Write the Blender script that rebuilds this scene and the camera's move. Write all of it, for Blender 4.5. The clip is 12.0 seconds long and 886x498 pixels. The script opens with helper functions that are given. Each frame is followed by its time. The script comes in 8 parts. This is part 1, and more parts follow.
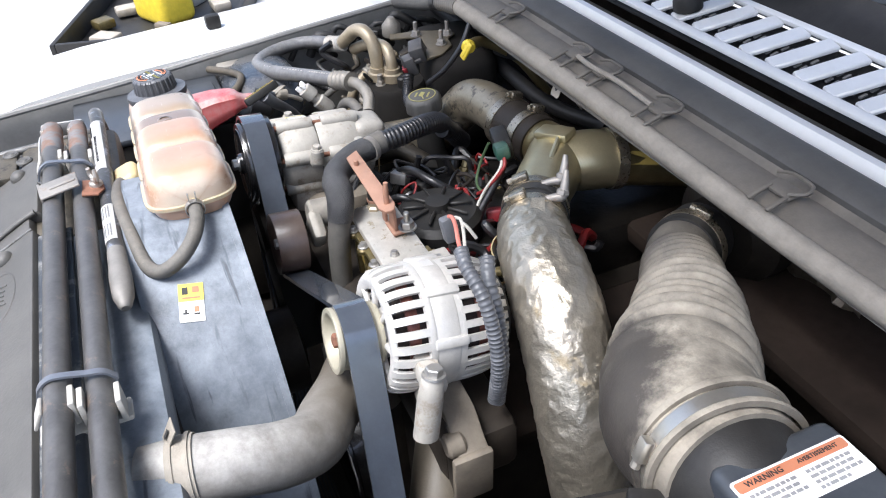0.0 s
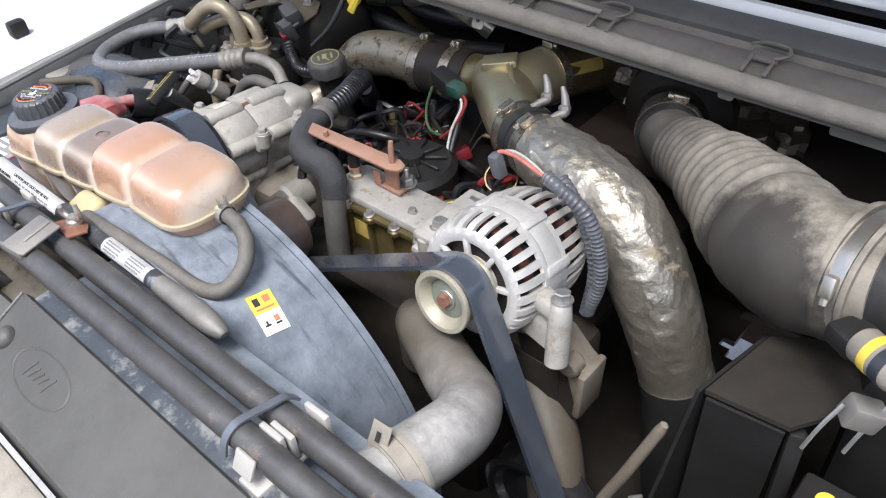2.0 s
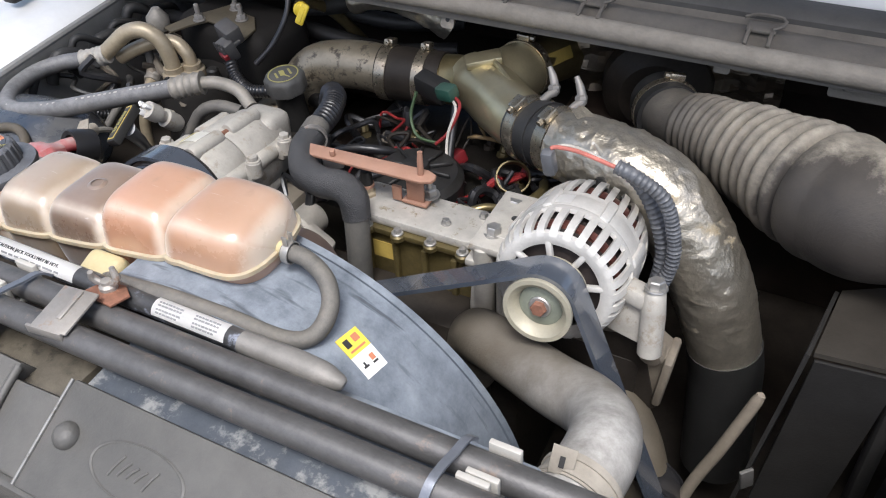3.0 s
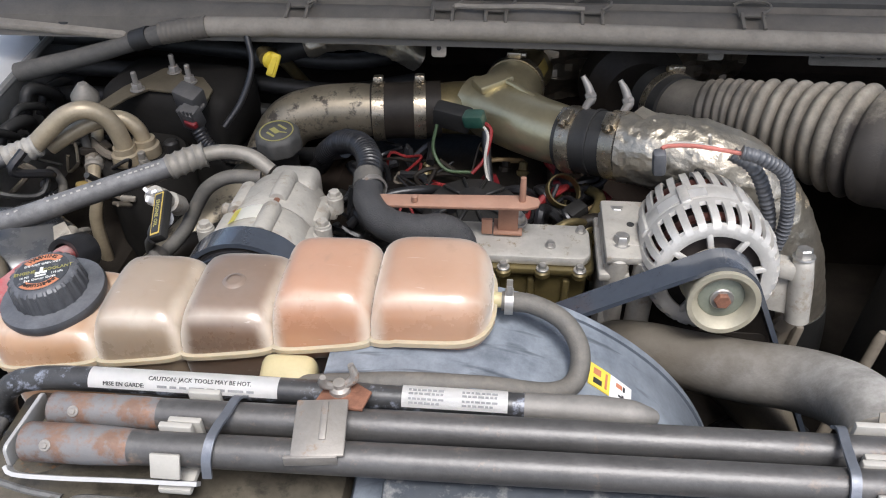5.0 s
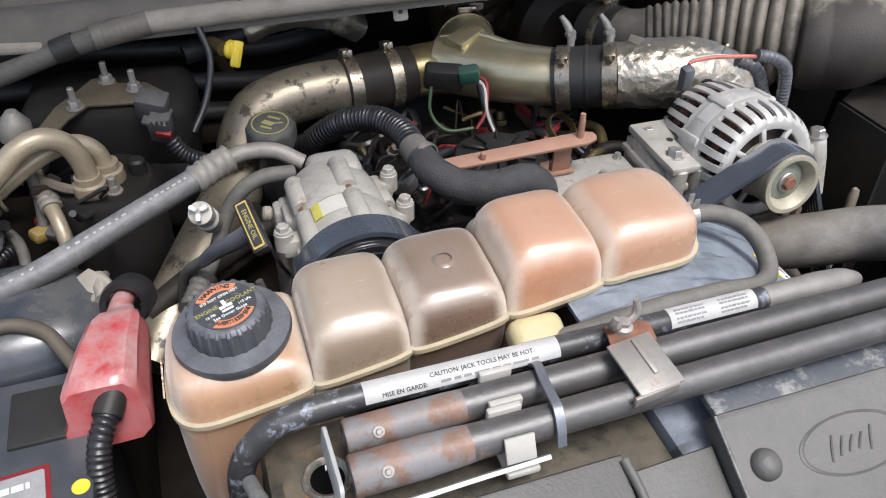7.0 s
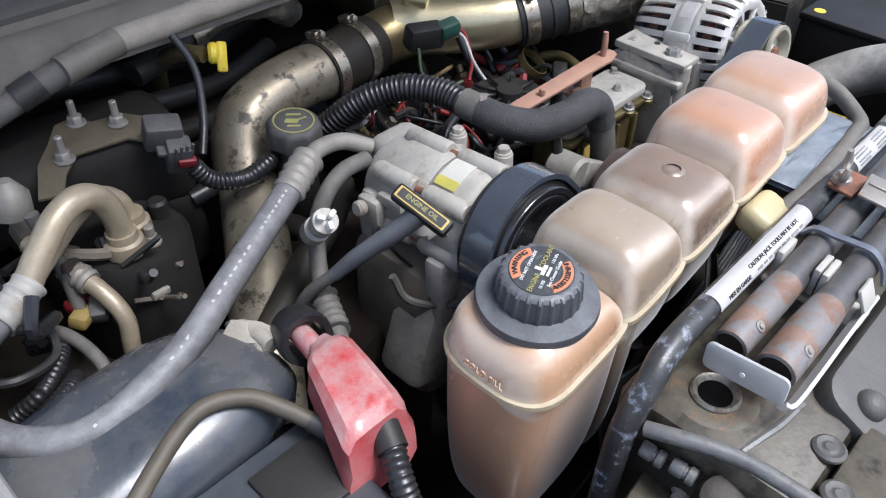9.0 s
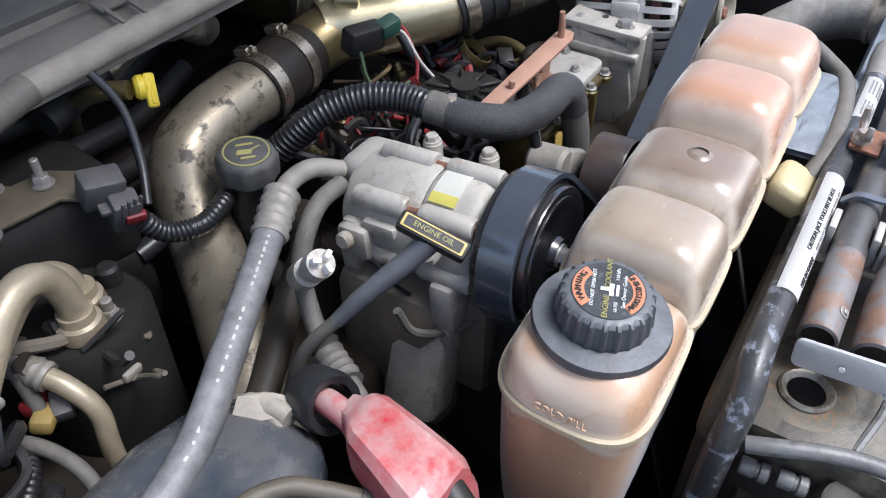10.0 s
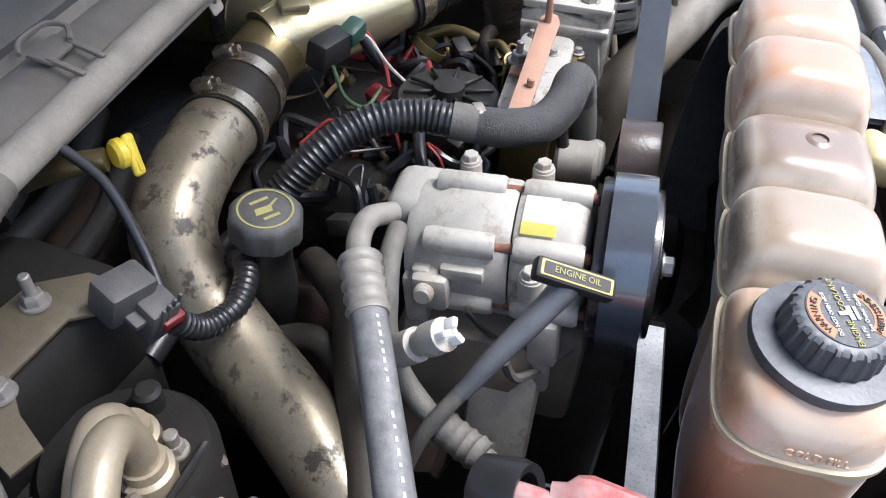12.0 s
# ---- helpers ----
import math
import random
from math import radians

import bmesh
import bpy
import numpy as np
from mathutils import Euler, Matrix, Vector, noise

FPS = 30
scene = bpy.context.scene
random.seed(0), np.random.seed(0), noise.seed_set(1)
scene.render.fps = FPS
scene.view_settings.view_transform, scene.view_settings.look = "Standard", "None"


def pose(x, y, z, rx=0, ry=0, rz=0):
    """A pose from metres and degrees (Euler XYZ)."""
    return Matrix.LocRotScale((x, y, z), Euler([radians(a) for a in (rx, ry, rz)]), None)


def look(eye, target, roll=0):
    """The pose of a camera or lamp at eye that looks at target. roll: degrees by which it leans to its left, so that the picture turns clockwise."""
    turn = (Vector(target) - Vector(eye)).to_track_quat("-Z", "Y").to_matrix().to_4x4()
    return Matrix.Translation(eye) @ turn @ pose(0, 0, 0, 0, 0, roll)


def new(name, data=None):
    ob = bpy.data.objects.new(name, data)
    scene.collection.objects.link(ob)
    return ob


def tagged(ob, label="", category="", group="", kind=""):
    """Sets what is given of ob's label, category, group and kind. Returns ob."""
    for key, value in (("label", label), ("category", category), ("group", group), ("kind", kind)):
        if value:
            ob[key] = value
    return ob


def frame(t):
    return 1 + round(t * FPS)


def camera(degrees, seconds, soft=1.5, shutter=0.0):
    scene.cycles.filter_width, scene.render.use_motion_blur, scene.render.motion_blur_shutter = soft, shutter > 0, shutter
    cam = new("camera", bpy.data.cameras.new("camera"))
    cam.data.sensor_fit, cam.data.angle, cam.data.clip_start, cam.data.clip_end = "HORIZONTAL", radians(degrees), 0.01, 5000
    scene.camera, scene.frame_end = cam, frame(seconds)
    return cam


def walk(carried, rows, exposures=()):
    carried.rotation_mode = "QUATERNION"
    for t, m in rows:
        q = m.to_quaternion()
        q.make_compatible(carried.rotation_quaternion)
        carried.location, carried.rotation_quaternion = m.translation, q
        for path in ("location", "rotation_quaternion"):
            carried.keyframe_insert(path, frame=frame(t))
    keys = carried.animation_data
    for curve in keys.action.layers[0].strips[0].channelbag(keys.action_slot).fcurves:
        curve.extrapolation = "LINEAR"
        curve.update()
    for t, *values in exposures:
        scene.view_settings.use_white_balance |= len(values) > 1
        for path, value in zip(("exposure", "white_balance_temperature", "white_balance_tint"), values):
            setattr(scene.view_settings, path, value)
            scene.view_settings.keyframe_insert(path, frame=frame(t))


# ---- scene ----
cam = camera(59.2, 12.0, soft=1.1)
PATH = [
    (0, (0.8841, 0.0134, 1.6267), (-0.6227, 0.5796, 0.4397), -4.53),
    (0.5, (0.8267, -0.0111, 1.6007), (-0.6213, 0.7007, 0.4188), -3.34),
    (1, (0.7612, -0.0652, 1.5894), (-0.5572, 0.7662, 0.3362), -2.40),
    (1.5, (0.7183, -0.1816, 1.6055), (-0.4595, 0.7600, 0.2917), -5.99),
    (2, (0.6864, -0.2707, 1.6280), (-0.3806, 0.8080, 0.3249), -5.03),
    (2.5, (0.5886, -0.3145, 1.6094), (-0.3090, 0.8906, 0.2895), -4.17),
    (2.7, (0.5399, -0.3361, 1.6116), (-0.2965, 0.9255, 0.3045), -3.58),
    (4.3, (0.2359, -0.4500, 1.6188), (-0.0704, 0.9960, 0.2716), -2.51),
    (4.5, (0.1934, -0.4462, 1.6113), (-0.0824, 1.0205, 0.2798), -2.42),
    (5, (0.1005, -0.4419, 1.6015), (-0.0567, 1.0963, 0.3329), -1.03),
    (5.5, (0.0218, -0.4284, 1.5983), (0.0513, 1.1121, 0.3231), 2.90),
    (6, (-0.0812, -0.4322, 1.5932), (0.1123, 1.0975, 0.3193), 1.86),
    (6.5, (-0.2002, -0.4433, 1.5879), (0.1354, 1.0416, 0.2909), 0.29),
    (6.7, (-0.2323, -0.4343, 1.5856), (0.1773, 1.0302, 0.2866), 0.85),
    (8.3, (-0.4900, -0.2446, 1.5290), (0.4863, 0.9146, 0.2240), 4.98),
    (8.5, (-0.5361, -0.2278, 1.5339), (0.4982, 0.8865, 0.2344), 4.20),
    (9, (-0.6147, -0.1953, 1.5275), (0.5052, 0.8256, 0.2224), 2.14),
    (9.5, (-0.6424, -0.1504, 1.5206), (0.5837, 0.7508, 0.2228), 2.88),
    (10, (-0.6162, -0.0758, 1.5047), (0.6505, 0.7196, 0.1771), 0.06),
    (10.5, (-0.6108, -0.0268, 1.4983), (0.7302, 0.6338, 0.1696), 2.38),
    (11, (-0.6235, 0.0395, 1.4830), (0.7532, 0.5721, 0.1337), 4.45),
    (11.5, (-0.6187, 0.1203, 1.4876), (0.7797, 0.5504, 0.1240), 2.22),
    (12, (-0.6144, 0.1739, 1.4913), (0.7950, 0.4728, 0.1040), 3.10),
]
walk(cam, [(t, look(eye, target, roll)) for t, eye, target, roll in PATH],
     exposures=[(0.0, 1.20, 6150, 10), (1.5, 0.86, 6150, 10), (2.5, 0.76, 6250, 10), (4.5, 0.52, 6350, 10), (6.5, 0.58, 6350, 10), (9.0, 0.74, 5950, 10), (10.5, 0.92, 5980, 10), (12.0, 1.25, 6100, 10)])

# ---------------------------------------------------------------- daylight
SUN_ELEV, SUN_ROT = radians(66), radians(158)
world = bpy.data.worlds.new("daylight")
scene.world = world
world.use_nodes = True
wn = world.node_tree
sky = wn.nodes.new("ShaderNodeTexSky")
sky.sky_type, sky.sun_disc = "NISHITA", False
sky.sun_elevation, sky.sun_rotation = SUN_ELEV, SUN_ROT
sky.dust_density, sky.air_density = 5.0, 1.0
wn.nodes["Background"].inputs["Strength"].default_value = 0.15
wn.links.new(sky.outputs[0], wn.nodes["Background"].inputs["Color"])

sun = new("sun", bpy.data.lights.new("sun", "SUN"))
sun.data.energy, sun.data.angle, sun.data.color = 2.3, radians(22), (0.95, 0.97, 1.0)
sun.matrix_world = look((1.2, -3.05, 7.5), (0, 0, 0))


# ---------------------------------------------------------------- materials
def material(name, base, rough=0.6, metal=0.0, dust=0.0, dust_col=(0.30, 0.27, 0.23), vary=0.25, scale=30.0, bump=0.15,
             bump_scale=300.0, spots=None, spot_amount=0.0, spot_scale=60.0, spec=0.5, coat=0.0, sss=0.0, transmission=0.0, rand=0.0, dust_range=(0.18, 0.76)):
    """A worn surface: base colour with two scales of variation, settled dust on upward faces, spots of rust or dirt."""
    m = bpy.data.materials.new(name)
    m.use_nodes = True
    nt = m.node_tree
    N, L = nt.nodes, nt.links
    p = N["Principled BSDF"]
    tc = N.new("ShaderNodeTexCoord")

    def noise_tex(sc, detail=5.0, ro=0.6):
        n = N.new("ShaderNodeTexNoise")
        n.inputs["Scale"].default_value, n.inputs["Detail"].default_value, n.inputs["Roughness"].default_value = sc, detail, ro
        L.new(tc.outputs["Object"], n.inputs["Vector"])
        return n

    def ramp(src, lo, hi):
        r = N.new("ShaderNodeMapRange")
        r.inputs[1].default_value, r.inputs[2].default_value = lo, hi
        L.new(src, r.inputs[0])
        return r.outputs[0]

    def mix(fac, a, b):
        x = N.new("ShaderNodeMix")
        x.data_type = "RGBA"
        if isinstance(fac, float):
            x.inputs[0].default_value = fac
        else:
            L.new(fac, x.inputs[0])
        for sock, v in ((x.inputs[6], a), (x.inputs[7], b)):
            if isinstance(v, tuple):
                sock.default_value = (*v[:3], 1)
            else:
                L.new(v, sock)
        return x.outputs[2]

    def times(a, b):
        x = N.new("ShaderNodeMath")
        x.operation = "MULTIPLY"
        for sock, v in ((x.inputs[0], a), (x.inputs[1], b)):
            if isinstance(v, float):
                sock.default_value = v
            else:
                L.new(v, sock)
        return x.outputs[0]

    n1, n2 = noise_tex(scale), noise_tex(scale * 9, 4.0)
    lo = tuple(c * (1 - vary) for c in base)
    hi = tuple(min(0.95, c * (1 + vary)) for c in base)
    col = mix(ramp(n1.outputs["Fac"], 0.3, 0.7), lo, hi)
    col = mix(times(ramp(n2.outputs["Fac"], 0.45, 0.75), 0.4), col, tuple(c * (1 - 1.2 * vary) if vary < 0.8 else 0.0 for c in base))
    if rand:
        oi = N.new("ShaderNodeObjectInfo")
        col = mix(times(oi.outputs["Random"], rand), col, tuple(c * 0.6 for c in base))
    rough_out = None
    if spots:
        s = ramp(noise_tex(spot_scale, 6.0, 0.7).outputs["Fac"], 0.62 - spot_amount * 0.3, 0.70 - spot_amount * 0.25)
        col = mix(s, col, spots)
        if metal:
            inv = N.new("ShaderNodeMath")
            inv.operation, inv.inputs[0].default_value = "SUBTRACT", metal
            L.new(times(s, metal), inv.inputs[1])
            L.new(inv.outputs[0], p.inputs["Metallic"])
    if dust:
        g = N.new("ShaderNodeNewGeometry")
        sep = N.new("ShaderNodeSeparateXYZ")
        L.new(g.outputs["Normal"], sep.inputs[0])
        up = ramp(sep.outputs["Z"], -0.5, 0.9)
        d = times(times(up, ramp(noise_tex(scale * 1.7, 8.0, 0.72).outputs["Fac"], *dust_range)), float(dust))
        col = mix(d, col, dust_col)
        rr = N.new("ShaderNodeMapRange")
        rr.inputs[3].default_value, rr.inputs[4].default_value = rough, min(1.0, rough + 0.35)
        L.new(d, rr.inputs[0])
        rough_out = rr.outputs[0]
    L.new(col, p.inputs["Base Color"])
    if rough_out:
        L.new(rough_out, p.inputs["Roughness"])
    else:
        rr = N.new("ShaderNodeMapRange")
        rr.inputs[3].default_value, rr.inputs[4].default_value = max(0.02, rough - 0.08), min(1.0, rough + 0.1)
        L.new(n2.outputs["Fac"], rr.inputs[0])
        L.new(rr.outputs[0], p.inputs["Roughness"])
    if not (spots and metal):
        p.inputs["Metallic"].default_value = metal
    p.inputs["Specular IOR Level"].default_value = spec
    p.inputs["Coat Weight"].default_value = coat
    p.inputs["Transmission Weight"].default_value = transmission
    if sss:
        p.inputs["Subsurface Weight"].default_value = sss
        p.inputs["Subsurface Radius"].default_value = (0.03, 0.018, 0.012)
        p.inputs["Subsurface Scale"].default_value = 0.6
    if bump:
        b = N.new("ShaderNodeBump")
        b.inputs["Strength"].default_value, b.inputs["Distance"].default_value = bump, 0.002
        L.new(noise_tex(bump_scale, 4.0).outputs["Fac"], b.inputs["Height"])
        L.new(b.outputs["Normal"], p.inputs["Normal"])
    return m


TAN = (0.30, 0.265, 0.215)
M_BLACK = material("black_plastic", (0.019, 0.0183, 0.0175), 0.48, spec=0.35, dust=0.025, dust_col=TAN)
M_DEEP = material("grimy_iron", (0.025, 0.0205, 0.0165), 0.5, spec=0.25, dust=0.06, dust_col=(0.16, 0.13, 0.10), scale=22, vary=0.45)
M_RUBBER = material("black_rubber", (0.016, 0.016, 0.016), 0.5, dust=0.18, dust_col=(0.20, 0.19, 0.17))
M_LOOM = material("wiring_loom", (0.015, 0.015, 0.0165), 0.32, dust=0.08, dust_col=(0.13, 0.125, 0.12), spec=0.6)
M_SLEEVE = material("woven_sleeve", (0.026, 0.027, 0.030), 0.5, dust=0.28, dust_col=(0.22, 0.21, 0.20), bump=0.9, bump_scale=700)
M_HOSE = material("dusty_hose", (0.075, 0.073, 0.068), 0.6, vary=0.15, scale=45, dust=0.42, dust_col=(0.32, 0.285, 0.235), bump=0.3)
M_RADHOSE = material("dusty_radiator_hose", (0.12, 0.110, 0.095), 0.46, dust=0.85, dust_col=(0.56, 0.545, 0.515), vary=0.15, bump=0.25, scale=26, spots=(0.13, 0.125, 0.115), spot_amount=0.06, spot_scale=60)
M_BROWNHOSE = material("grimy_brown_hose", (0.020, 0.017, 0.013), 0.55, spec=0.3, dust=0.25, dust_col=(0.11, 0.092, 0.070), scale=30, vary=0.3)
M_INTAKE = material("dusty_intake_rubber", (0.066, 0.057, 0.047), 0.45, dust=0.95, dust_col=(0.42, 0.375, 0.30), scale=13, vary=0.25, bump=0.3, dust_range=(0.22, 0.62))
M_BAND = material("bright_steel_band", (0.62, 0.58, 0.51), 0.27, metal=0.85, vary=0.12, dust=0.1, dust_col=(0.42, 0.38, 0.31))
M_FLAKE = material("flaking_dark_strip", (0.042, 0.050, 0.062), 0.42, dust=0.3, dust_col=(0.15, 0.16, 0.17), scale=40, spots=(0.235, 0.235, 0.225), spot_amount=0.36, spot_scale=30)
M_SHROUD = material("dusty_shroud_plastic", (0.055, 0.066, 0.085), 0.32, dust=0.8, dust_col=(0.36, 0.40, 0.445), scale=16, vary=0.15, spots=(0.035, 0.042, 0.054), spot_amount=0.12, spot_scale=22)
M_PANEL = material("grey_panel_plastic", (0.062, 0.060, 0.056), 0.5, dust=0.30, dust_col=(0.22, 0.21, 0.19), scale=9, bump=0.25)
M_MATTE = material("matte_black_enamel", (0.017, 0.016, 0.0148), 0.7, spec=0.16, dust=0.06, dust_col=(0.15, 0.125, 0.10), scale=20)
M_GREYPAINT = material("grey_painted_steel", (0.20, 0.20, 0.195), 0.5, dust=0.35, dust_col=(0.36, 0.34, 0.30), scale=12)
M_WHITE = material("white_truck_paint", (0.78, 0.78, 0.76), 0.3, coat=0.4, vary=0.05, dust=0.2, dust_col=(0.6, 0.58, 0.52), bump=0.03)
M_COWL = material("weathered_cowl_trim", (0.112, 0.102, 0.087), 0.48, dust=0.46, dust_col=(0.34, 0.302, 0.246), scale=14, bump=0.2)
M_SEAL = material("weathered_hood_seal", (0.25, 0.225, 0.188), 0.66, dust=0.55, dust_col=(0.47, 0.425, 0.355), scale=25, bump=0.35)
M_SUPPORT = material("grimy_olive_steel", (0.064, 0.055, 0.040), 0.42, dust=0.26, dust_col=(0.20, 0.172, 0.125), scale=20, vary=0.5, dust_range=(0.36, 0.66), spots=(0.018, 0.015, 0.011), spot_amount=0.34, spot_scale=46)
M_WORNGREY = material("worn_grey_edge", (0.115, 0.115, 0.112), 0.42, metal=0.2, vary=0.35, scale=60, dust=0.35, dust_col=(0.28, 0.275, 0.265), spots=(0.05, 0.044, 0.036), spot_amount=0.26, spot_scale=90)
M_EYELET = material("worn_eyelet_steel", (0.20, 0.185, 0.155), 0.4, metal=0.5, vary=0.4, scale=70, spots=(0.07, 0.052, 0.034), spot_amount=0.32, spot_scale=80)
M_HOLE_SHADE = material("painted_hole_black", (0.004, 0.004, 0.004), 0.9, spec=0.02)
M_SPECK = material("rust_speckled_steel", (0.075, 0.064, 0.045), 0.55, vary=0.45, scale=60, dust=0.2, dust_col=(0.20, 0.172, 0.125), spots=(0.15, 0.068, 0.024), spot_amount=0.30, spot_scale=190)
M_BRACKETTAN = material("dusty_olive_bracket", (0.135, 0.112, 0.074), 0.5, metal=0.3, vary=0.3, scale=24, dust=0.35, dust_col=(0.27, 0.235, 0.175))
M_CLIP = material("pale_clip_plastic", (0.40, 0.385, 0.35), 0.5, vary=0.1, dust=0.2, dust_col=(0.42, 0.39, 0.34))
M_BLUESTEEL = material("blued_spring_steel", (0.17, 0.185, 0.215), 0.32, metal=0.5, vary=0.15, dust=0.25, dust_col=(0.34, 0.35, 0.37))
M_ENDPLATE = material("pale_zinc_plate", (0.46, 0.46, 0.455), 0.42, metal=0.2, vary=0.08, dust=0.15, scale=20)
M_BIN = material("dusty_blue_black_duct", (0.036, 0.046, 0.062), 0.20, bump=0.05, dust=0.5, dust_col=(0.22, 0.195, 0.155), dust_range=(0.36, 0.70), scale=6, spec=0.7)
M_CASTTAN = material("tan_dusty_casting", (0.135, 0.114, 0.086), 0.65, dust=0.45, dust_col=(0.25, 0.215, 0.17), scale=30, vary=0.3)
M_ALU = material("cast_aluminium", (0.60, 0.582, 0.545), 0.42, metal=0.3, vary=0.16, dust=0.25, dust_col=(0.52, 0.48, 0.42), bump=0.12, bump_scale=600)
M_PLATE = material("machined_aluminium", (0.50, 0.48, 0.44), 0.38, metal=0.35, vary=0.2, dust=0.2, dust_col=(0.44, 0.40, 0.33), spots=(0.22, 0.18, 0.11), spot_amount=0.15, spot_scale=70)
M_DULLALU = material("dusty_cast_aluminium", (0.24, 0.222, 0.192), 0.48, metal=0.25, vary=0.28, dust=0.42, dust_col=(0.42, 0.385, 0.33), bump=0.12, bump_scale=500, spots=(0.20, 0.18, 0.15), spot_amount=0.08, spot_scale=50)
M_COMP = material("pale_cast_aluminium", (0.37, 0.349, 0.31), 0.5, metal=0.15, vary=0.24, dust=0.55, dust_col=(0.52, 0.49, 0.435), bump=0.12, bump_scale=450, spots=(0.22, 0.185, 0.14), spot_amount=0.24, spot_scale=38)
M_STEEL = material("zinc_steel", (0.45, 0.44, 0.42), 0.4, metal=0.8, dust=0.3, vary=0.2)
M_TUBE = material("worn_steel_tube", (0.082, 0.079, 0.077), 0.36, metal=0.45, dust=0.42, dust_col=(0.25, 0.245, 0.24), scale=25, vary=0.3, spots=(0.15, 0.105, 0.075), spot_amount=0.1, spot_scale=40)
M_TUBEEND = material("orange_worn_tube_end", (0.20, 0.105, 0.066), 0.5, metal=0.15, dust=0.22, dust_col=(0.38, 0.34, 0.30), vary=0.4, scale=45, spots=(0.15, 0.15, 0.155), spot_amount=0.5, spot_scale=36)
M_ROD = material("black_enamel_rod", (0.020, 0.020, 0.021), 0.3, dust=0.25, dust_col=(0.24, 0.24, 0.24), spots=(0.22, 0.24, 0.29), spot_amount=0.24, spot_scale=70)
M_RODTIP = material("dull_forged_steel", (0.20, 0.19, 0.175), 0.55, metal=0.4, dust=0.5, dust_col=(0.38, 0.36, 0.33))
M_BRACKET = material("galvanised_bracket", (0.33, 0.31, 0.285), 0.45, metal=0.5, dust=0.4, spots=(0.24, 0.15, 0.10), spot_amount=0.1)
M_GOLD = material("golden_cast_pipe", (0.58, 0.51, 0.32), 0.29, metal=0.8, vary=0.15, dust=0.18, dust_col=(0.42, 0.38, 0.29), bump=0.15, scale=16)
M_OLDGOLD = material("tarnished_golden_pipe", (0.27, 0.215, 0.105), 0.30, metal=0.75, vary=0.25, dust=0.12, dust_col=(0.30, 0.26, 0.19))
M_SILVER = material("stained_bare_steel_pipe", (0.33, 0.285, 0.210), 0.34, metal=0.65, vary=0.3, dust=0.2, dust_col=(0.30, 0.26, 0.19), spots=(0.030, 0.022, 0.014), spot_amount=0.30, spot_scale=52, scale=14)
M_CLAMP = material("bright_band_clamp", (0.40, 0.35, 0.27), 0.28, metal=0.9, vary=0.25, spots=(0.10, 0.07, 0.045), spot_amount=0.15)
M_FOIL = material("crumpled_foil", (0.56, 0.51, 0.42), 0.31, metal=0.85, vary=0.25, dust=0.35, dust_col=(0.42, 0.365, 0.275), bump=0.8, bump_scale=115, spots=(0.30, 0.24, 0.15), spot_amount=0.1, spot_scale=20)
M_COPPER = material("copper_brown_bracket", (0.36, 0.19, 0.125), 0.62, metal=0.15, vary=0.15, dust=0.35, dust_col=(0.46, 0.33, 0.26))
M_OLIVE = material("oily_olive_casting", (0.125, 0.096, 0.036), 0.3, metal=0.45, vary=0.35, dust=0.2, dust_col=(0.32, 0.28, 0.19), scale=40)
M_BELT = material("ribbed_drive_belt", (0.052, 0.062, 0.080), 0.16, vary=0.12, spec=1.0, coat=0.9, dust=0.1, dust_col=(0.2, 0.2, 0.2), bump=0.1)
M_PULLEY = material("black_painted_pulley", (0.016, 0.016, 0.018), 0.17, vary=0.2, spec=0.7, coat=0.5, dust=0.04)
M_IDLER = material("brown_idler_pulley", (0.060, 0.040, 0.033), 0.3, vary=0.2, spec=0.6, dust=0.12)
M_TANPULLEY = material("tan_zinc_pulley", (0.40, 0.37, 0.28), 0.5, metal=0.3, vary=0.15, dust=0.3)
M_PULLEYDISH = material("greenish_pulley_dish", (0.22, 0.24, 0.19), 0.5, metal=0.2, dust=0.2)
M_RUST = material("rusty_nut", (0.20, 0.09, 0.055), 0.75, vary=0.35, scale=120)
M_COIL = material("copper_windings", (0.15, 0.055, 0.042), 0.4, metal=0.4, vary=0.4, scale=150)
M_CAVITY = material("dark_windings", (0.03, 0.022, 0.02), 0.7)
M_TANK = material("milky_stained_plastic", (0.42, 0.32, 0.25), 0.24, vary=0.35, scale=11, dust=0.36, dust_col=(0.55, 0.51, 0.47), sss=0.16, coat=0.5, bump=0.05, bump_scale=200, spec=0.5)


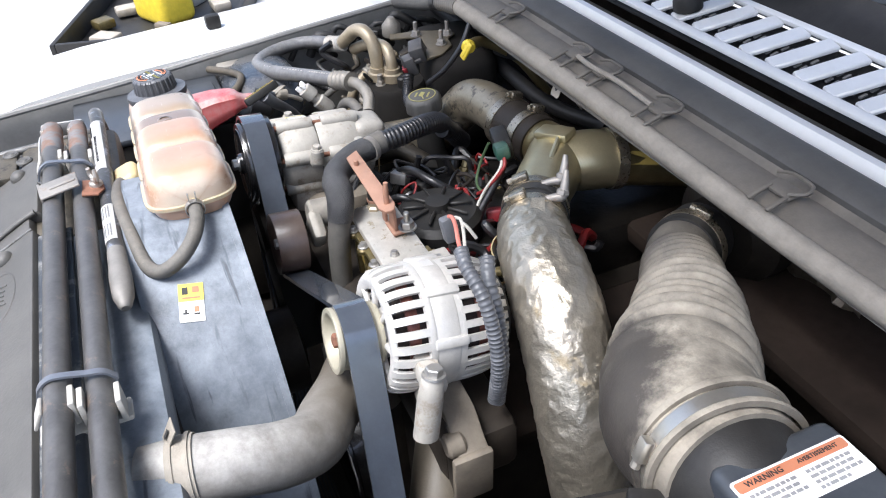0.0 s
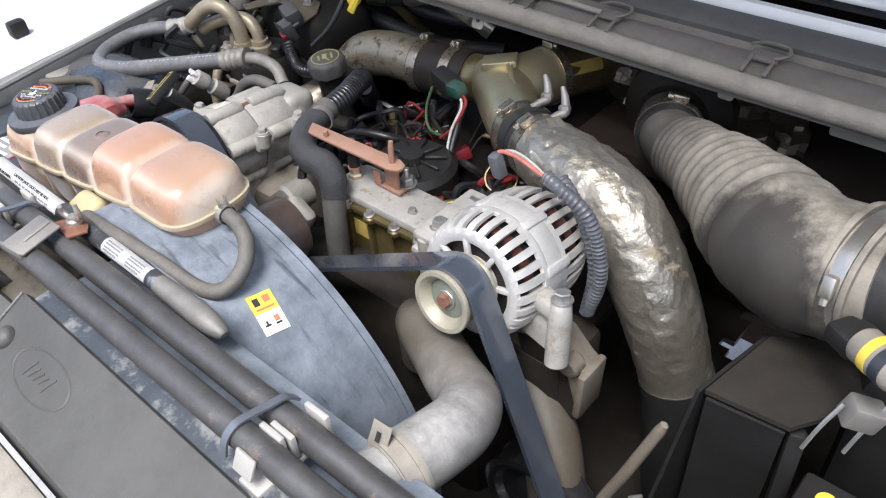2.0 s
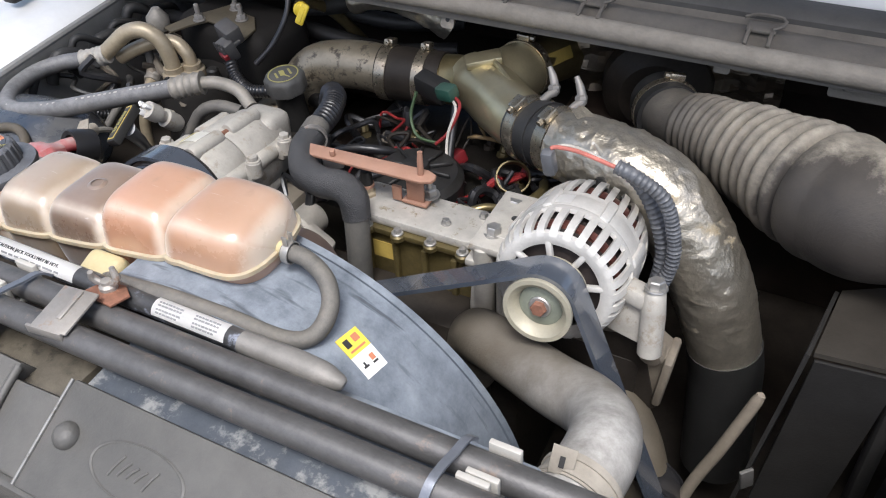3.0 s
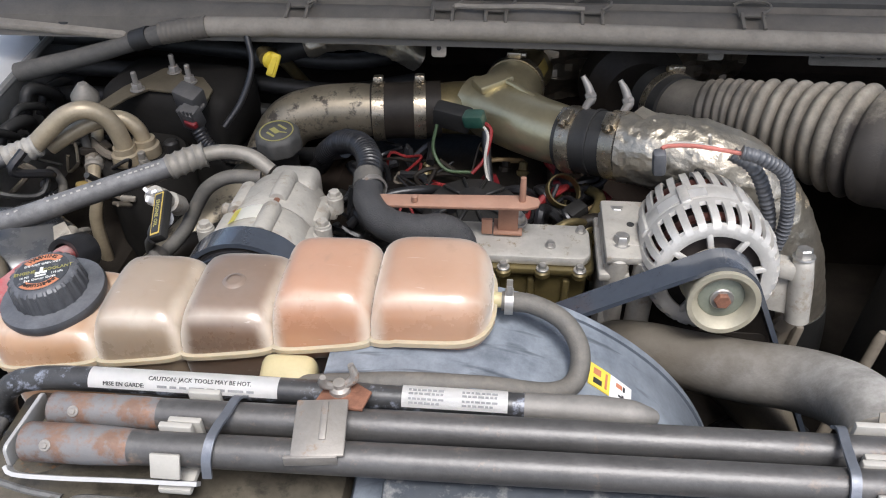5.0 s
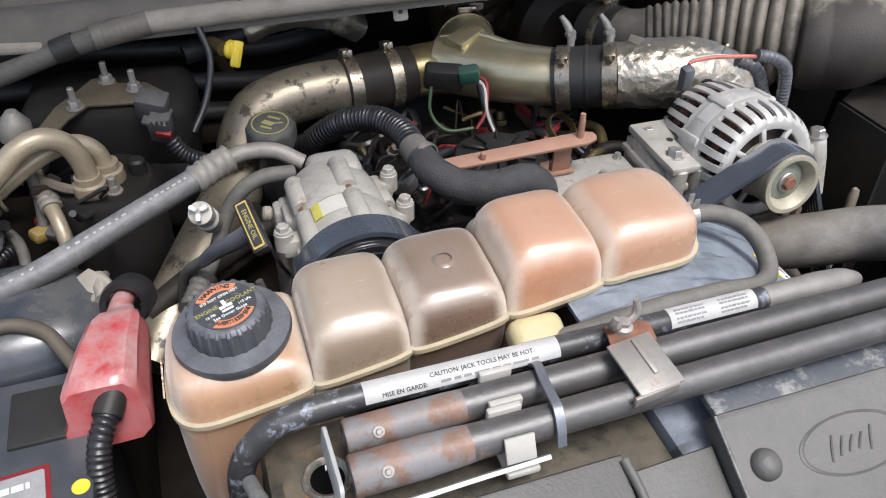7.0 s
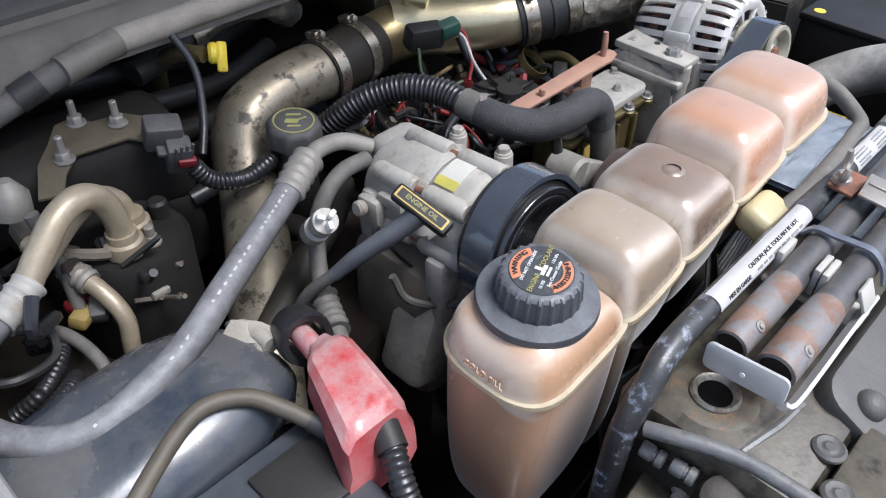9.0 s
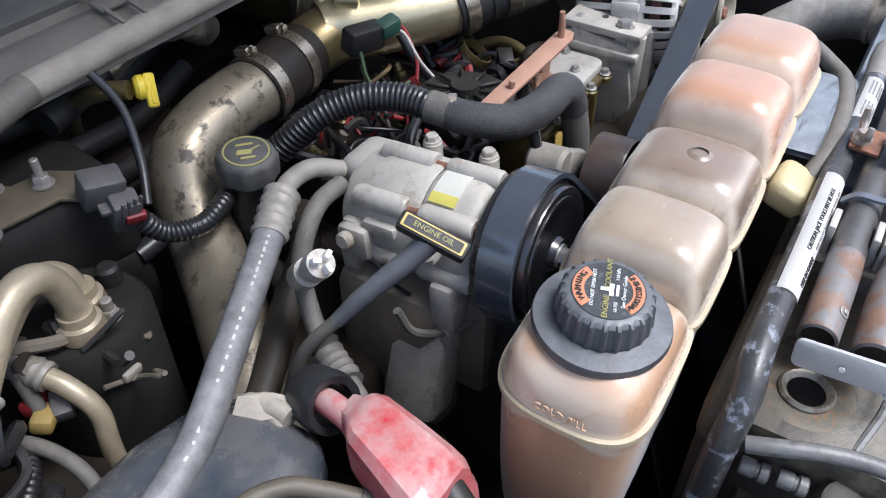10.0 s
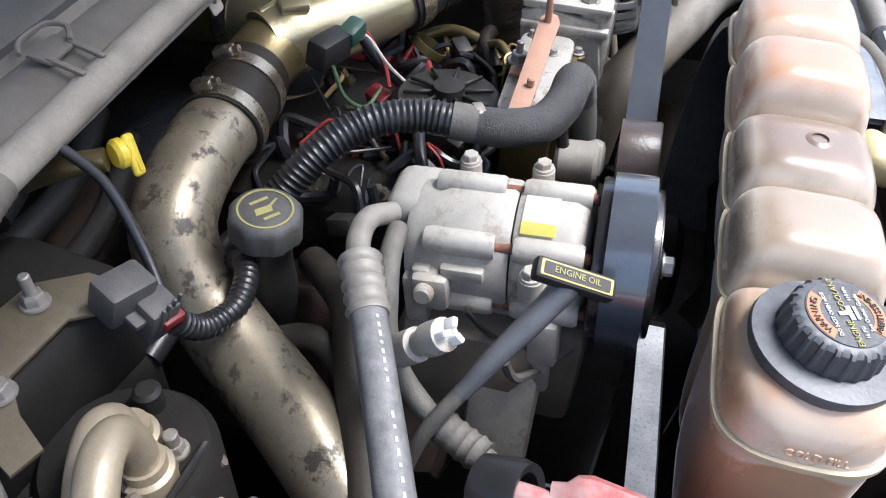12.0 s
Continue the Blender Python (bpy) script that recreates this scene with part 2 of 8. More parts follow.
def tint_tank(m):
    """The lobes' own stain colours along the tank; transmitted light painted as pale edges."""
    N, L = m.node_tree.nodes, m.node_tree.links
    p = N["Principled BSDF"]
    old = p.inputs["Base Color"].links[0].from_socket
    tc, sep = N.new("ShaderNodeTexCoord"), N.new("ShaderNodeSeparateXYZ")
    L.new(tc.outputs["Object"], sep.inputs[0])
    mr = N.new("ShaderNodeMapRange")
    mr.inputs[1].default_value, mr.inputs[2].default_value = -0.216, 0.214
    L.new(sep.outputs["X"], mr.inputs[0])
    cr = N.new("ShaderNodeValToRGB")
    stops = [(0.0, (0.47, 0.265, 0.145)), (0.23, (0.34, 0.185, 0.085)), (0.245, (0.24, 0.180, 0.120)), (0.41, (0.22, 0.160, 0.100)), (0.42, (0.085, 0.046, 0.022)), (0.59, (0.11, 0.058, 0.030)), (0.605, (0.40, 0.175, 0.085)), (0.78, (0.38, 0.185, 0.095)), (1.0, (0.40, 0.235, 0.145))]
    el = cr.color_ramp.elements
    while len(el) < len(stops):
        el.new(0.5)
    for e, (pos, c) in zip(el, stops):
        e.position, e.color = pos, (*c, 1)
    L.new(mr.outputs[0], cr.inputs[0])
    mx = N.new("ShaderNodeMix")
    mx.data_type, mx.inputs[0].default_value = "RGBA", 0.85
    L.new(old, mx.inputs[6])
    L.new(cr.outputs[0], mx.inputs[7])
    # Pale edge colour in place of light passing through the walls.
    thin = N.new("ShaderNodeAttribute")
    thin.attribute_name = "edge_glow"
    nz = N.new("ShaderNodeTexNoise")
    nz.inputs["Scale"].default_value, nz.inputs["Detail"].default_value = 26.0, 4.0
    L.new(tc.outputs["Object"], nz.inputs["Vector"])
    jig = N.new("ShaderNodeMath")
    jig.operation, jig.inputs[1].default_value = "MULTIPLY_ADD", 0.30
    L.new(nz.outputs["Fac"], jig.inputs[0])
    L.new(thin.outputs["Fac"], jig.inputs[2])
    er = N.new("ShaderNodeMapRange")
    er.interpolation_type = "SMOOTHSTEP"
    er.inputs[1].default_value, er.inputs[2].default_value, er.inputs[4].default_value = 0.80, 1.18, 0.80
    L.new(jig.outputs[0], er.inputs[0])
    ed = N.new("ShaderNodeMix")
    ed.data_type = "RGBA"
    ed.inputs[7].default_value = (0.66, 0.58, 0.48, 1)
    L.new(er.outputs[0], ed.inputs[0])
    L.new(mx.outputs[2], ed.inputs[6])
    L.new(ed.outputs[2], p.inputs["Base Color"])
    p.inputs["Coat Roughness"].default_value = 0.15
    p.inputs["Sheen Weight"].default_value, p.inputs["Sheen Roughness"].default_value = 0.35, 0.35
    p.inputs["Coat Weight"].default_value = 0.55


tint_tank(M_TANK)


def over_paint(m, fac, colour):
    """Lay a colour over the finished base colour by a mask."""
    N, L = m.node_tree.nodes, m.node_tree.links
    p = N["Principled BSDF"]
    old = p.inputs["Base Color"].links[0].from_socket
    mx = N.new("ShaderNodeMix")
    mx.data_type = "RGBA"
    mx.inputs[7].default_value = (*colour, 1)
    L.new(fac, mx.inputs[0])
    L.new(old, mx.inputs[6])
    L.new(mx.outputs[2], p.inputs["Base Color"])


def dust_and_haze(m, colour, most, lo, hi, scale):
    """Pale settled dust and painted sky haze on upward faces, patchy."""
    N, L = m.node_tree.nodes, m.node_tree.links
    g, sep, tc, nz = N.new("ShaderNodeNewGeometry"), N.new("ShaderNodeSeparateXYZ"), N.new("ShaderNodeTexCoord"), N.new("ShaderNodeTexNoise")
    nz.inputs["Scale"].default_value, nz.inputs["Detail"].default_value = scale, 6.0
    L.new(tc.outputs["Object"], nz.inputs["Vector"])
    L.new(g.outputs["Normal"], sep.inputs[0])
    up = N.new("ShaderNodeMapRange")
    up.inputs[1].default_value, up.inputs[2].default_value = lo, hi
    L.new(sep.outputs["Z"], up.inputs[0])
    pat = N.new("ShaderNodeMapRange")
    pat.inputs[1].default_value, pat.inputs[2].default_value, pat.inputs[3].default_value, pat.inputs[4].default_value = 0.3, 0.7, 0.45 * most, most
    L.new(nz.outputs["Fac"], pat.inputs[0])
    x = N.new("ShaderNodeMath")
    x.operation = "MULTIPLY"
    L.new(up.outputs[0], x.inputs[0])
    L.new(pat.outputs[0], x.inputs[1])
    over_paint(m, x.outputs[0], colour)


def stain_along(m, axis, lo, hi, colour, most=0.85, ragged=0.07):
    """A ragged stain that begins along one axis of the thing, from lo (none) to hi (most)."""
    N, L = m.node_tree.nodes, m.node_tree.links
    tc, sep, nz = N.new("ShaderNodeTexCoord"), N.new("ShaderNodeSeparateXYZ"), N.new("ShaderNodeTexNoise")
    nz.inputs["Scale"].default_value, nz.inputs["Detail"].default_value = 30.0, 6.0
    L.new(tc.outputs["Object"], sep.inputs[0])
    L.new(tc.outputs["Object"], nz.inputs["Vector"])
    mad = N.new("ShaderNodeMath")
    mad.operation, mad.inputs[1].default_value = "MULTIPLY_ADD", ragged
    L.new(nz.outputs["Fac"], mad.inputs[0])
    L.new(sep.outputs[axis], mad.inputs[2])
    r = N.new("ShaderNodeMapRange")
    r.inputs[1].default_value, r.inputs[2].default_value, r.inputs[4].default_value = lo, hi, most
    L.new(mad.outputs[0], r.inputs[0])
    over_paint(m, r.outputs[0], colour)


def drips(m, stretch, lo, hi, colour, most):
    """Dried runs of water: noise drawn out along the slope."""
    N, L = m.node_tree.nodes, m.node_tree.links
    tc, mp, nz = N.new("ShaderNodeTexCoord"), N.new("ShaderNodeMapping"), N.new("ShaderNodeTexNoise")
    mp.inputs["Scale"].default_value = stretch
    nz.inputs["Scale"].default_value, nz.inputs["Detail"].default_value, nz.inputs["Distortion"].default_value = 1.0, 5.0, 0.6
    L.new(tc.outputs["Object"], mp.inputs["Vector"])
    L.new(mp.outputs["Vector"], nz.inputs["Vector"])
    r = N.new("ShaderNodeMapRange")
    r.inputs[1].default_value, r.inputs[2].default_value, r.inputs[4].default_value = lo, hi, most
    L.new(nz.outputs["Fac"], r.inputs[0])
    over_paint(m, r.outputs[0], colour)


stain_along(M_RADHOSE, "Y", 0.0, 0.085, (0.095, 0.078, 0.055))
def stain_spot(m, at, radius, colour, most, ragged):
    """A worn patch with a ragged edge round one place on the thing."""
    N, L = m.node_tree.nodes, m.node_tree.links
    tc, nz, far = N.new("ShaderNodeTexCoord"), N.new("ShaderNodeTexNoise"), N.new("ShaderNodeVectorMath")
    far.operation, far.inputs[1].default_value = "DISTANCE", at
    nz.inputs["Scale"].default_value, nz.inputs["Detail"].default_value, nz.inputs["Roughness"].default_value = 38.0, 8.0, 0.72
    L.new(tc.outputs["Object"], far.inputs[0])
    L.new(tc.outputs["Object"], nz.inputs["Vector"])
    mad = N.new("ShaderNodeMath")
    mad.operation, mad.inputs[1].default_value = "MULTIPLY_ADD", ragged
    L.new(nz.outputs["Fac"], mad.inputs[0])
    L.new(far.outputs["Value"], mad.inputs[2])
    r = N.new("ShaderNodeMapRange")
    r.inputs[1].default_value, r.inputs[2].default_value, r.inputs[3].default_value, r.inputs[4].default_value = radius, radius * 0.84, 0.0, most
    L.new(mad.outputs[0], r.inputs[0])
    over_paint(m, r.outputs[0], colour)


stain_spot(M_INTAKE, (0.076, -0.132, 0.120), 0.120, (0.032, 0.027, 0.024), 0.88, 0.06)
stain_along(M_INTAKE, "X", -0.020, -0.090, (0.028, 0.025, 0.022), 0.6, 0.03)
drips(M_SHROUD, (9.0, 75.0, 12.0), 0.60, 0.68, (0.030, 0.036, 0.046), 0.7)
stain_along(M_TANK, "Z", 0.168, 0.05, (0.27, 0.135, 0.072), 0.75, 0.02)
drips(M_TANK, (60.0, 60.0, 9.0), 0.60, 0.75, (0.20, 0.12, 0.07), 0.35)
drips(M_TANK, (30.0, 420.0, 420.0), 0.70, 0.76, (0.62, 0.55, 0.48), 0.55)
# Tank tops: dust, with the sky's whitish sheen put into the colour too.
dust_and_haze(M_TANK, (0.60, 0.53, 0.48), 0.22, 0.25, 0.98, 18.0)
M_TANKSEAM = material("milky_seam_plastic", (0.43, 0.35, 0.235), 0.35, vary=0.15, sss=0.3, dust=0.25, dust_col=(0.60, 0.54, 0.44))
M_TANKTAB = material("yellowed_plastic_tab", (0.48, 0.41, 0.235), 0.45, vary=0.1, sss=0.2)
M_DISC = material("glossy_print_disc", (0.035, 0.037, 0.040), 0.22, dust=0.22, dust_col=(0.25, 0.26, 0.28), scale=60, spec=0.7)
M_CAP = material("black_cap_plastic", (0.045, 0.047, 0.052), 0.36, dust=0.4, dust_col=(0.29, 0.30, 0.325), scale=50)
M_OILCAP = material("grey_dusty_cap_plastic", (0.045, 0.044, 0.042), 0.55, dust=0.4, dust_col=(0.22, 0.215, 0.20))
M_INKYEL = material("yellow_print", (0.34, 0.31, 0.11), 0.6, vary=0.15)
M_INKWHITE = material("white_print_and_glint", (0.72, 0.72, 0.70), 0.6, vary=0.1)
M_INKORANGE = material("orange_print", (0.50, 0.19, 0.10), 0.6, vary=0.1)
M_INKBLACK = material("black_print_and_shade", (0.03, 0.03, 0.03), 0.6)
M_INKGREY = material("grey_print", (0.25, 0.25, 0.25), 0.6)
M_LABEL = material("white_sticker", (0.82, 0.81, 0.79), 0.45, vary=0.05, dust=0.1, dust_col=(0.55, 0.5, 0.42))
M_LABELPALE = material("pale_yellow_sticker", (0.90, 0.89, 0.82), 0.45, vary=0.06)
M_LABELYEL = material("yellow_sticker", (0.80, 0.60, 0.08), 0.45, vary=0.08)
M_LEMON = material("lemon_sticker", (0.86, 0.80, 0.22), 0.45, vary=0.06)
M_LABELGOLD = material("gold_sticker", (0.50, 0.36, 0.09), 0.45, vary=0.15)
M_YELLOW = material("yellow_plastic", (0.74, 0.56, 0.05), 0.4, vary=0.12)
M_REDCOVER = material("translucent_red_boot", (0.42, 0.030, 0.036), 0.30, vary=0.3, scale=12, dust=0.92, dust_range=(0.31, 0.57), dust_col=(0.38, 0.285, 0.27), sss=0.1, spec=0.5, coat=0.3)
M_OLDYELLOW = material("stained_yellow_plastic", (0.30, 0.21, 0.055), 0.5, vary=0.35, dust=0.3, dust_col=(0.25, 0.21, 0.15))
M_DUCTTOP = material("brown_dusty_duct_plastic", (0.024, 0.021, 0.017), 0.5, vary=0.35, scale=18, dust=0.20, dust_col=(0.13, 0.11, 0.085))
M_LOWHOSE = material("tan_stained_hose", (0.070, 0.058, 0.041), 0.5, vary=0.3, scale=22, dust=0.4, dust_col=(0.155, 0.132, 0.098))
M_SHIELD = material("dull_foil_blanket", (0.20, 0.17, 0.13), 0.28, metal=0.7, vary=0.35, scale=20, dust=0.2, dust_col=(0.16, 0.13, 0.10), bump=0.5, bump_scale=90)
M_OILY = material("oily_black_iron", (0.012, 0.0105, 0.009), 0.30, spec=0.5, vary=0.5, scale=40, bump=0.4, bump_scale=120)
M_RED = material("red_plastic", (0.18, 0.014, 0.018), 0.45, vary=0.2)
M_GREEN = material("green_connector", (0.012, 0.065, 0.045), 0.4, dust=0.2)
M_GREYCONN = material("grey_connector", (0.055, 0.055, 0.058), 0.5, dust=0.3)
M_DUCT = material("blue_black_duct_plastic", (0.024, 0.029, 0.038), 0.33, bump=0.04, dust=0.24, dust_col=(0.22, 0.23, 0.235), scale=14, spec=0.6)
M_ACPIPE = material("tan_aluminium_line", (0.38, 0.312, 0.21), 0.33, metal=0.3, vary=0.22, dust=0.3, dust_col=(0.54, 0.49, 0.40))
M_ACHOSE = material("pale_dusty_hose", (0.060, 0.058, 0.056), 0.40, vary=0.35, dust=0.62, dust_col=(0.40, 0.40, 0.405), spots=(0.060, 0.054, 0.047), spot_amount=0.24, spot_scale=34, bump=0.2, scale=40)
M_LOOMGREY = material("grey_wiring_loom", (0.085, 0.089, 0.098), 0.36, dust=0.35, dust_col=(0.30, 0.305, 0.315), spec=0.6)
M_WIRERED = material("red_wire", (0.24, 0.018, 0.018), 0.5)
M_WIREPINK = material("faded_red_wire", (0.55, 0.18, 0.14), 0.55)
M_WIREWHITE = material("pale_wire", (0.55, 0.52, 0.46), 0.55)
M_WIREGREEN = material("green_wire", (0.06, 0.10, 0.045), 0.5)
M_WIREBROWN = material("tan_wire", (0.28, 0.19, 0.09), 0.5)
M_GLASS = material("dark_windscreen", (0.02, 0.022, 0.022), 0.08, vary=0.1, spec=0.6, bump=0.0)
M_GROUND = material("pale_gravel", (0.46, 0.45, 0.43), 0.9, vary=0.25, scale=12.0, bump=0.8, bump_scale=120, spots=(0.22, 0.21, 0.20), spot_amount=0.2, spot_scale=140)
M_FIRE = material("dark_firewall_mat", (0.030, 0.0215, 0.0168), 0.85, spec=0.15, dust=0.05, vary=0.4, dust_col=(0.14, 0.11, 0.09), scale=8, bump=0.5, bump_scale=60)
M_HOODIN = material("hood_underside", (0.05, 0.05, 0.048), 0.7, scale=5)


# ---------------------------------------------------------------- building helpers
def origin_of(ob):
    o = Vector()
    while ob:
        o += ob.location
        ob = ob.parent
    return o


def mesh_of(name, bm, mat, sharp=38):
    bmesh.ops.recalc_face_normals(bm, faces=bm.faces)
    lim = radians(sharp)
    for f in bm.faces:
        f.smooth = True
    for e in bm.edges:
        if len(e.link_faces) == 2 and e.calc_face_angle(0.0) > lim:
            e.smooth = False
    me = bpy.data.meshes.new(name)
    bm.to_mesh(me)
    bm.free()
    me.materials.append(mat)
    return me


def part(name, bm, mat, parent, label="", sharp=38):
    o = origin_of(parent)
    bmesh.ops.translate(bm, vec=-o, verts=bm.verts)
    ob = new(name, mesh_of(name, bm, mat, sharp))
    ob.parent = parent
    if label:
        tagged(ob, label)
    return ob


def thing(name, at, label, category, group="", kind=""):
    e = new(name)
    e.empty_display_size = 0.02
    e.location = at
    return tagged(e, label, category, group, kind)


def solid(name, bm, mat, label, category, group="", kind="", sharp=38):
    """A thing of one single mesh, its origin at the middle of its base."""
    xs = [v.co for v in bm.verts]
    o = Vector(((min(v.x for v in xs) + max(v.x for v in xs)) / 2, (min(v.y for v in xs) + max(v.y for v in xs)) / 2, min(v.z for v in xs)))
    bmesh.ops.translate(bm, vec=-o, verts=bm.verts)
    ob = new(name, mesh_of(name, bm, mat, sharp))
    ob.location = o
    return tagged(ob, label, category, group, kind)


def merge(*bms):
    out = bms[0]
    for b in bms[1:]:
        me = bpy.data.meshes.new("tmp")
        b.to_mesh(me)
        b.free()
        out.from_mesh(me)
        bpy.data.meshes.remove(me)
    return out


def frame_to(axis, up=(0, 0, 1)):
    """A turn that takes +Z onto axis."""
    a = Vector(axis).normalized()
    return a.to_track_quat("Z", "Y").to_matrix().to_4x4()


def spline(pts, step=0.006):
    """Evenly sampled smooth curve through the points, with the run parameter."""
    P = [Vector(p) for p in pts]
    if len(P) == 2:
        n = max(2, int((P[1] - P[0]).length / step))
        return [(P[0].lerp(P[1], i / n), i / n) for i in range(n + 1)]
    ext = [P[0] * 2 - P[1]] + P + [P[-1] * 2 - P[-2]]
    out = []
    for i in range(1, len(ext) - 2):
        p0, p1, p2, p3 = ext[i - 1:i + 3]
        n = max(2, int(math.ceil((p2 - p1).length / step)))
        for k in range(n):
            t = k / n
            q = 0.5 * (2 * p1 + (p2 - p0) * t + (2 * p0 - 5 * p1 + 4 * p2 - p3) * t * t + (3 * p1 - p0 - 3 * p2 + p3) * t ** 3)
            out.append((q, i - 1 + t))
    out.append((P[-1], float(len(P) - 1)))
    return out


def tube(pts, r, seg=14, step=0.006, cap=True, wave=None, flat=None, crumple=0.0, seed=0):
    """A round bar or hose along a smooth curve. r: one radius or one per point; wave(s): added to the radius s metres along."""
    rs = list(r) if isinstance(r, (list, tuple)) else [r] * len(pts)
    samp = spline(pts, step)
    bm = bmesh.new()
    rings, s, prev, nrm = [], 0.0, None, None
    for i, (q, u) in enumerate(samp):
        a = samp[max(0, i - 1)][0]
        b = samp[min(len(samp) - 1, i + 1)][0]
        tan = (b - a).normalized()
        if nrm is None:
            nrm = tan.orthogonal().normalized() if abs(tan.z) > 0.95 else tan.cross(Vector((0, 0, 1))).normalized()
        nrm = (nrm - tan * nrm.dot(tan)).normalized()
        bi = tan.cross(nrm)
        if prev is not None:
            s += (q - prev).length
        prev = q
        k = min(int(u), len(rs) - 2) if len(rs) > 1 else 0
        f = u - k if len(samp) > 2 and len(pts) > 2 else u
        f = f * f * (3 - 2 * f)
        rad = rs[k] * (1 - f) + rs[k + 1] * f
        if wave:
            rad += wave(s)
        ring = []
        for j in range(seg):
            an = 2 * math.pi * j / seg
            rr = rad
            off = nrm * math.cos(an) + bi * math.sin(an)
            if crumple:
                cr_amt = crumple if isinstance(crumple, float) else crumple[k] * (1 - f) + crumple[k + 1] * f
                c = q + off * rad
                n1 = 1 - abs(noise.noise(c * 46 + Vector((seed, 0, 0)))) * 2.6
                n2 = 1 - abs(noise.noise(c * 125 + Vector((0, seed, 0)))) * 2.4
                rr += cr_amt * (n1 * 0.7 + n2 * 0.38 - 0.3)
            ring.append(bm.verts.new(q + off * rr))
        rings.append(ring)
    for a, b in zip(rings, rings[1:]):
        for j in range(seg):
            bm.faces.new((a[j], a[(j + 1) % seg], b[(j + 1) % seg], b[j]))
    if cap:
        bm.faces.new(rings[0][::-1])
        bm.faces.new(rings[-1])
    return bm


def corrugated(pts, r, pitch, depth, seg=18, **k):
    return tube(pts, r, seg, pitch / 5, wave=lambda s: depth * (1 - abs(math.sin(math.pi * s / pitch)) ** 0.7 * 1.6 + 0.3), **k)


def lathe(profile, at, axis, seg=32, closed=False):
    """A turned body: rows of (radius, height along the axis)."""
    m = Matrix.Translation(at) @ frame_to(axis)
    bm = bmesh.new()
    rings = []
    for r, h in profile:
        if r < 1e-6:
            rings.append([bm.verts.new(m @ Vector((0, 0, h)))])
        else:
            rings.append([bm.verts.new(m @ Vector((r * math.cos(2 * math.pi * j / seg), r * math.sin(2 * math.pi * j / seg), h))) for j in range(seg)])
    if closed:
        rings.append(rings[0])
    for a, b in zip(rings, rings[1:]):
        for j in range(seg):
            if len(a) == 1 and len(b) == 1:
                continue
            if len(a) == 1:
                bm.faces.new((a[0], b[j], b[(j + 1) % seg]))
            elif len(b) == 1:
                bm.faces.new((a[j], a[(j + 1) % seg], b[0]))
            else:
                bm.faces.new((a[j], a[(j + 1) % seg], b[(j + 1) % seg], b[j]))
    return bm


def disc(r, h, at, axis, bev=0.002, seg=28):
    return lathe([(0, 0), (r - bev, 0), (r, bev), (r, h - bev), (r - bev, h), (0, h)], at, axis, seg)


def ringband(r, w, th, at, axis, seg=40):
    """A flat hoop of inner radius r, centred on at."""
    return lathe([(r, -w / 2), (r + th, -w / 2), (r + th * 1.15, 0), (r + th, w / 2), (r, w / 2)], at, axis, seg, closed=True)


def box(size, m, bev=0.003, seg=2):
    """A rounded box; m: a pose matrix or its middle."""
    if not isinstance(m, Matrix):
        m = Matrix.Translation(m)
    bm = bmesh.new()
    bmesh.ops.create_cube(bm, size=1.0, matrix=Matrix.Diagonal((*size, 1)))
    if bev > 0:
        bmesh.ops.bevel(bm, geom=list(bm.edges), offset=min(bev, min(size) * 0.45), segments=seg, affect="EDGES", profile=0.5)
    bm.transform(m)
    return bm


def plate(outline, depth, m, bev=0.002):
    """A flat outline in x, y given thickness downwards in z, edges eased."""
    bm = bmesh.new()
    vs = [bm.verts.new((x, y, 0)) for x, y in outline]
    f = bm.faces.new(vs)
    f.normal_update()
    if f.normal.z < 0:
        f.normal_flip()
    g = bmesh.ops.extrude_face_region(bm, geom=[f])
    bmesh.ops.translate(bm, vec=(0, 0, -depth), verts=[v for v in g["geom"] if isinstance(v, bmesh.types.BMVert)])
    if bev > 0:
        bmesh.ops.bevel(bm, geom=[e for e in bm.edges if abs(e.verts[0].co.z - e.verts[1].co.z) < 1e-7], offset=bev, segments=2, affect="EDGES", profile=0.5)
    bm.transform(m)
    return bm


def round_rect(w, h, r, n=5):
    out = []
    for cx, cy, a0 in ((w / 2 - r, h / 2 - r, 0), (-w / 2 + r, h / 2 - r, 90), (-w / 2 + r, -h / 2 + r, 180), (w / 2 - r, -h / 2 + r, 270)):
        out += [(cx + r * math.cos(radians(a0 + 90 * i / n)), cy + r * math.sin(radians(a0 + 90 * i / n))) for i in range(n + 1)]
    return out


def hexbolt(at, axis, r=0.007, h=0.006, washer=True):
    """A hexagon head on a flanged washer."""
    parts = [lathe([(0, 0), (r, 0), (r, h * 0.85), (r * 0.86, h), (0, h)], Vector(at) + Vector(axis).normalized() * 0.0015, axis, 6)]
    if washer:
        parts.append(lathe([(0, 0), (r * 1.35, 0), (r * 1.3, 0.0018), (0, 0.0022)], at, axis, 18))
    return merge(*parts)


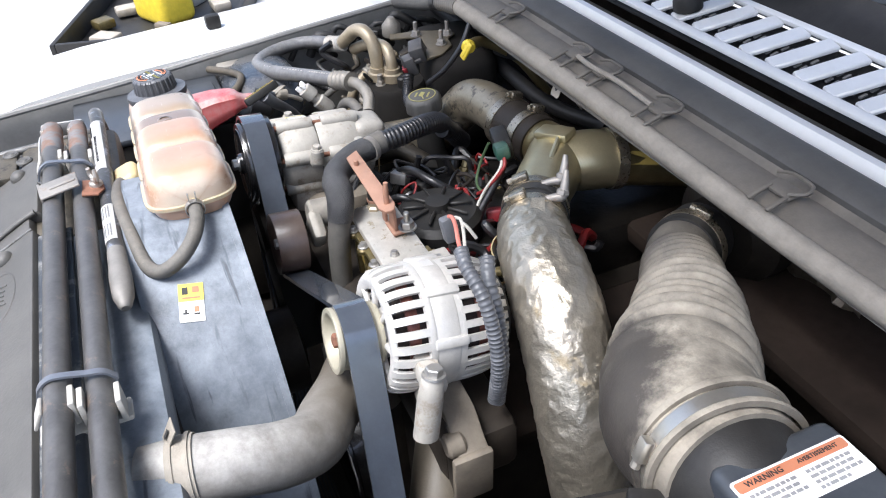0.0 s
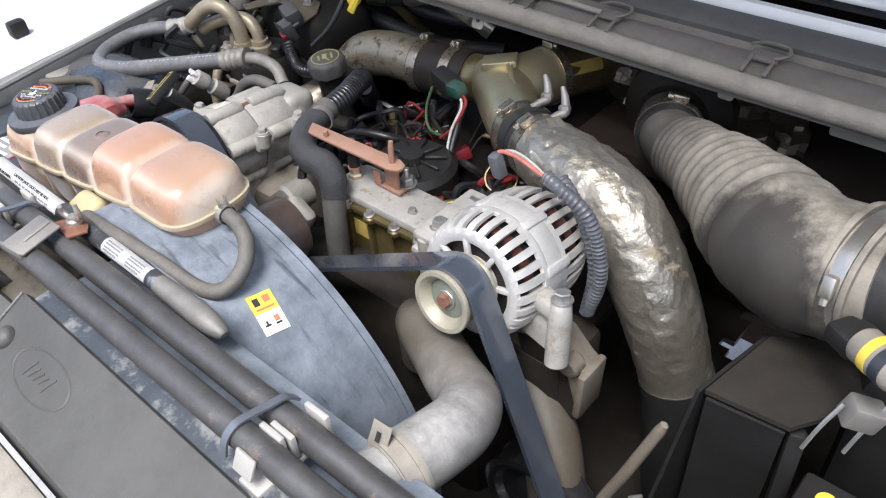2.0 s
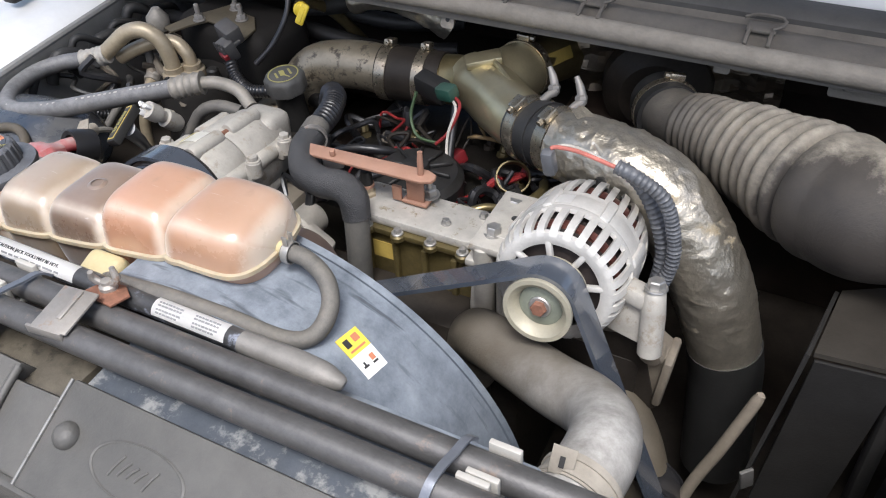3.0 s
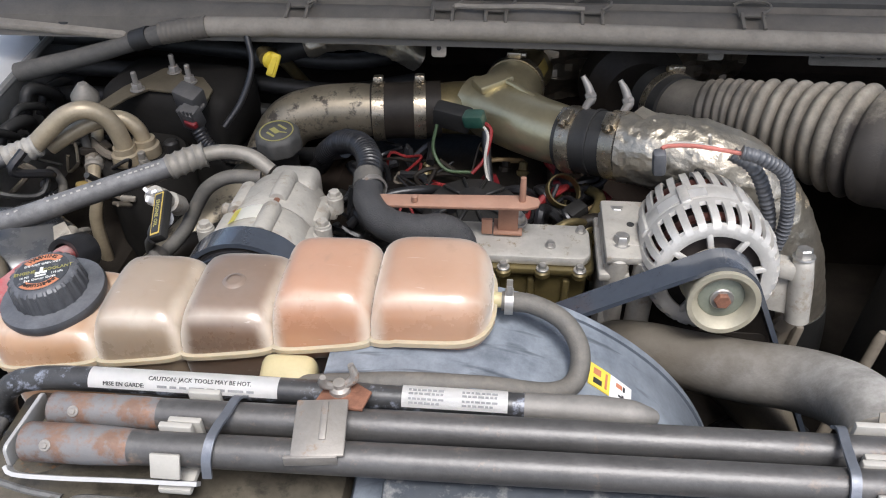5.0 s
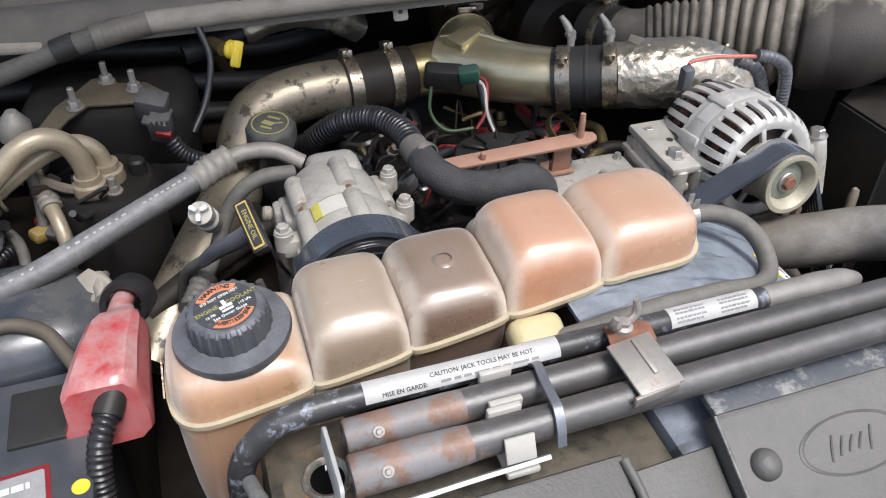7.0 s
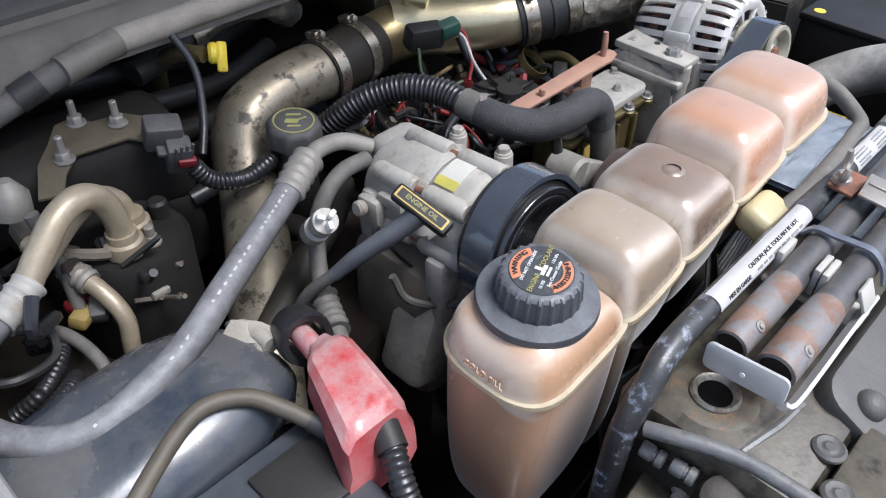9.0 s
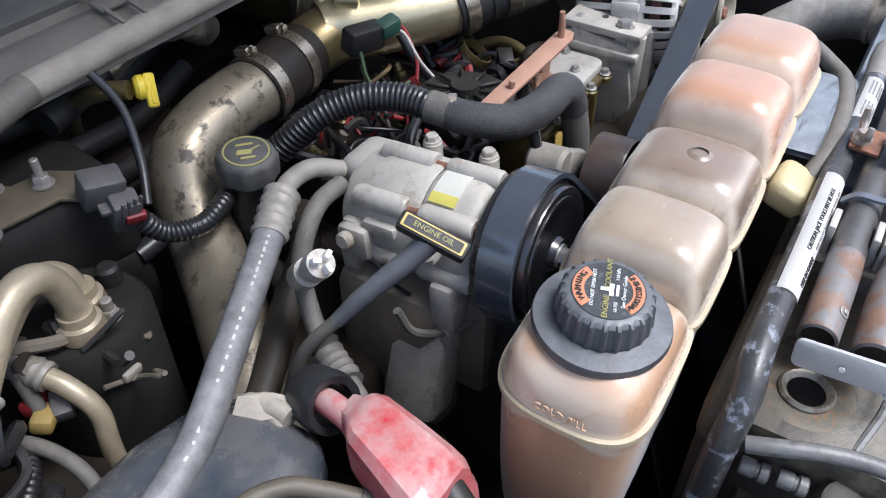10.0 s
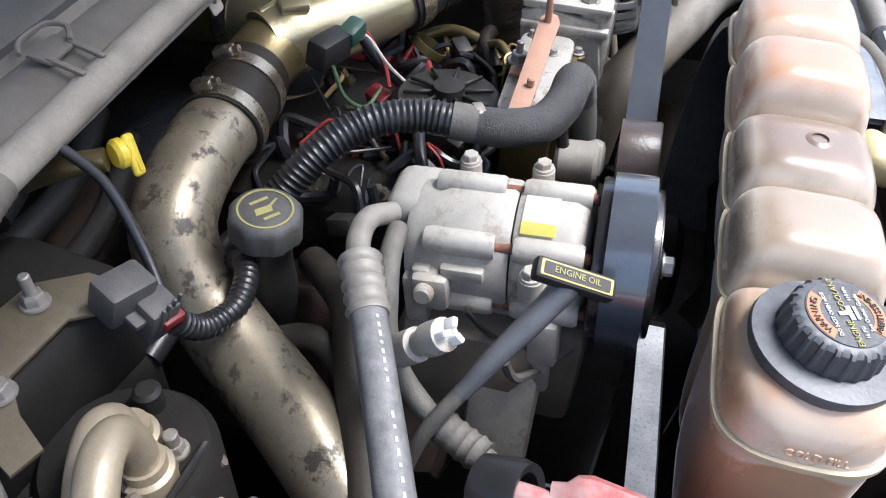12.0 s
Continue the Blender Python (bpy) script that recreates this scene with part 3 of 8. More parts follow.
def lettering(text, size, m, mat, parent, name="lettering", spin=0.0, thick=0.0003):
    cu = bpy.data.curves.new(name, "FONT")
    cu.body, cu.size, cu.extrude = text, size, thick
    cu.align_x, cu.align_y = "CENTER", "CENTER"
    cu.resolution_u = 2
    tmp = new("tmp_text", cu)
    dg = bpy.context.evaluated_depsgraph_get()
    me = bpy.data.meshes.new_from_object(tmp.evaluated_get(dg))
    bpy.data.objects.remove(tmp)
    bpy.data.curves.remove(cu)
    me.transform(Matrix.Translation(-origin_of(parent)) @ m)
    me.name = name
    me.materials.clear()
    me.materials.append(mat)
    ob = new(name, me)
    ob.parent = parent
    return ob


def on_face(at, normal, right):
    """A pose whose x runs along right and whose z is the face's normal."""
    z = Vector(normal).normalized()
    x = Vector(right)
    x = (x - z * x.dot(z)).normalized()
    y = z.cross(x)
    m = Matrix((x, y, z)).transposed().to_4x4()
    m.translation = at
    return m


def bars(rows, w, h, at, normal, right, mat, parent, name="print_bar"):
    """Unreadable print: short bars in rows."""
    rnd = random.Random(len(rows) * 7 + int(w * 10000))
    base = on_face(at, normal, right)
    for i, fill in enumerate(rows):
        y = h / 2 - (i + 0.5) * h / len(rows)
        x = -w / 2
        bm = None
        while x < -w / 2 + w * fill:
            lw = rnd.uniform(0.05, 0.16) * w
            lw = min(lw, -w / 2 + w * fill - x)
            if lw < w * 0.015:
                break
            b = box((lw, h / len(rows) * 0.5, 0.0004), base @ Matrix.Translation((x + lw / 2, y, 0)), 0)
            bm = merge(bm, b) if bm else b
            x += lw + w * 0.03
        if bm:
            part(name, bm, mat, parent)


def clamp(parent, at, axis, r, w=0.013, th=0.0015, screw=(0, 0, 1), mat=M_CLAMP, name="band_clamp"):
    """A worm-drive hoop with its screw housing."""
    ob = part(name, ringband(r, w, th, at, axis), mat, parent)
    a, s = Vector(axis).normalized(), Vector(screw).normalized()
    s = (s - a * s.dot(a)).normalized()
    t = a.cross(s)
    p = Vector(at) + s * (r + th + 0.004)
    part("screw_housing", box((0.020, w * 0.85, 0.009), on_face(p, s, t), 0.002), mat, ob)
    part("screw", lathe([(0, 0), (0.004, 0), (0.004, 0.007), (0, 0.0075)], p + t * 0.009, t, 8), mat, ob)
    return ob


# ---------------------------------------------------------------- the setting
def sheet(name, bm, mat, label, category="", kind="structure"):
    ob = new(name, mesh_of(name, bm, mat))
    return tagged(ob, label, category or name.split("_")[0], kind=kind)


g = bmesh.new()
bmesh.ops.create_grid(g, x_segments=8, y_segments=8, size=300)
sheet("ground", g, M_GROUND, "pale sunlit concrete ground below the truck", "ground")


def profile_bar(prof, x0, x1, n=12, bow=0.0):
    """A moulding: its y, z section drawn along x, bowed a little to the rear at both ends."""
    bm = bmesh.new()
    rows = []
    for i in range(n + 1):
        x = x0 + (x1 - x0) * i / n
        dy = bow * ((x - 0.1) ** 2)
        rows.append([bm.verts.new((x, y + dy, z)) for y, z in prof])
    k = len(prof)
    for a, b in zip(rows, rows[1:]):
        for j in range(k):
            bm.faces.new((a[j], a[(j + 1) % k], b[(j + 1) % k], b[j]))
    bm.faces.new(rows[0])
    bm.faces.new(rows[-1][::-1])
    return bm


# firewall, inner fenders and the front support close the bay; its floor is open to the ground
sheet("firewall", box((1.60, 0.03, 0.66), (0.09, 0.80, 0.85), 0.01), M_FIRE, "dark insulated firewall behind the engine", "firewall")
sheet("firewall_step", box((1.50, 0.26, 0.03), (0.07, 0.69, 0.985), 0.01), M_FIRE, "dark dusty ledge of the firewall", "firewall")


def inner_fender(name, side, x):
    out = [(-0.40, 0.50), (-0.40, 1.02), (-0.05, 1.045), (0.30, 1.075), (0.80, 1.11), (0.80, 0.50)]
    m = Matrix(((0, 0, 1, x), (1, 0, 0, 0), (0, 1, 0, 0), (0, 0, 0, 1)))
    return sheet(name, plate(out, 0.012, m, 0.003), M_GREYPAINT, "grey painted inner fender panel with small holes", "inner fender")


inner_fender("inner_fender_left", -1, -0.615)
inner_fender("inner_fender_right", 1, 0.86)

# Unseen panel added to keep daylight off the ground under the engine.
sheet("front_valance", box((1.48, 0.02, 0.86), (0.12, -0.475, 0.66), 0.008), M_DEEP, "added unseen panel blocking daylight under the front", "valance")

fl = thing("fender", (-0.8, 0.1, 0.6), "white painted front fender, sunlit beside the open bay", "fender", kind="structure")
prof = [(-0.62, 1.062), (-0.66, 1.078), (-0.76, 1.075), (-0.88, 1.045), (-0.95, 0.97), (-0.98, 0.85), (-0.985, 0.60), (-0.97, 0.60), (-0.93, 0.96), (-0.87, 1.03), (-0.76, 1.06), (-0.62, 1.05)]
bm = bmesh.new()
rows = []
for i in range(17):
    y = -0.42 + 1.7 * i / 16
    rise = 0.055 * min(1.0, (y + 0.42) / 1.1) - 0.02 + (-0.05 * max(0, (-0.1 - y) / 0.3) ** 2)
    rows.append([bm.verts.new((x, y, z + rise)) for x, z in prof])
for a, b in zip(rows, rows[1:]):
    for j in range(len(prof)):
        bm.faces.new((a[j], a[(j + 1) % len(prof)], b[(j + 1) % len(prof)], b[j]))
bm.faces.new(rows[0])
bm.faces.new(rows[-1])
part("fender_skin", bm, M_WHITE, fl)
part("rubber_stop", box((0.022, 0.03, 0.028), (-0.70, 0.16, 1.10), 0.006), M_BLACK, fl, "black rubber hood stop")
part("rubber_stop", box((0.03, 0.05, 0.018), (-0.74, 0.42, 1.115), 0.006), M_BLACK, fl, "black rubber hood stop")
lip = [(-0.60, -0.42 + 0.0, 1.03), (-0.602, -0.05, 1.052), (-0.602, 0.3, 1.083), (-0.602, 0.76, 1.117)]
part("flange", tube(lip, 0.006, 8, 0.05), M_GREYPAINT, fl, "grey folded fender flange")

# Hood out of view; its pose, size and dark underside shade the rear.
hd = thing("hood", (0.07, 0.66, 1.24), "unseen raised hood, its bare underside shading the bay", "hood", kind="structure")
m = Matrix.Translation((0.07, 0.74, 1.44)) @ Matrix.Rotation(radians(-47), 4, "X")
part("hood_skin", box((1.86, 1.34, 0.03), m @ Matrix.Translation((0, -0.68, 0.02)), 0.01), M_HOODIN, hd)

# cowl: seal tube, clipped trim, painted edge, slotted grille, windscreen
cw = thing("cowl", (0.1, 0.6, 1.15), "weathered grey cowl trim with clips, white edge and slotted grille", "cowl", kind="structure")
part("cowl_ledge", profile_bar([(0.530, 1.150), (0.538, 1.178), (0.560, 1.188), (0.582, 1.184), (0.590, 1.190), (0.590, 1.150)], -0.66, 0.90), M_COWL, cw, "dusty black trim ledge")
part("cowl_channel", profile_bar([(0.588, 1.150), (0.590, 1.196), (0.598, 1.204), (0.622, 1.208), (0.630, 1.204), (0.632, 1.150)], -0.66, 0.90), M_PANEL, cw, "brown-grey channel strip")
part("cowl_edge", profile_bar([(0.630, 1.16), (0.632, 1.210), (0.636, 1.216), (0.646, 1.216), (0.650, 1.205), (0.650, 1.16)], -0.66, 0.90), M_WHITE, cw, "bright white painted edge")
part("cowl_gutter", profile_bar([(0.648, 1.12), (0.650, 1.198), (0.662, 1.204), (0.678, 1.200), (0.682, 1.12)], -0.66, 0.90), M_BLACK, cw, "black rubber gutter strip")

# slotted grille: bars between rows of slots over a black sheet painted as shaded depth
gx0, gx1, gy0, gy1 = -0.62, 0.86, 0.684, 0.775
part("grille_trough", box((gx1 - gx0, gy1 - gy0, 0.004), on_face((0.12, 0.73, 1.222), (0, -0.25, 1), (1, 0, 0)), 0), M_INKBLACK, cw, "black sheet standing for the shaded depth below the slots")
gm = on_face((0.12, 0.73, 1.236), (0, -0.25, 1), (1, 0, 0))
part("grille_rail", box((gx1 - gx0, 0.014, 0.007), gm @ Matrix.Translation((0, -0.045, 0)), 0.002), M_WHITE, cw)
part("grille_rail", box((gx1 - gx0, 0.014, 0.007), gm @ Matrix.Translation((0, 0.045, 0)), 0.002), M_WHITE, cw)
for i in range(32):
    x = gx0 - 0.12 + 0.03 + i * (gx1 - gx0 - 0.06) / 31
    b = box((0.0255, 0.080, 0.007), gm @ Matrix.Translation((x, 0, 0)) @ Matrix.Rotation(radians(-18), 4, "Z"), 0.002, 1)
    part("grille_bar", b, M_WHITE, cw)
mesh_rows = bmesh.new()
for i in range(150):
    x = gx0 - 0.12 + 0.02 + i * (gx1 - gx0 - 0.04) / 149
    for yy in (-0.012, 0.004):
        b = box((0.0035, 0.010, 0.002), gm @ Matrix.Translation((x, yy, -0.006)), 0)
        mesh_rows = merge(mesh_rows, b)
part("leaf_screen", mesh_rows, M_GREYPAINT, cw, "pale mesh below the slots")
part("wiper_pivot", lathe([(0, 0), (0.020, 0), (0.020, 0.012), (0.016, 0.020), (0, 0.022)], (0.04, 0.715, 1.238), (0, -0.2, 1)), M_BLACK, cw, "black wiper pivot cap")
part("wiper_arm", tube([(0.04, 0.715, 1.255), (0.14, 0.80, 1.285), (0.40, 0.86, 1.30), (0.70, 0.88, 1.305)], [0.009, 0.008, 0.006, 0.005], 8, 0.03), M_BLACK, cw, "black wiper arm")
solid("windscreen", box((1.56, 0.75, 0.006), on_face((0.1, 1.06, 1.50), (0, -0.75, 0.66), (1, 0, 0)), 0.001), M_GLASS, "dark windscreen glass above the cowl", "windscreen", kind="structure")
part("windscreen_frit", box((1.56, 0.06, 0.012), on_face((0.1, 0.80, 1.262), (0, -0.6, 0.8), (1, 0, 0)), 0.003), M_BLACK, cw, "black lower screen moulding")

for x in (-0.190, 0.005, 0.075, 0.200, 0.403):
    c = part("trim_clip", merge(box((0.034, 0.020, 0.004), on_face((x, 0.560, 1.193), (0, -0.15, 1), (1, 0, 0)), 0.0015),
                                box((0.005, 0.030, 0.004), on_face((x - 0.013, 0.542, 1.190), (0, -0.3, 1), (1, 0, 0)), 0.0015),
                                box((0.005, 0.030, 0.004), on_face((x + 0.013, 0.542, 1.190), (0, -0.3, 1), (1, 0, 0)), 0.0015)), M_COWL, cw, "dusty black trim clip")
    part("clip_loop", tube([(x + 0.012, 0.553, 1.196), (x + 0.024, 0.562, 1.199), (x + 0.020, 0.576, 1.201), (x - 0.008, 0.578, 1.201), (x - 0.022, 0.570, 1.199)], 0.0022, 6, 0.008), M_COWL, c)
part("wire_rod", tube([(0.02, 0.556, 1.196), (0.06, 0.552, 1.197), (0.12, 0.556, 1.197), (0.19, 0.554, 1.196)], 0.0035, 8, 0.02), M_SEAL, cw, "thin pale rod clipped along the trim")

sl = thing("hood_seal", (0.1, 0.53, 1.15), "weathered grey rubber hood seal tube along the cowl", "hood seal")
part("seal_tube", tube([(-0.315, 0.527, 1.171), (-0.1, 0.530, 1.173), (0.15, 0.530, 1.173), (0.40, 0.527, 1.171), (0.60, 0.535, 1.166), (0.72, 0.56, 1.155)], 0.0135, 14, 0.03), M_SEAL, sl)
part("end_sleeve", corrugated([(-0.375, 0.520, 1.163), (-0.345, 0.523, 1.167), (-0.312, 0.527, 1.171)], 0.0146, 0.007, 0.0005), M_COWL, sl, "dark taped sleeve at the tube's end")

tabs = [(0.0, 0.537, 1.150, 0.020, 0.034, 1), (0.369, 0.557, 1.147, 0.020, 0.034, 1), (0.544, 0.562, 1.142, 0.105, 0.036, 2)]
for x, y, z, w, h, holes in tabs:
    t = thing("sheet_tab", (x, y, z - h / 2), "small grey sheet-metal tab with a hole under the cowl", "bracket", "tabs under the cowl")
    tm = on_face((x, y, z), (0, -0.92, 0.38), (1, 0, 0))
    part("tab_plate", plate(round_rect(w, h, 0.004), 0.002, tm, 0.0005), M_SEAL, t)
    for k in range(holes):
        hx = 0 if holes == 1 else (-0.036 + 0.072 * k)
        # Black disc for the shaded hole; the tab itself is solid.
        part("hole_rim", disc(0.0032, 0.0008, tm @ Vector((hx, -h * 0.15, 0.0)), (0, -0.92, 0.38), 0.0002, 12), M_INKBLACK, t)


# ---------------------------------------------------------------- front support and radiator
sp = thing("radiator_support", (-0.05, -0.2, 1.0), "dusty steel radiator support under the jack tools", "radiator support", kind="structure")
part("support_beam", box((0.78, 0.135, 0.05), (0.388, -0.120, 1.093), 0.012), M_SHROUD, sp, "dusty blue-black beam cover")
part("beam_end", box((0.278, 0.133, 0.049), (-0.142, -0.120, 1.0925), 0.012), M_SUPPORT, sp)
part("core", box((0.82, 0.05, 0.55), (0.145, -0.085, 0.80), 0.01), M_DEEP, sp, "dark radiator core")
part("shelf", box((0.092, 0.16, 0.012), (-0.235, -0.2685, 1.111), 0.004), M_SUPPORT, sp, "olive-grey shelf with rivets")
EYE = Vector((-0.2400, -0.1055, 1.1168))
part("rust_ring", lathe([(0.0160, 0.0010), (0.022, 0.0012), (0.027, 0.0010), (0.0295, 0.0003)], EYE, (0, 0, 1), 40), M_SPECK, sp, "rust-speckled ring round the eyelet")
part("hole_ring", lathe([(0.0112, 0.0006), (0.0138, 0.0040), (0.0156, 0.0048), (0.0172, 0.0028), (0.0170, 0), (0.0120, -0.001)], EYE, (0, 0, 1), 36, closed=True), M_EYELET, sp, "worn bright eyelet rim")
# Solid beam below; the hole's shade is a near-black disc.
part("hole_dark", disc(0.0122, 0.0012, EYE, (0, 0, 1), 0.0003), M_HOLE_SHADE, sp)
for px, py in ((-0.228, -0.179), (-0.257, -0.197), (-0.238, -0.262)):
    part("rivet", lathe([(0, 0.0032), (0.0030, 0.0034), (0.0044, 0.0022), (0.0062, 0.0020), (0.0086, 0.0034), (0.0108, 0.0018), (0.0112, 0)], (px, py, 1.1168), (0, 0, 1), 26), M_PANEL, sp)
part("edge_rib", tube([(-0.290, -0.085, 1.108), (-0.2865, -0.100, 1.112), (-0.2790, -0.122, 1.1145), (-0.2725, -0.145, 1.115), (-0.2705, -0.175, 1.115), (-0.2705, -0.21, 1.114), (-0.273, -0.34, 1.110)], 0.0056, 14, 0.008), M_WORNGREY, sp, "pale worn edge rib")
part("crease", tube([(-0.268, -0.140, 1.1150), (-0.250, -0.1445, 1.1165), (-0.232, -0.1485, 1.1165), (-0.205, -0.1515, 1.1160)], 0.0030, 8, 0.006), M_WORNGREY, sp)
# Filler box added: hides the ground and paints the shade here black.
part("bracket_box", box((0.10, 0.29, 0.16), (-0.232, -0.200, 1.010), 0.01), M_DEEP, sp, "added dark box under the shelf, standing for shade")
for k, (px, py, pz) in enumerate(((-0.2895, -0.094, 1.088), (-0.2880, -0.116, 1.090))):
    part("hinge_pin", lathe([(0, 0), (0.0052, 0), (0.0060, 0.0015), (0.0060, 0.0085), (0.0048, 0.0095), (0.0048, 0.0110), (0.0064, 0.0120), (0.0064, 0.0165), (0.0050, 0.0175), (0, 0.0175)], (px, py + 0.008, pz), (0.1, -1, -0.05), 16), M_WORNGREY, sp, "pale hinge pin")
part("drum", lathe([(0, 0), (0.012, 0), (0.0165, 0.003), (0.0175, 0.010), (0.0165, 0.018), (0.008, 0.021), (0, 0.020)], (-0.287, -0.143, 1.078), (-0.3, -0.3, 1), 24), M_DEEP, sp, "dark round cap")
part("pale_block", box((0.022, 0.026, 0.020), pose(-0.279, -0.178, 1.082, 0, 12, 18), 0.004), M_CLIP, sp)

tp = thing("radiator_cover", (0.2, -0.3, 1.1), "dusty grey moulded plastic radiator cover with an oval emblem", "radiator cover")
COVER_N = Vector((0, -0.438, 0.899))
cm1 = on_face((0.018, -0.157, 1.1485), COVER_N, (1, 0, 0))
cm0 = on_face((0.0, -0.157, 1.1335), COVER_N, (1, 0, 0))
part("cover_panel", plate([(0.004, 0.0), (0.64, 0.0), (0.642, -0.030), (0.642, -0.088), (0.0, -0.088), (0.0, -0.004)], 0.018, cm1, 0.0025), M_PANEL, tp)
part("raised_edge", tube([cm1 @ Vector((0.0012, -0.001, 0.0003)), cm1 @ Vector((0.0010, -0.045, 0.0005)), cm1 @ Vector((0.0010, -0.087, 0.0003))], 0.0016, 8, 0.006), M_WORNGREY, tp, "pale worn edge")
part("middle_step", plate([(-0.046, -0.013), (0.0175, -0.011), (0.0175, -0.088), (-0.046, -0.088)], 0.014, cm0, 0.0025), M_PANEL, tp, "lower moulded step")
corner = [(-0.180 + 0.020 * math.cos(radians(a)), -0.018 + 0.018 * math.sin(radians(a))) for a in (90, 110, 130, 150, 170, 180)]
part("end_step", plate([(-0.049, 0.0)] + corner + [(-0.200, -0.088), (-0.049, -0.088)], 0.022, cm0, 0.003), M_PANEL, tp, "rounded end of the cover")
part("crease", tube([cm0 @ Vector((-0.049, -0.004, 0.0)), cm0 @ Vector((-0.046, -0.030, 0.0026)), cm0 @ Vector((-0.041, -0.086, 0.0012))], [0.0040, 0.0034, 0.0026], 10, 0.006), M_PANEL, tp)
part("front_skirt", box((0.85, 0.010, 0.10), (0.232, -0.2330, 1.052), 0.004), M_PANEL, tp, "front lip of the cover")
em = part("emblem_ring", lathe([(0.0278, -0.002), (0.0312, -0.002), (0.0308, 0.0004), (0.0295, 0.0009), (0.0282, 0.0004)], (0, 0, 0), (0, 0, 1), 56, closed=True), M_PANEL, tp, "raised oval emblem outline")
for v in em.data.vertices:
    w = v.co + origin_of(tp)
    v.co = cm1 @ Vector((w.x * 1.46 + 0.0950, w.y * 0.68 - 0.0430, w.z)) - origin_of(tp)
for dx, tall in ((-0.019, 0.0085), (-0.011, 0.0060), (-0.003, 0.0050), (0.005, 0.0050), (0.014, 0.0080)):
    part("emblem_stroke", tube([cm1 @ Vector((0.0950 + dx - 0.0030, -0.0430 - tall, -0.0002)), cm1 @ Vector((0.0950 + dx, -0.0430, 0.0002)), cm1 @ Vector((0.0950 + dx + 0.0040, -0.0430 + tall, -0.0002))], 0.0012, 8, 0.003), M_PANEL, em)
for at in (cm1 @ Vector((0.023, -0.040, -0.0005)), cm0 @ Vector((-0.177, -0.031, -0.0005)), cm1 @ Vector((0.57, -0.040, -0.0005))):
    part("push_pin", lathe([(0.0112, 0), (0.0108, 0.0032), (0.0086, 0.0066), (0.0048, 0.0088), (0, 0.0095)], at, COVER_N, 28), M_PANEL, tp)
part("insulation_strip", box((0.635, 0.040, 0.008), pose(0.343, -0.1365, 1.1385, 4, 0, 0), 0.003), M_FLAKE, tp, "worn dark strip with flaking pale dust")
gl = thing("grille", (0.23, -0.27, 0.9), "pale dusty grille frame before the radiator cover", "grille")
part("grille_rim", box((0.92, 0.030, 0.018), (0.230, -0.2610, 1.062), 0.006), M_SEAL, gl)
part("grille_face", box((0.92, 0.020, 0.30), (0.230, -0.2820, 0.900), 0.006), M_CASTTAN, gl)


# ---------------------------------------------------------------- jack tools clipped over the support
RP = 0.0118
TUBES = ((-0.099, 1.1525, 0.015), (-0.131, 1.1570, 0.022))


def jack_tube(row, x0, x1, flare, label):
    """A long tube over the support, rising a little along x; flare: the radius of its worn end."""
    y, z, slope = row
    axis = Vector((1, 0, slope))
    at = Vector((x0, y, z + slope * x0))
    run = x1 - x0
    t = thing("jack_handle_tube", ((x0 + x1) / 2, y, z - RP), label, "jack handle", "jack handle tubes")
    part("tube_body", lathe([(flare * 0.80, 0.004), (flare * 0.84, 0), (flare, 0.0008), (flare, 0.050), (RP * 0.5 + flare * 0.5, 0.074), (RP, 0.095), (RP, run - 0.002), (RP * 0.8, run), (0, run)], at, axis, 28), M_TUBE, t)
    # Dark disc stands for shade inside the tube's mouth.
    part("end_plug", disc(flare * 0.82, 0.006, at + axis * 0.003, axis, 0.001, 24), M_DEEP, t, "dark disc painting the shade in the tube mouth")
    part("worn_end", lathe([(flare, 0), (flare + 0.0004, 0.001), (flare + 0.0005, 0.046), (RP * 0.5 + flare * 0.5 + 0.0004, 0.070), (RP * 0.8 + flare * 0.2, 0.082)], at + axis * 0.001, axis, 28), M_TUBEEND, t, "tube end with worn orange paint")
    part("pin", merge(disc(0.0042, 0.0012, at + axis * 0.022 + Vector((0, -flare * 0.70, flare * 0.71)), (0, -0.7, 0.7), 0.0004, 16), disc(0.0022, 0.0026, at + axis * 0.022 + Vector((0, -flare * 0.70, flare * 0.71)), (0, -0.7, 0.7), 0.0005, 12)), M_BRACKET, t, "rusty cross pin")
    return t


jack_tube(TUBES[0], -0.226, 0.52, RP, "dusty steel jack handle tube with worn orange end")
jack_tube(TUBES[1], -0.229, 0.52, 0.0135, "dusty steel jack handle tube with flared orange end")


def band(pts, w, th, side):
    """A flat strap bent along the points; side: the way its width runs."""
    bm = bmesh.new()
    samp = [q for q, _ in spline(pts, 0.004)]
    sd = Vector(side).normalized() * w / 2
    secs = []
    for i, q in enumerate(samp):
        tan = (samp[min(i + 1, len(samp) - 1)] - samp[max(i - 1, 0)]).normalized()
        nv = tan.cross(sd).normalized() * th / 2
        secs.append([bm.verts.new(q - sd - nv), bm.verts.new(q + sd - nv), bm.verts.new(q + sd + nv), bm.verts.new(q - sd + nv)])
    for a, b in zip(secs, secs[1:]):
        for j in range(4):
            bm.faces.new((a[j], a[(j + 1) % 4], b[(j + 1) % 4], b[j]))
    bm.faces.new(secs[0])
    bm.faces.new(secs[-1])
    return bm


hb = thing("tool_holder", (-0.03, -0.12, 1.12), "bent steel holder with wing nut clamping the jack tools", "tool holder")
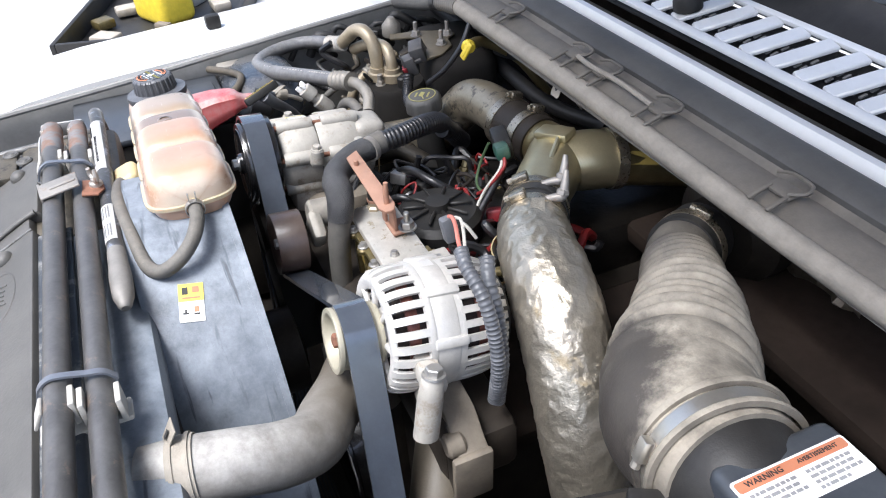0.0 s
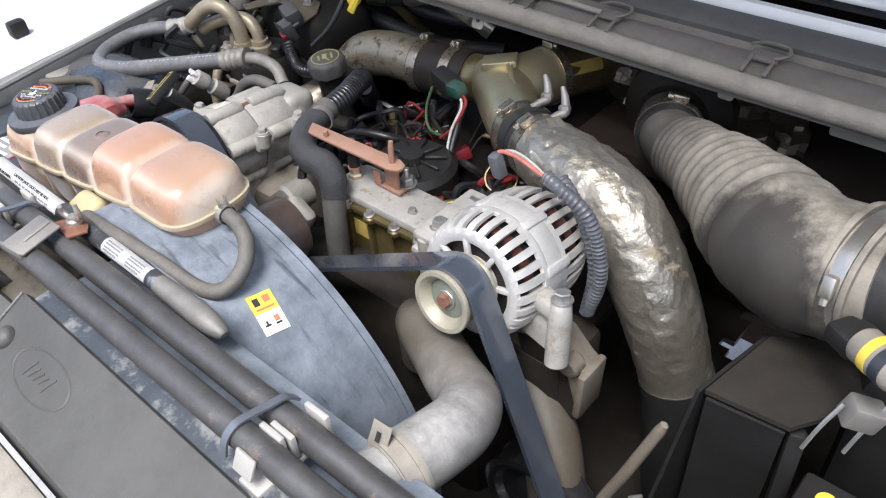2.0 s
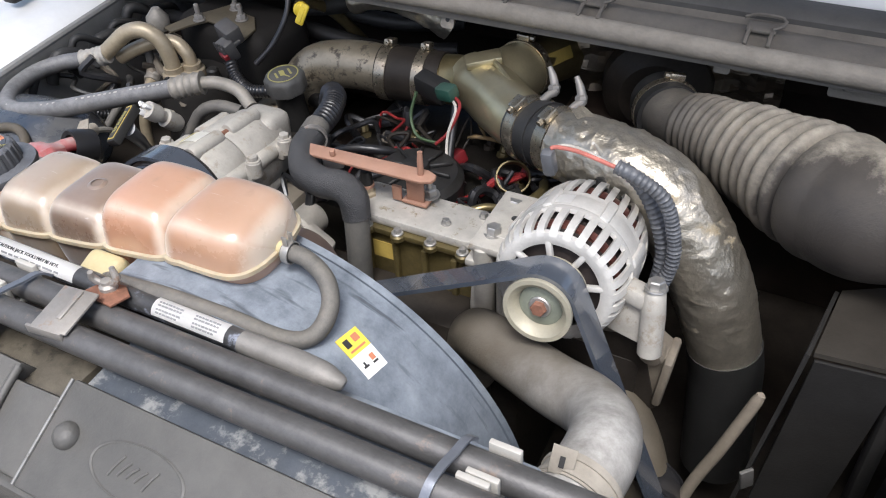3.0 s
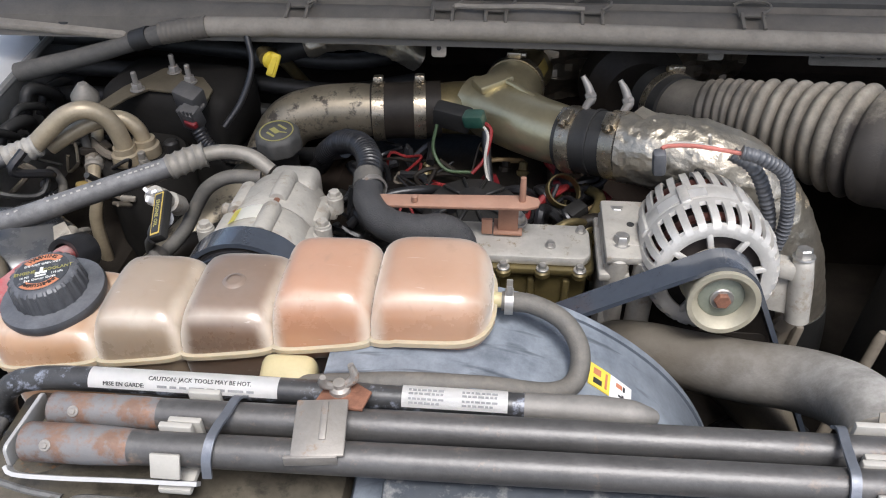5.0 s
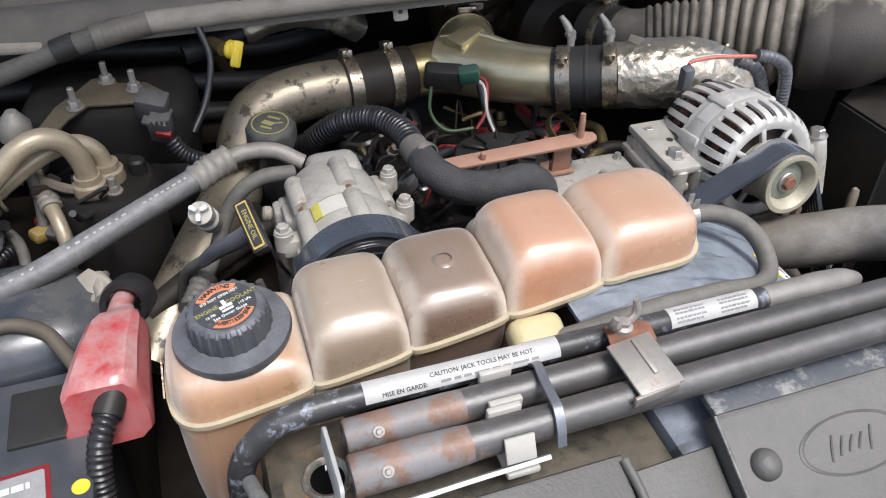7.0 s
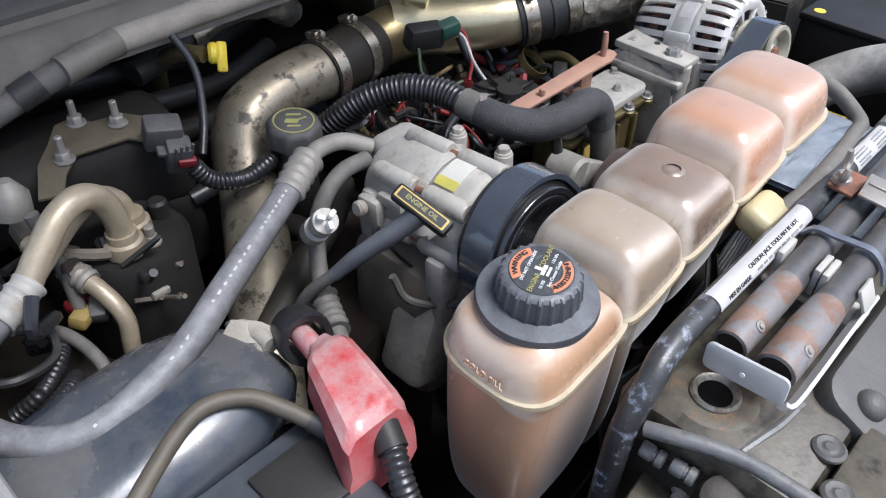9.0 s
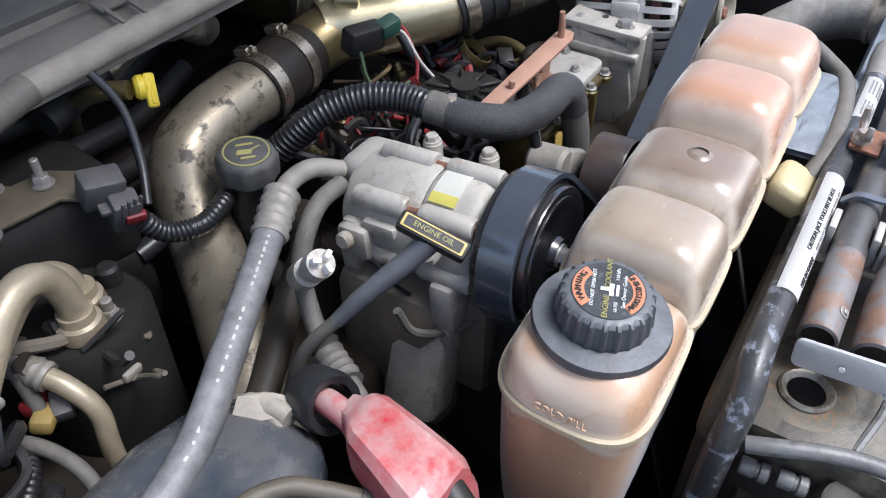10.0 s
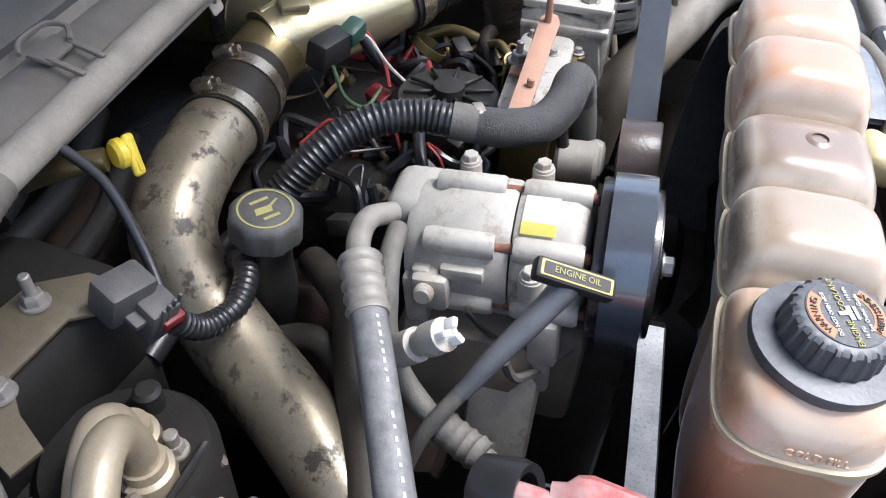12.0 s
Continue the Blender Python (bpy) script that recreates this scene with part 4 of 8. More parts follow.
es = part("end_stop", plate(round_rect(0.056, 0.021, 0.005), 0.003, on_face((-0.239, -0.117, 1.1475), (-1, 0, 0.1), (0, 1, -0.08)), 0.0008), M_ENDPLATE, hb, "pale bent end plate")
# White dot paints the light showing through the plate's hole.
part("plate_hole", disc(0.0018, 0.0006, (-0.2414, -0.117, 1.148), (-1, 0, 0.1), 0.0001, 16), M_INKWHITE, es)
part("base_rail", band([(-0.240, -0.145, 1.141), (-0.233, -0.149, 1.138), (-0.20, -0.1495, 1.138), (-0.15, -0.149, 1.140), (-0.10, -0.149, 1.142)], 0.008, 0.003, (0, -0.6, 0.8)), M_ENDPLATE, hb, "pale flat rail bent from the end plate")
cl = part("clamp_plate", box((0.036, 0.044, 0.003), on_face((-0.0185, -0.1195, 1.1735), (0, -0.12, 1), (1, 0.10, 0)), 0.0014), M_BRACKET, hb, "flat rusty clamp plate")
part("plate_rib", box((0.005, 0.030, 0.0026), on_face((-0.0165, -0.1150, 1.1760), (0, -0.12, 1), (1, 0.10, 0)), 0.0010), M_BRACKET, cl)
part("plate_lip", box((0.036, 0.003, 0.009), pose(-0.0210, -0.1415, 1.1675, 0, 0, 6), 0.001), M_BRACKET, cl)
part("strap", plate([(-0.020, -0.012), (0.016, -0.014), (0.020, 0.004), (0.008, 0.012), (-0.014, 0.010)], 0.003, on_face((-0.010, -0.083, 1.1665), (0, 0.1, 1), (1, 0, 0)), 0.001), M_RUST, hb, "rusty bent strap under the wing nut")
wn_ = part("wing_nut", lathe([(0, 0), (0.008, 0), (0.0075, 0.004), (0.005, 0.006), (0.0045, 0.009), (0, 0.010)], (-0.013, -0.080, 1.166), (0, 0, 1), 16), M_BRACKET, hb, "rusty wing nut")
part("wing", tube([(-0.009, -0.079, 1.171), (-0.002, -0.077, 1.178), (-0.004, -0.076, 1.190)], [0.0030, 0.0036, 0.0024], 8, 0.003), M_BRACKET, wn_)
part("wing", tube([(-0.017, -0.081, 1.171), (-0.024, -0.083, 1.176), (-0.023, -0.084, 1.184)], [0.0030, 0.0036, 0.0024], 8, 0.003), M_BRACKET, wn_)
for x in (-0.118, 0.352):
    lift = 0.018 * (x + 0.118)
    part("clip_base", box((0.024, 0.074, 0.006), (x, -0.115, 1.134 + lift), 0.002), M_CLIP, hb, "pale plastic tube clip")
    for k, (yy, zz) in enumerate(((-0.0840, 1.159), (-0.1125, 1.162), (-0.1190, 1.164))):
        part("clip_prong", box((0.024, 0.0050, 0.024), (x + 0.004 - 0.004 * k, yy, zz - 0.010 + lift), 0.0012), M_CLIP, hb)
    part("clip_tab", box((0.021, 0.003, 0.018), pose(x - 0.003, -0.1465, 1.1565 + lift, -28, 0, 0), 0.001), M_CLIP, hb, "pale sprung clip tab")
for x in (-0.089, 0.328):
    lift = 0.018 * (x + 0.089)
    part("cross_strap", band([(x + 0.004, -0.083, 1.156 + lift), (x + 0.003, -0.092, 1.1655 + lift), (x + 0.001, -0.106, 1.1675 + lift), (x - 0.001, -0.122, 1.1705 + lift), (x - 0.002, -0.134, 1.1710 + lift), (x - 0.003, -0.144, 1.163 + lift), (x - 0.003, -0.149, 1.150 + lift)], 0.0065, 0.0022, (1, 0.05, 0)), M_BLUESTEEL, hb, "blued steel strap over both tubes")

RR, LY, LZ = 0.0095, -0.0715, 1.1520
lw = thing("lug_wrench", (0, LY, 1.142), "black enamelled lug wrench with white warning labels", "lug wrench")
part("shaft", tube([(-0.297, -0.072, 0.92), (-0.297, -0.072, 1.06), (-0.294, -0.073, 1.105), (-0.280, -0.075, 1.136), (-0.250, LY, LZ - 0.003), (-0.15, LY, LZ), (0.0, LY, LZ), (0.122, LY, LZ - 0.001)], RR, 18, 0.012), M_ROD, lw)
part("pry_tip", tube([(0.120, LY, LZ - 0.001), (0.14, LY, LZ - 0.001), (0.172, LY, LZ - 0.002), (0.196, LY, LZ - 0.003), (0.212, LY, LZ - 0.005), (0.216, LY, LZ - 0.006)], [RR * 1.05, RR * 1.08, RR * 1.22, RR * 1.15, RR * 0.75, RR * 0.45], 18, 0.006), M_RODTIP, lw, "dull bare steel pry tip")


def wrap_label(x0, x1, parent, a0=10, a1=120):
    """A sticker bent round the shaft; angles from the front side upwards."""
    bm = bmesh.new()
    n = 12
    rows = []
    for i in range(n + 1):
        a = radians(a0 + (a1 - a0) * i / n)
        y, z = LY - (RR + 0.0005) * math.cos(a), LZ + (RR + 0.0005) * math.sin(a)
        rows.append([bm.verts.new((x0, y, z)), bm.verts.new((x1, y, z))])
    for a, b in zip(rows, rows[1:]):
        bm.faces.new((a[0], a[1], b[1], b[0]))
    bmesh.ops.solidify(bm, geom=list(bm.faces), thickness=0.0003)
    return part("sticker", bm, M_LABEL, parent, "white printed warning sticker")


wrap_label(-0.206, -0.061, lw)
wrap_label(0.031, 0.108, lw)


def on_shaft(x, ang):
    a = radians(ang)
    nrm = Vector((0, -math.cos(a), math.sin(a)))
    return on_face(Vector((x, LY, LZ)) + nrm * (RR + 0.0008), nrm, (1, 0, 0))


lettering("CAUTION: JACK TOOLS MAY BE HOT.", 0.0046, on_shaft(-0.120, 66), M_INKBLACK, lw)
lettering("MISE EN GARDE:", 0.0044, on_shaft(-0.178, 34), M_INKBLACK, lw)
bars([0.95], 0.080, 0.0035, on_shaft(-0.112, 34).translation, (0, -0.83, 0.56), (1, 0, 0), M_INKGREY, lw)
for x in (0.050, 0.089):
    bars([0.95, 0.9], 0.028, 0.006, on_shaft(x, 80).translation, (0, -0.2, 1), (1, 0, 0), M_INKGREY, lw)
    bars([0.95, 0.8], 0.028, 0.006, on_shaft(x, 42).translation, (0, -0.75, 0.67), (1, 0, 0), M_INKGREY, lw)


# ---------------------------------------------------------------- fan shroud
fs = thing("fan_shroud", (0.03, 0.0, 0.86), "dusty blue-black plastic fan shroud with a warning sticker", "fan shroud")
SC, SR = (0.03, 0.862), 0.2945


def shroud_shell(y0, y1, r0, r1, a0, a1, th=0.006):
    bm = bmesh.new()
    rows = []
    n = 48
    for i in range(n + 1):
        a = radians(a0 + (a1 - a0) * i / n)
        c, s = math.cos(a), math.sin(a)
        rows.append([bm.verts.new((SC[0] + r * c, y, SC[1] + r * s)) for r, y in ((r0, y0), (r0 * 0.6 + r1 * 0.4, y0 * 0.6 + y1 * 0.4), (r1, y1), (r1 - th, y1), (r0 - th, y0))])
    k = 5
    for a, b in zip(rows, rows[1:]):
        for j in range(k):
            bm.faces.new((a[j], a[(j + 1) % k], b[(j + 1) % k], b[j]))
    return bm


part("shell", shroud_shell(-0.062, 0.055, SR + 0.004, SR, -25, 102), M_SHROUD, fs)
part("rim", shroud_shell(0.048, 0.056, SR + 0.003, SR + 0.003, -12, 102, 0.010), M_SHROUD, fs)
# Shroud flange coloured dark iron to stand for shade under the tank.
part("flange", plate([(-0.30, -0.30), (-0.30, 0.0)] + [((SR - 0.004) * math.cos(radians(a)), (SR - 0.004) * math.sin(radians(a))) for a in range(160, 35, -6)] + [(0.30, 0.20), (0.40, 0.16), (0.42, 0.05), (0.42, -0.30)], 0.006, Matrix(((1, 0, 0, 0.03), (0, 0, -1, -0.062), (0, 1, 0, 0.862), (0, 0, 0, 1))), 0.002), M_DEEP, fs)
ST_A, ST_TURN = math.atan2(1.112 - SC[1], 0.1915 - SC[0]), radians(-11)


def on_shroud(u, v, lift):
    """A place on the curved shell: u along the round, v towards the engine."""
    c, s = math.cos(ST_TURN), math.sin(ST_TURN)
    du, dv = u * c - v * s, u * s + v * c
    y = -0.0127 + dv
    r = SR + 0.004 * (0.055 - y) / 0.117 + lift
    a = ST_A - du / SR
    return (SC[0] + r * math.cos(a), y, SC[1] + r * math.sin(a))


def bent_sticker(u0, u1, v0, v1, lift):
    bm = bmesh.new()
    rows = [[bm.verts.new(on_shroud(u0 + (u1 - u0) * i / 8, v, h)) for v, h in ((v0, lift), (v1, lift), (v1, lift - 0.001), (v0, lift - 0.001))] for i in range(9)]
    for a, b in zip(rows, rows[1:]):
        for j in range(4):
            bm.faces.new((a[j], a[(j + 1) % 4], b[(j + 1) % 4], b[j]))
    bm.faces.new(rows[0])
    bm.faces.new(rows[-1])
    return bm


st = part("sticker", bent_sticker(-0.001, 0.0212, -0.0128, 0.0128, 0.0012), M_LABEL, fs, "white half of the warning sticker")
part("sticker_half", bent_sticker(-0.0212, -0.001, -0.0128, 0.0128, 0.0012), M_LABELYEL, st, "yellow half of the warning sticker")
for u, v, w, h, mt in ((-0.014, 0.005, 0.007, 0.007, M_INKORANGE), (-0.013, -0.006, 0.008, 0.006, M_INKBLACK), (-0.005, 0.0, 0.002, 0.018, M_INKORANGE), (0.008, 0.005, 0.006, 0.005, M_INKORANGE), (0.013, 0.005, 0.002, 0.006, M_INKBLACK), (0.010, -0.006, 0.005, 0.002, M_INKBLACK), (0.012, -0.006, 0.002, 0.006, M_INKBLACK)):
    part("symbol", bent_sticker(u - w / 2, u + w / 2, v - h / 2, v + h / 2, 0.0016), mt, st)


# ---------------------------------------------------------------- coolant tank
LOBES = [(-0.336, -0.232, 1.150), (-0.232, -0.157, 1.174), (-0.157, -0.079, 1.180), (-0.079, 0.000, 1.204), (0.000, 0.094, 1.208)]


def seam_z(x):
    return 1.1625 + 0.165 * x - 0.25 * max(0, x - 0.02) ** 1 * 0.5 if x > 0.02 else 1.1615 + 0.17 * x


def tank_section(x):
    """Half width, top and bottom height, and pinch at a station along the tank."""
    for i, (a, b, top) in enumerate(LOBES):
        if x <= b or i == len(LOBES) - 1:
            break
    mid, half = (a + b) / 2, (b - a) / 2
    u = max(-1.0, min(1.0, (x - mid) / half))
    s = (1 - abs(u) ** 4.0) ** 0.36
    end = (i == 0 and u < 0) or (i == len(LOBES) - 1 and u > 0)
    wide, high = (0.0, 0.0) if end else (0.85, 0.30)
    return wide + (1 - wide) * s, high + (1 - high) * s, top


def lobe_run(x):
    for a, b, top in LOBES:
        if x <= b:
            break
    return max(-1.0, min(1.0, (2 * x - a - b) / (b - a)))


def half_width(x):
    """The tank is widest under its cap."""
    f = min(1.0, max(0.0, (x + 0.235) / 0.20))
    return 0.0500 - 0.0010 * f


def mid_line(x):
    f = min(1.0, max(0.0, (x + 0.235) / 0.20))
    return 0.0190 + 0.0008 * f


def superpoint(a, n=4.2):
    c, s = math.cos(a), math.sin(a)
    k = (abs(c) ** n + abs(s) ** n) ** (-1 / n)
    return c * k, s * k


def edge_closeness(u, cy, cz):
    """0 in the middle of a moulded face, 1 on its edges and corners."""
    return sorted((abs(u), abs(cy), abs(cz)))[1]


tk = thing("coolant_tank", (-0.12, 0.015, 0.95), "milky brown-stained plastic coolant tank with five lobes", "coolant tank")
bm = bmesh.new()
glow_layer = bm.verts.layers.float.new("edge_glow")
rows, SEG = [], 64
xs = []
for i, (a, b, top) in enumerate(LOBES):
    n = 26
    for k in range(n + (1 if i == len(LOBES) - 1 else 0)):
        u = -math.cos(math.pi * k / n)
        xs.append((a + b) / 2 + (b - a) / 2 * u)
for x in xs:
    s, sh, top = tank_section(x)
    sz = seam_z(x)
    w = half_width(x) * max(s, 0.02)
    hu = (top - sz) * max(sh, 0.02)
    deep = 0.19 if x < -0.215 else (0.030 if x > -0.05 else 0.075)
    hl = deep * max(s, 0.02)
    yc = mid_line(x)
    ring = []
    for j in range(SEG):
        cy, cz = superpoint(2 * math.pi * j / SEG, 4.2)
        yy = cy * w
        if cz >= 0:
            yy *= 1 - 0.10 * cz
            zz = sz + cz * hu
        else:
            yy *= 1 - (0.20 if deep < 0.05 else 0.12) * abs(cz)
            zz = sz + cz * hl
        vert = bm.verts.new((x, yc + yy, zz))
        # Weight of the painted pale edges; low below the seam.
        vert[glow_layer] = edge_closeness(lobe_run(x), cy, cz) if cz > -0.15 else 0.25
        ring.append(vert)
    rows.append(ring)
for a, b in zip(rows, rows[1:]):
    for j in range(SEG):
        bm.faces.new((a[j], a[(j + 1) % SEG], b[(j + 1) % SEG], b[j]))
bm.faces.new(rows[0])
bm.faces.new(rows[-1])
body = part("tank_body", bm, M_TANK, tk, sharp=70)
# moulded seam flange
bm = bmesh.new()
loop = []
fx = [x for x in xs]
for side in (-1, 1):
    seq = fx if side < 0 else fx[::-1]
    for x in seq:
        s, sh, top = tank_section(x)
        loop.append((x, mid_line(x) + side * (half_width(x) * max(s, 0.05)), seam_z(x)))
ring_in, ring_out = [], []
n = len(loop)
for i, p in enumerate(loop):
    a, b = Vector(loop[i - 1]), Vector(loop[(i + 1) % n])
    d = (b - a)
    nv = Vector((d.y, -d.x, 0))
    nv = nv.normalized() if nv.length > 1e-7 else Vector((-1, 0, 0))
    ring_in.append((Vector(p) - nv * 0.003, Vector(p) + nv * 0.0030))
secs = []
for a, b in ring_in:
    secs.append([bm.verts.new((a.x, a.y, a.z - 0.0028)), bm.verts.new((b.x, b.y, b.z - 0.0022)), bm.verts.new((b.x, b.y, b.z + 0.0022)), bm.verts.new((a.x, a.y, a.z + 0.0028))])
for i in range(n):
    a, b = secs[i], secs[(i + 1) % n]
    for j in range(4):
        bm.faces.new((a[j], a[(j + 1) % 4], b[(j + 1) % 4], b[j]))
part("seam", bm, M_TANKSEAM, tk, "pale moulded seam flange")
part("mounting_tab", box((0.044, 0.034, 0.026), pose(-0.063, -0.047, 1.138, 20, 0, 0), 0.009, 3), M_TANKTAB, tk, "yellowed plastic mounting tab")
part("dimple", lathe([(0.006, 0.0015), (0.009, 0.0005), (0.011, -0.001)], (-0.118, 0.016, 1.180), (0, 0, 1), 24), M_TANK, tk)
part("nipple", tube([(0.080, 0.022, 1.170), (0.100, 0.020, 1.170), (0.112, 0.019, 1.169)], 0.0065, 12, 0.004), M_TANKTAB, tk)
lettering("COLD FILL", 0.0075, on_face((-0.3385, 0.016, 1.118), (-1, 0, 0.12), (0, -1, 0)), M_TANK, tk, "embossed_lettering", thick=0.0006)

CX, CY, CZ = -0.282, 0.018, 1.150
CT = Vector((-0.06, -0.05, 1)).normalized()
cp = thing("tank_cap", (CX, CY, CZ), "black ribbed screw cap with printed coolant warnings", "screw cap")
part("skirt", lathe([(0.030, -0.012), (0.042, -0.005), (0.0440, 0.001), (0.0430, 0.005), (0.030, 0.007)], (CX, CY, CZ), CT, 48), M_CAP, cp, "wide dusty collar")
gr = bmesh.new()
prof = [(0.0, 0.0335), (0.006, 0.0335), (0.024, 0.0315), (0.0265, 0.029), (0.0275, 0.026)]
rings = []
NR = 22
cm = Matrix.Translation((CX, CY, CZ)) @ frame_to(CT)
for h, r in prof:
    ring = []
    for j in range(NR * 8):
        ph = (j % 8) / 8
        rr = r + (0.0016 if 0.15 < ph < 0.6 and h > 0 and h < 0.0268 else 0.0)
        an = 2 * math.pi * j / (NR * 8)
        ring.append(gr.verts.new(cm @ Vector((rr * math.cos(an), rr * math.sin(an), h + 0.003))))
    rings.append(ring)
for a, b in zip(rings, rings[1:]):
    for j in range(NR * 8):
        gr.faces.new((a[j], a[(j + 1) % (NR * 8)], b[(j + 1) % (NR * 8)], b[j]))
gr.faces.new(rings[-1])
gr.faces.new(rings[0][::-1])
grip = part("grip", gr, M_CAP, cp, "ribbed grip")
RT = (math.cos(radians(19)), math.sin(radians(19)), 0)
part("disc_label", disc(0.0255, 0.001, Vector((CX, CY, CZ)) + CT * 0.0303, CT, 0.0002, 40), M_DISC, cp, "black printed disc")
cap_top = Vector((CX, CY, CZ)) + CT * 0.0316
cr = Vector((0.90, -0.42, 0))


def arc_band(r0, r1, a0, a1, at, normal, right, th=0.0004):
    m = on_face(at, normal, right)
    pts = [(r1 * math.cos(radians(a0 + (a1 - a0) * i / 16)), r1 * math.sin(radians(a0 + (a1 - a0) * i / 16))) for i in range(17)]
    pts += [(r0 * math.cos(radians(a1 - (a1 - a0) * i / 16)), r0 * math.sin(radians(a1 - (a1 - a0) * i / 16))) for i in range(17)]
    return plate(pts, th, m, 0)


part("warning_arc", arc_band(0.0165, 0.0245, 42, 138, cap_top, CT, RT), M_INKORANGE, cp, "orange warning arc")
part("warning_arc", arc_band(0.0165, 0.0245, 222, 318, cap_top, CT, RT), M_INKORANGE, cp, "orange warning arc")


def ring_text(text, r, mid, span, size, outward, at, normal, right, mat, parent):
    m = on_face(at, normal, right)
    n = len(text)
    for i, ch in enumerate(text):
        if ch == " ":
            continue
        f = (i + 0.5) / n - 0.5
        a = radians(mid - f * span if outward else mid + f * span)
        turn = a - math.pi / 2 if outward else a + math.pi / 2
        lettering(ch, size, m @ Matrix.Translation((r * math.cos(a), r * math.sin(a), 0.0006)) @ Matrix.Rotation(turn, 4, "Z"), mat, parent, "letter")


ring_text("WARNING", 0.0205, 90, 74, 0.0062, True, cap_top, CT, RT, M_INKBLACK, cp)
ring_text("AVERTISSEMENT", 0.0205, 270, 92, 0.0056, False, cap_top, CT, RT, M_INKBLACK, cp)
tm = on_face(cap_top + CT * 0.0003, CT, RT)
for s, x, y, sz, mt in (("ENGINE", -0.0155, 0.001, 0.0056, M_INKYEL), ("COOLANT", 0.0150, 0.001, 0.0056, M_INKYEL), ("16 PSI", -0.0150, -0.0055, 0.0036, M_INKWHITE), ("110 kPa", 0.0150, -0.0055, 0.0036, M_INKWHITE),
                        ("DO NOT OPEN HOT", 0, 0.0105, 0.0036, M_INKWHITE), ("See Owner Guide", 0, -0.0105, 0.0040, M_INKWHITE)):
    lettering(s, sz, tm @ Matrix.Translation((x, y, 0)), mt, cp)
for x, y, w, h in ((0, 0.0015, 0.003, 0.008), (-0.003, -0.002, 0.005, 0.003), (0.003, -0.002, 0.005, 0.003), (0, -0.006, 0.010, 0.002)):
    part("symbol", box((w, h, 0.0004), tm @ Matrix.Translation((x, y, 0)), 0), M_INKWHITE, cp)

for ob in cp.children:
    if not ob.name.startswith("skirt"):
        ob.scale = (0.88, 0.88, 0.92)

oh = thing("overflow_hose", (0.1, 0.0, 1.11), "dusty grey overflow hose looping from the tank", "hose")
part("hose_run", tube([(0.100, 0.019, 1.170), (0.125, 0.018, 1.169), (0.150, 0.008, 1.162), (0.163, -0.010, 1.150), (0.160, -0.032, 1.138), (0.140, -0.046, 1.138), (0.09, -0.054, 1.150), (0.03, -0.060, 1.156), (-0.02, -0.060, 1.150), (-0.058, -0.054, 1.138)], 0.0080, 16, 0.006), M_HOSE, oh)
clp = part("spring_clip", ringband(0.0097, 0.007, 0.001, (0.106, 0.019, 1.170), (1, 0, 0), 24), M_STEEL, oh, "spring hose clip")
for dy in (-0.004, 0.004):
    part("clip_ear", box((0.005, 0.0015, 0.010), (0.106, 0.019 + dy, 1.185), 0.0005), M_STEEL, clp)

fn = thing("cooling_fan", (0.03, 0.03, 0.62), "black plastic cooling fan inside the shroud", "fan")
part("hub", lathe([(0, 0), (0.085, 0), (0.09, 0.01), (0.09, 0.05), (0.05, 0.07), (0, 0.07)], (SC[0], -0.064, SC[1]), (0, 1, 0), 40), M_DEEP, fn)
for k in range(9):
    a = 2 * math.pi * k / 9
    part("blade", box((0.18, 0.004, 0.11), Matrix.Translation((SC[0], -0.030, SC[1])) @ Matrix.Rotation(a, 4, "Y") @ Matrix.Translation((0.175, 0, 0)) @ Matrix.Rotation(radians(28), 4, "X"), 0.0015, 1), M_BLACK, fn)
# Added dark sheet, not a known part: blocks ground and light from below.
GAPS = [(-0.30, 0.24, -0.001, 0.039), (0.40, 0.49, 0.665, 0.78), (-0.09, -0.025, 0.105, 0.135)]
sh_v, sh_f, cell = [], [], 0.02
for iy in range(46):
    for ix in range(75):
        x0, y0 = -0.63 + ix * cell, -0.12 + iy * cell
        wob = 0.012 * noise.noise((x0 * 22, y0 * 22, 3.0)) if y0 > 0.5 else 0.0
        if any(a < x0 + 0.01 + wob < b and c < y0 + 0.01 + wob < d for a, b, c, d in GAPS):
            continue
        k = len(sh_v)
        sh_v += [(x0, y0, 0.6), (x0 + cell, y0, 0.6), (x0 + cell, y0 + cell, 0.6), (x0, y0 + cell, 0.6)]
        sh_f.append((k, k + 1, k + 2, k + 3))
bm = bmesh.new()
me_ = bpy.data.meshes.new("tmp")
me_.from_pydata(sh_v, [], sh_f)
bm.from_mesh(me_)
bpy.data.meshes.remove(me_)
bmesh.ops.remove_doubles(bm, verts=bm.verts, dist=0.0005)
bmesh.ops.solidify(bm, geom=list(bm.faces), thickness=0.012)
sheet("splash_shield", bm, M_DEEP, "added dark sheet below the engine hiding the ground, with open gaps", "shield")
# Added dark box that hides the bright ground at the left.
sheet("inner_liner_left", box((0.20, 0.70, 0.30), (-0.52, 0.42, 0.76), 0.03), M_DEEP, "added dark filler box over the left ground gap", "liner")
lk = thing("hood_latch", (-0.27, -0.14, 0.98), "grimy steel latch parts beside the radiator support", "latch")
part("latch_plate", box((0.05, 0.10, 0.012), pose(-0.29, -0.14, 1.045, 10, 12, 8), 0.003), M_SUPPORT, lk)
for k, (x, y) in enumerate(((-0.268, -0.105), (-0.285, -0.118), (-0.272, -0.150))):
    part("pin", tube([(x, y, 1.06), (x - 0.018, y - 0.020, 1.058)], 0.006 - 0.001 * k, 10, 0.005), M_BRACKET, lk)
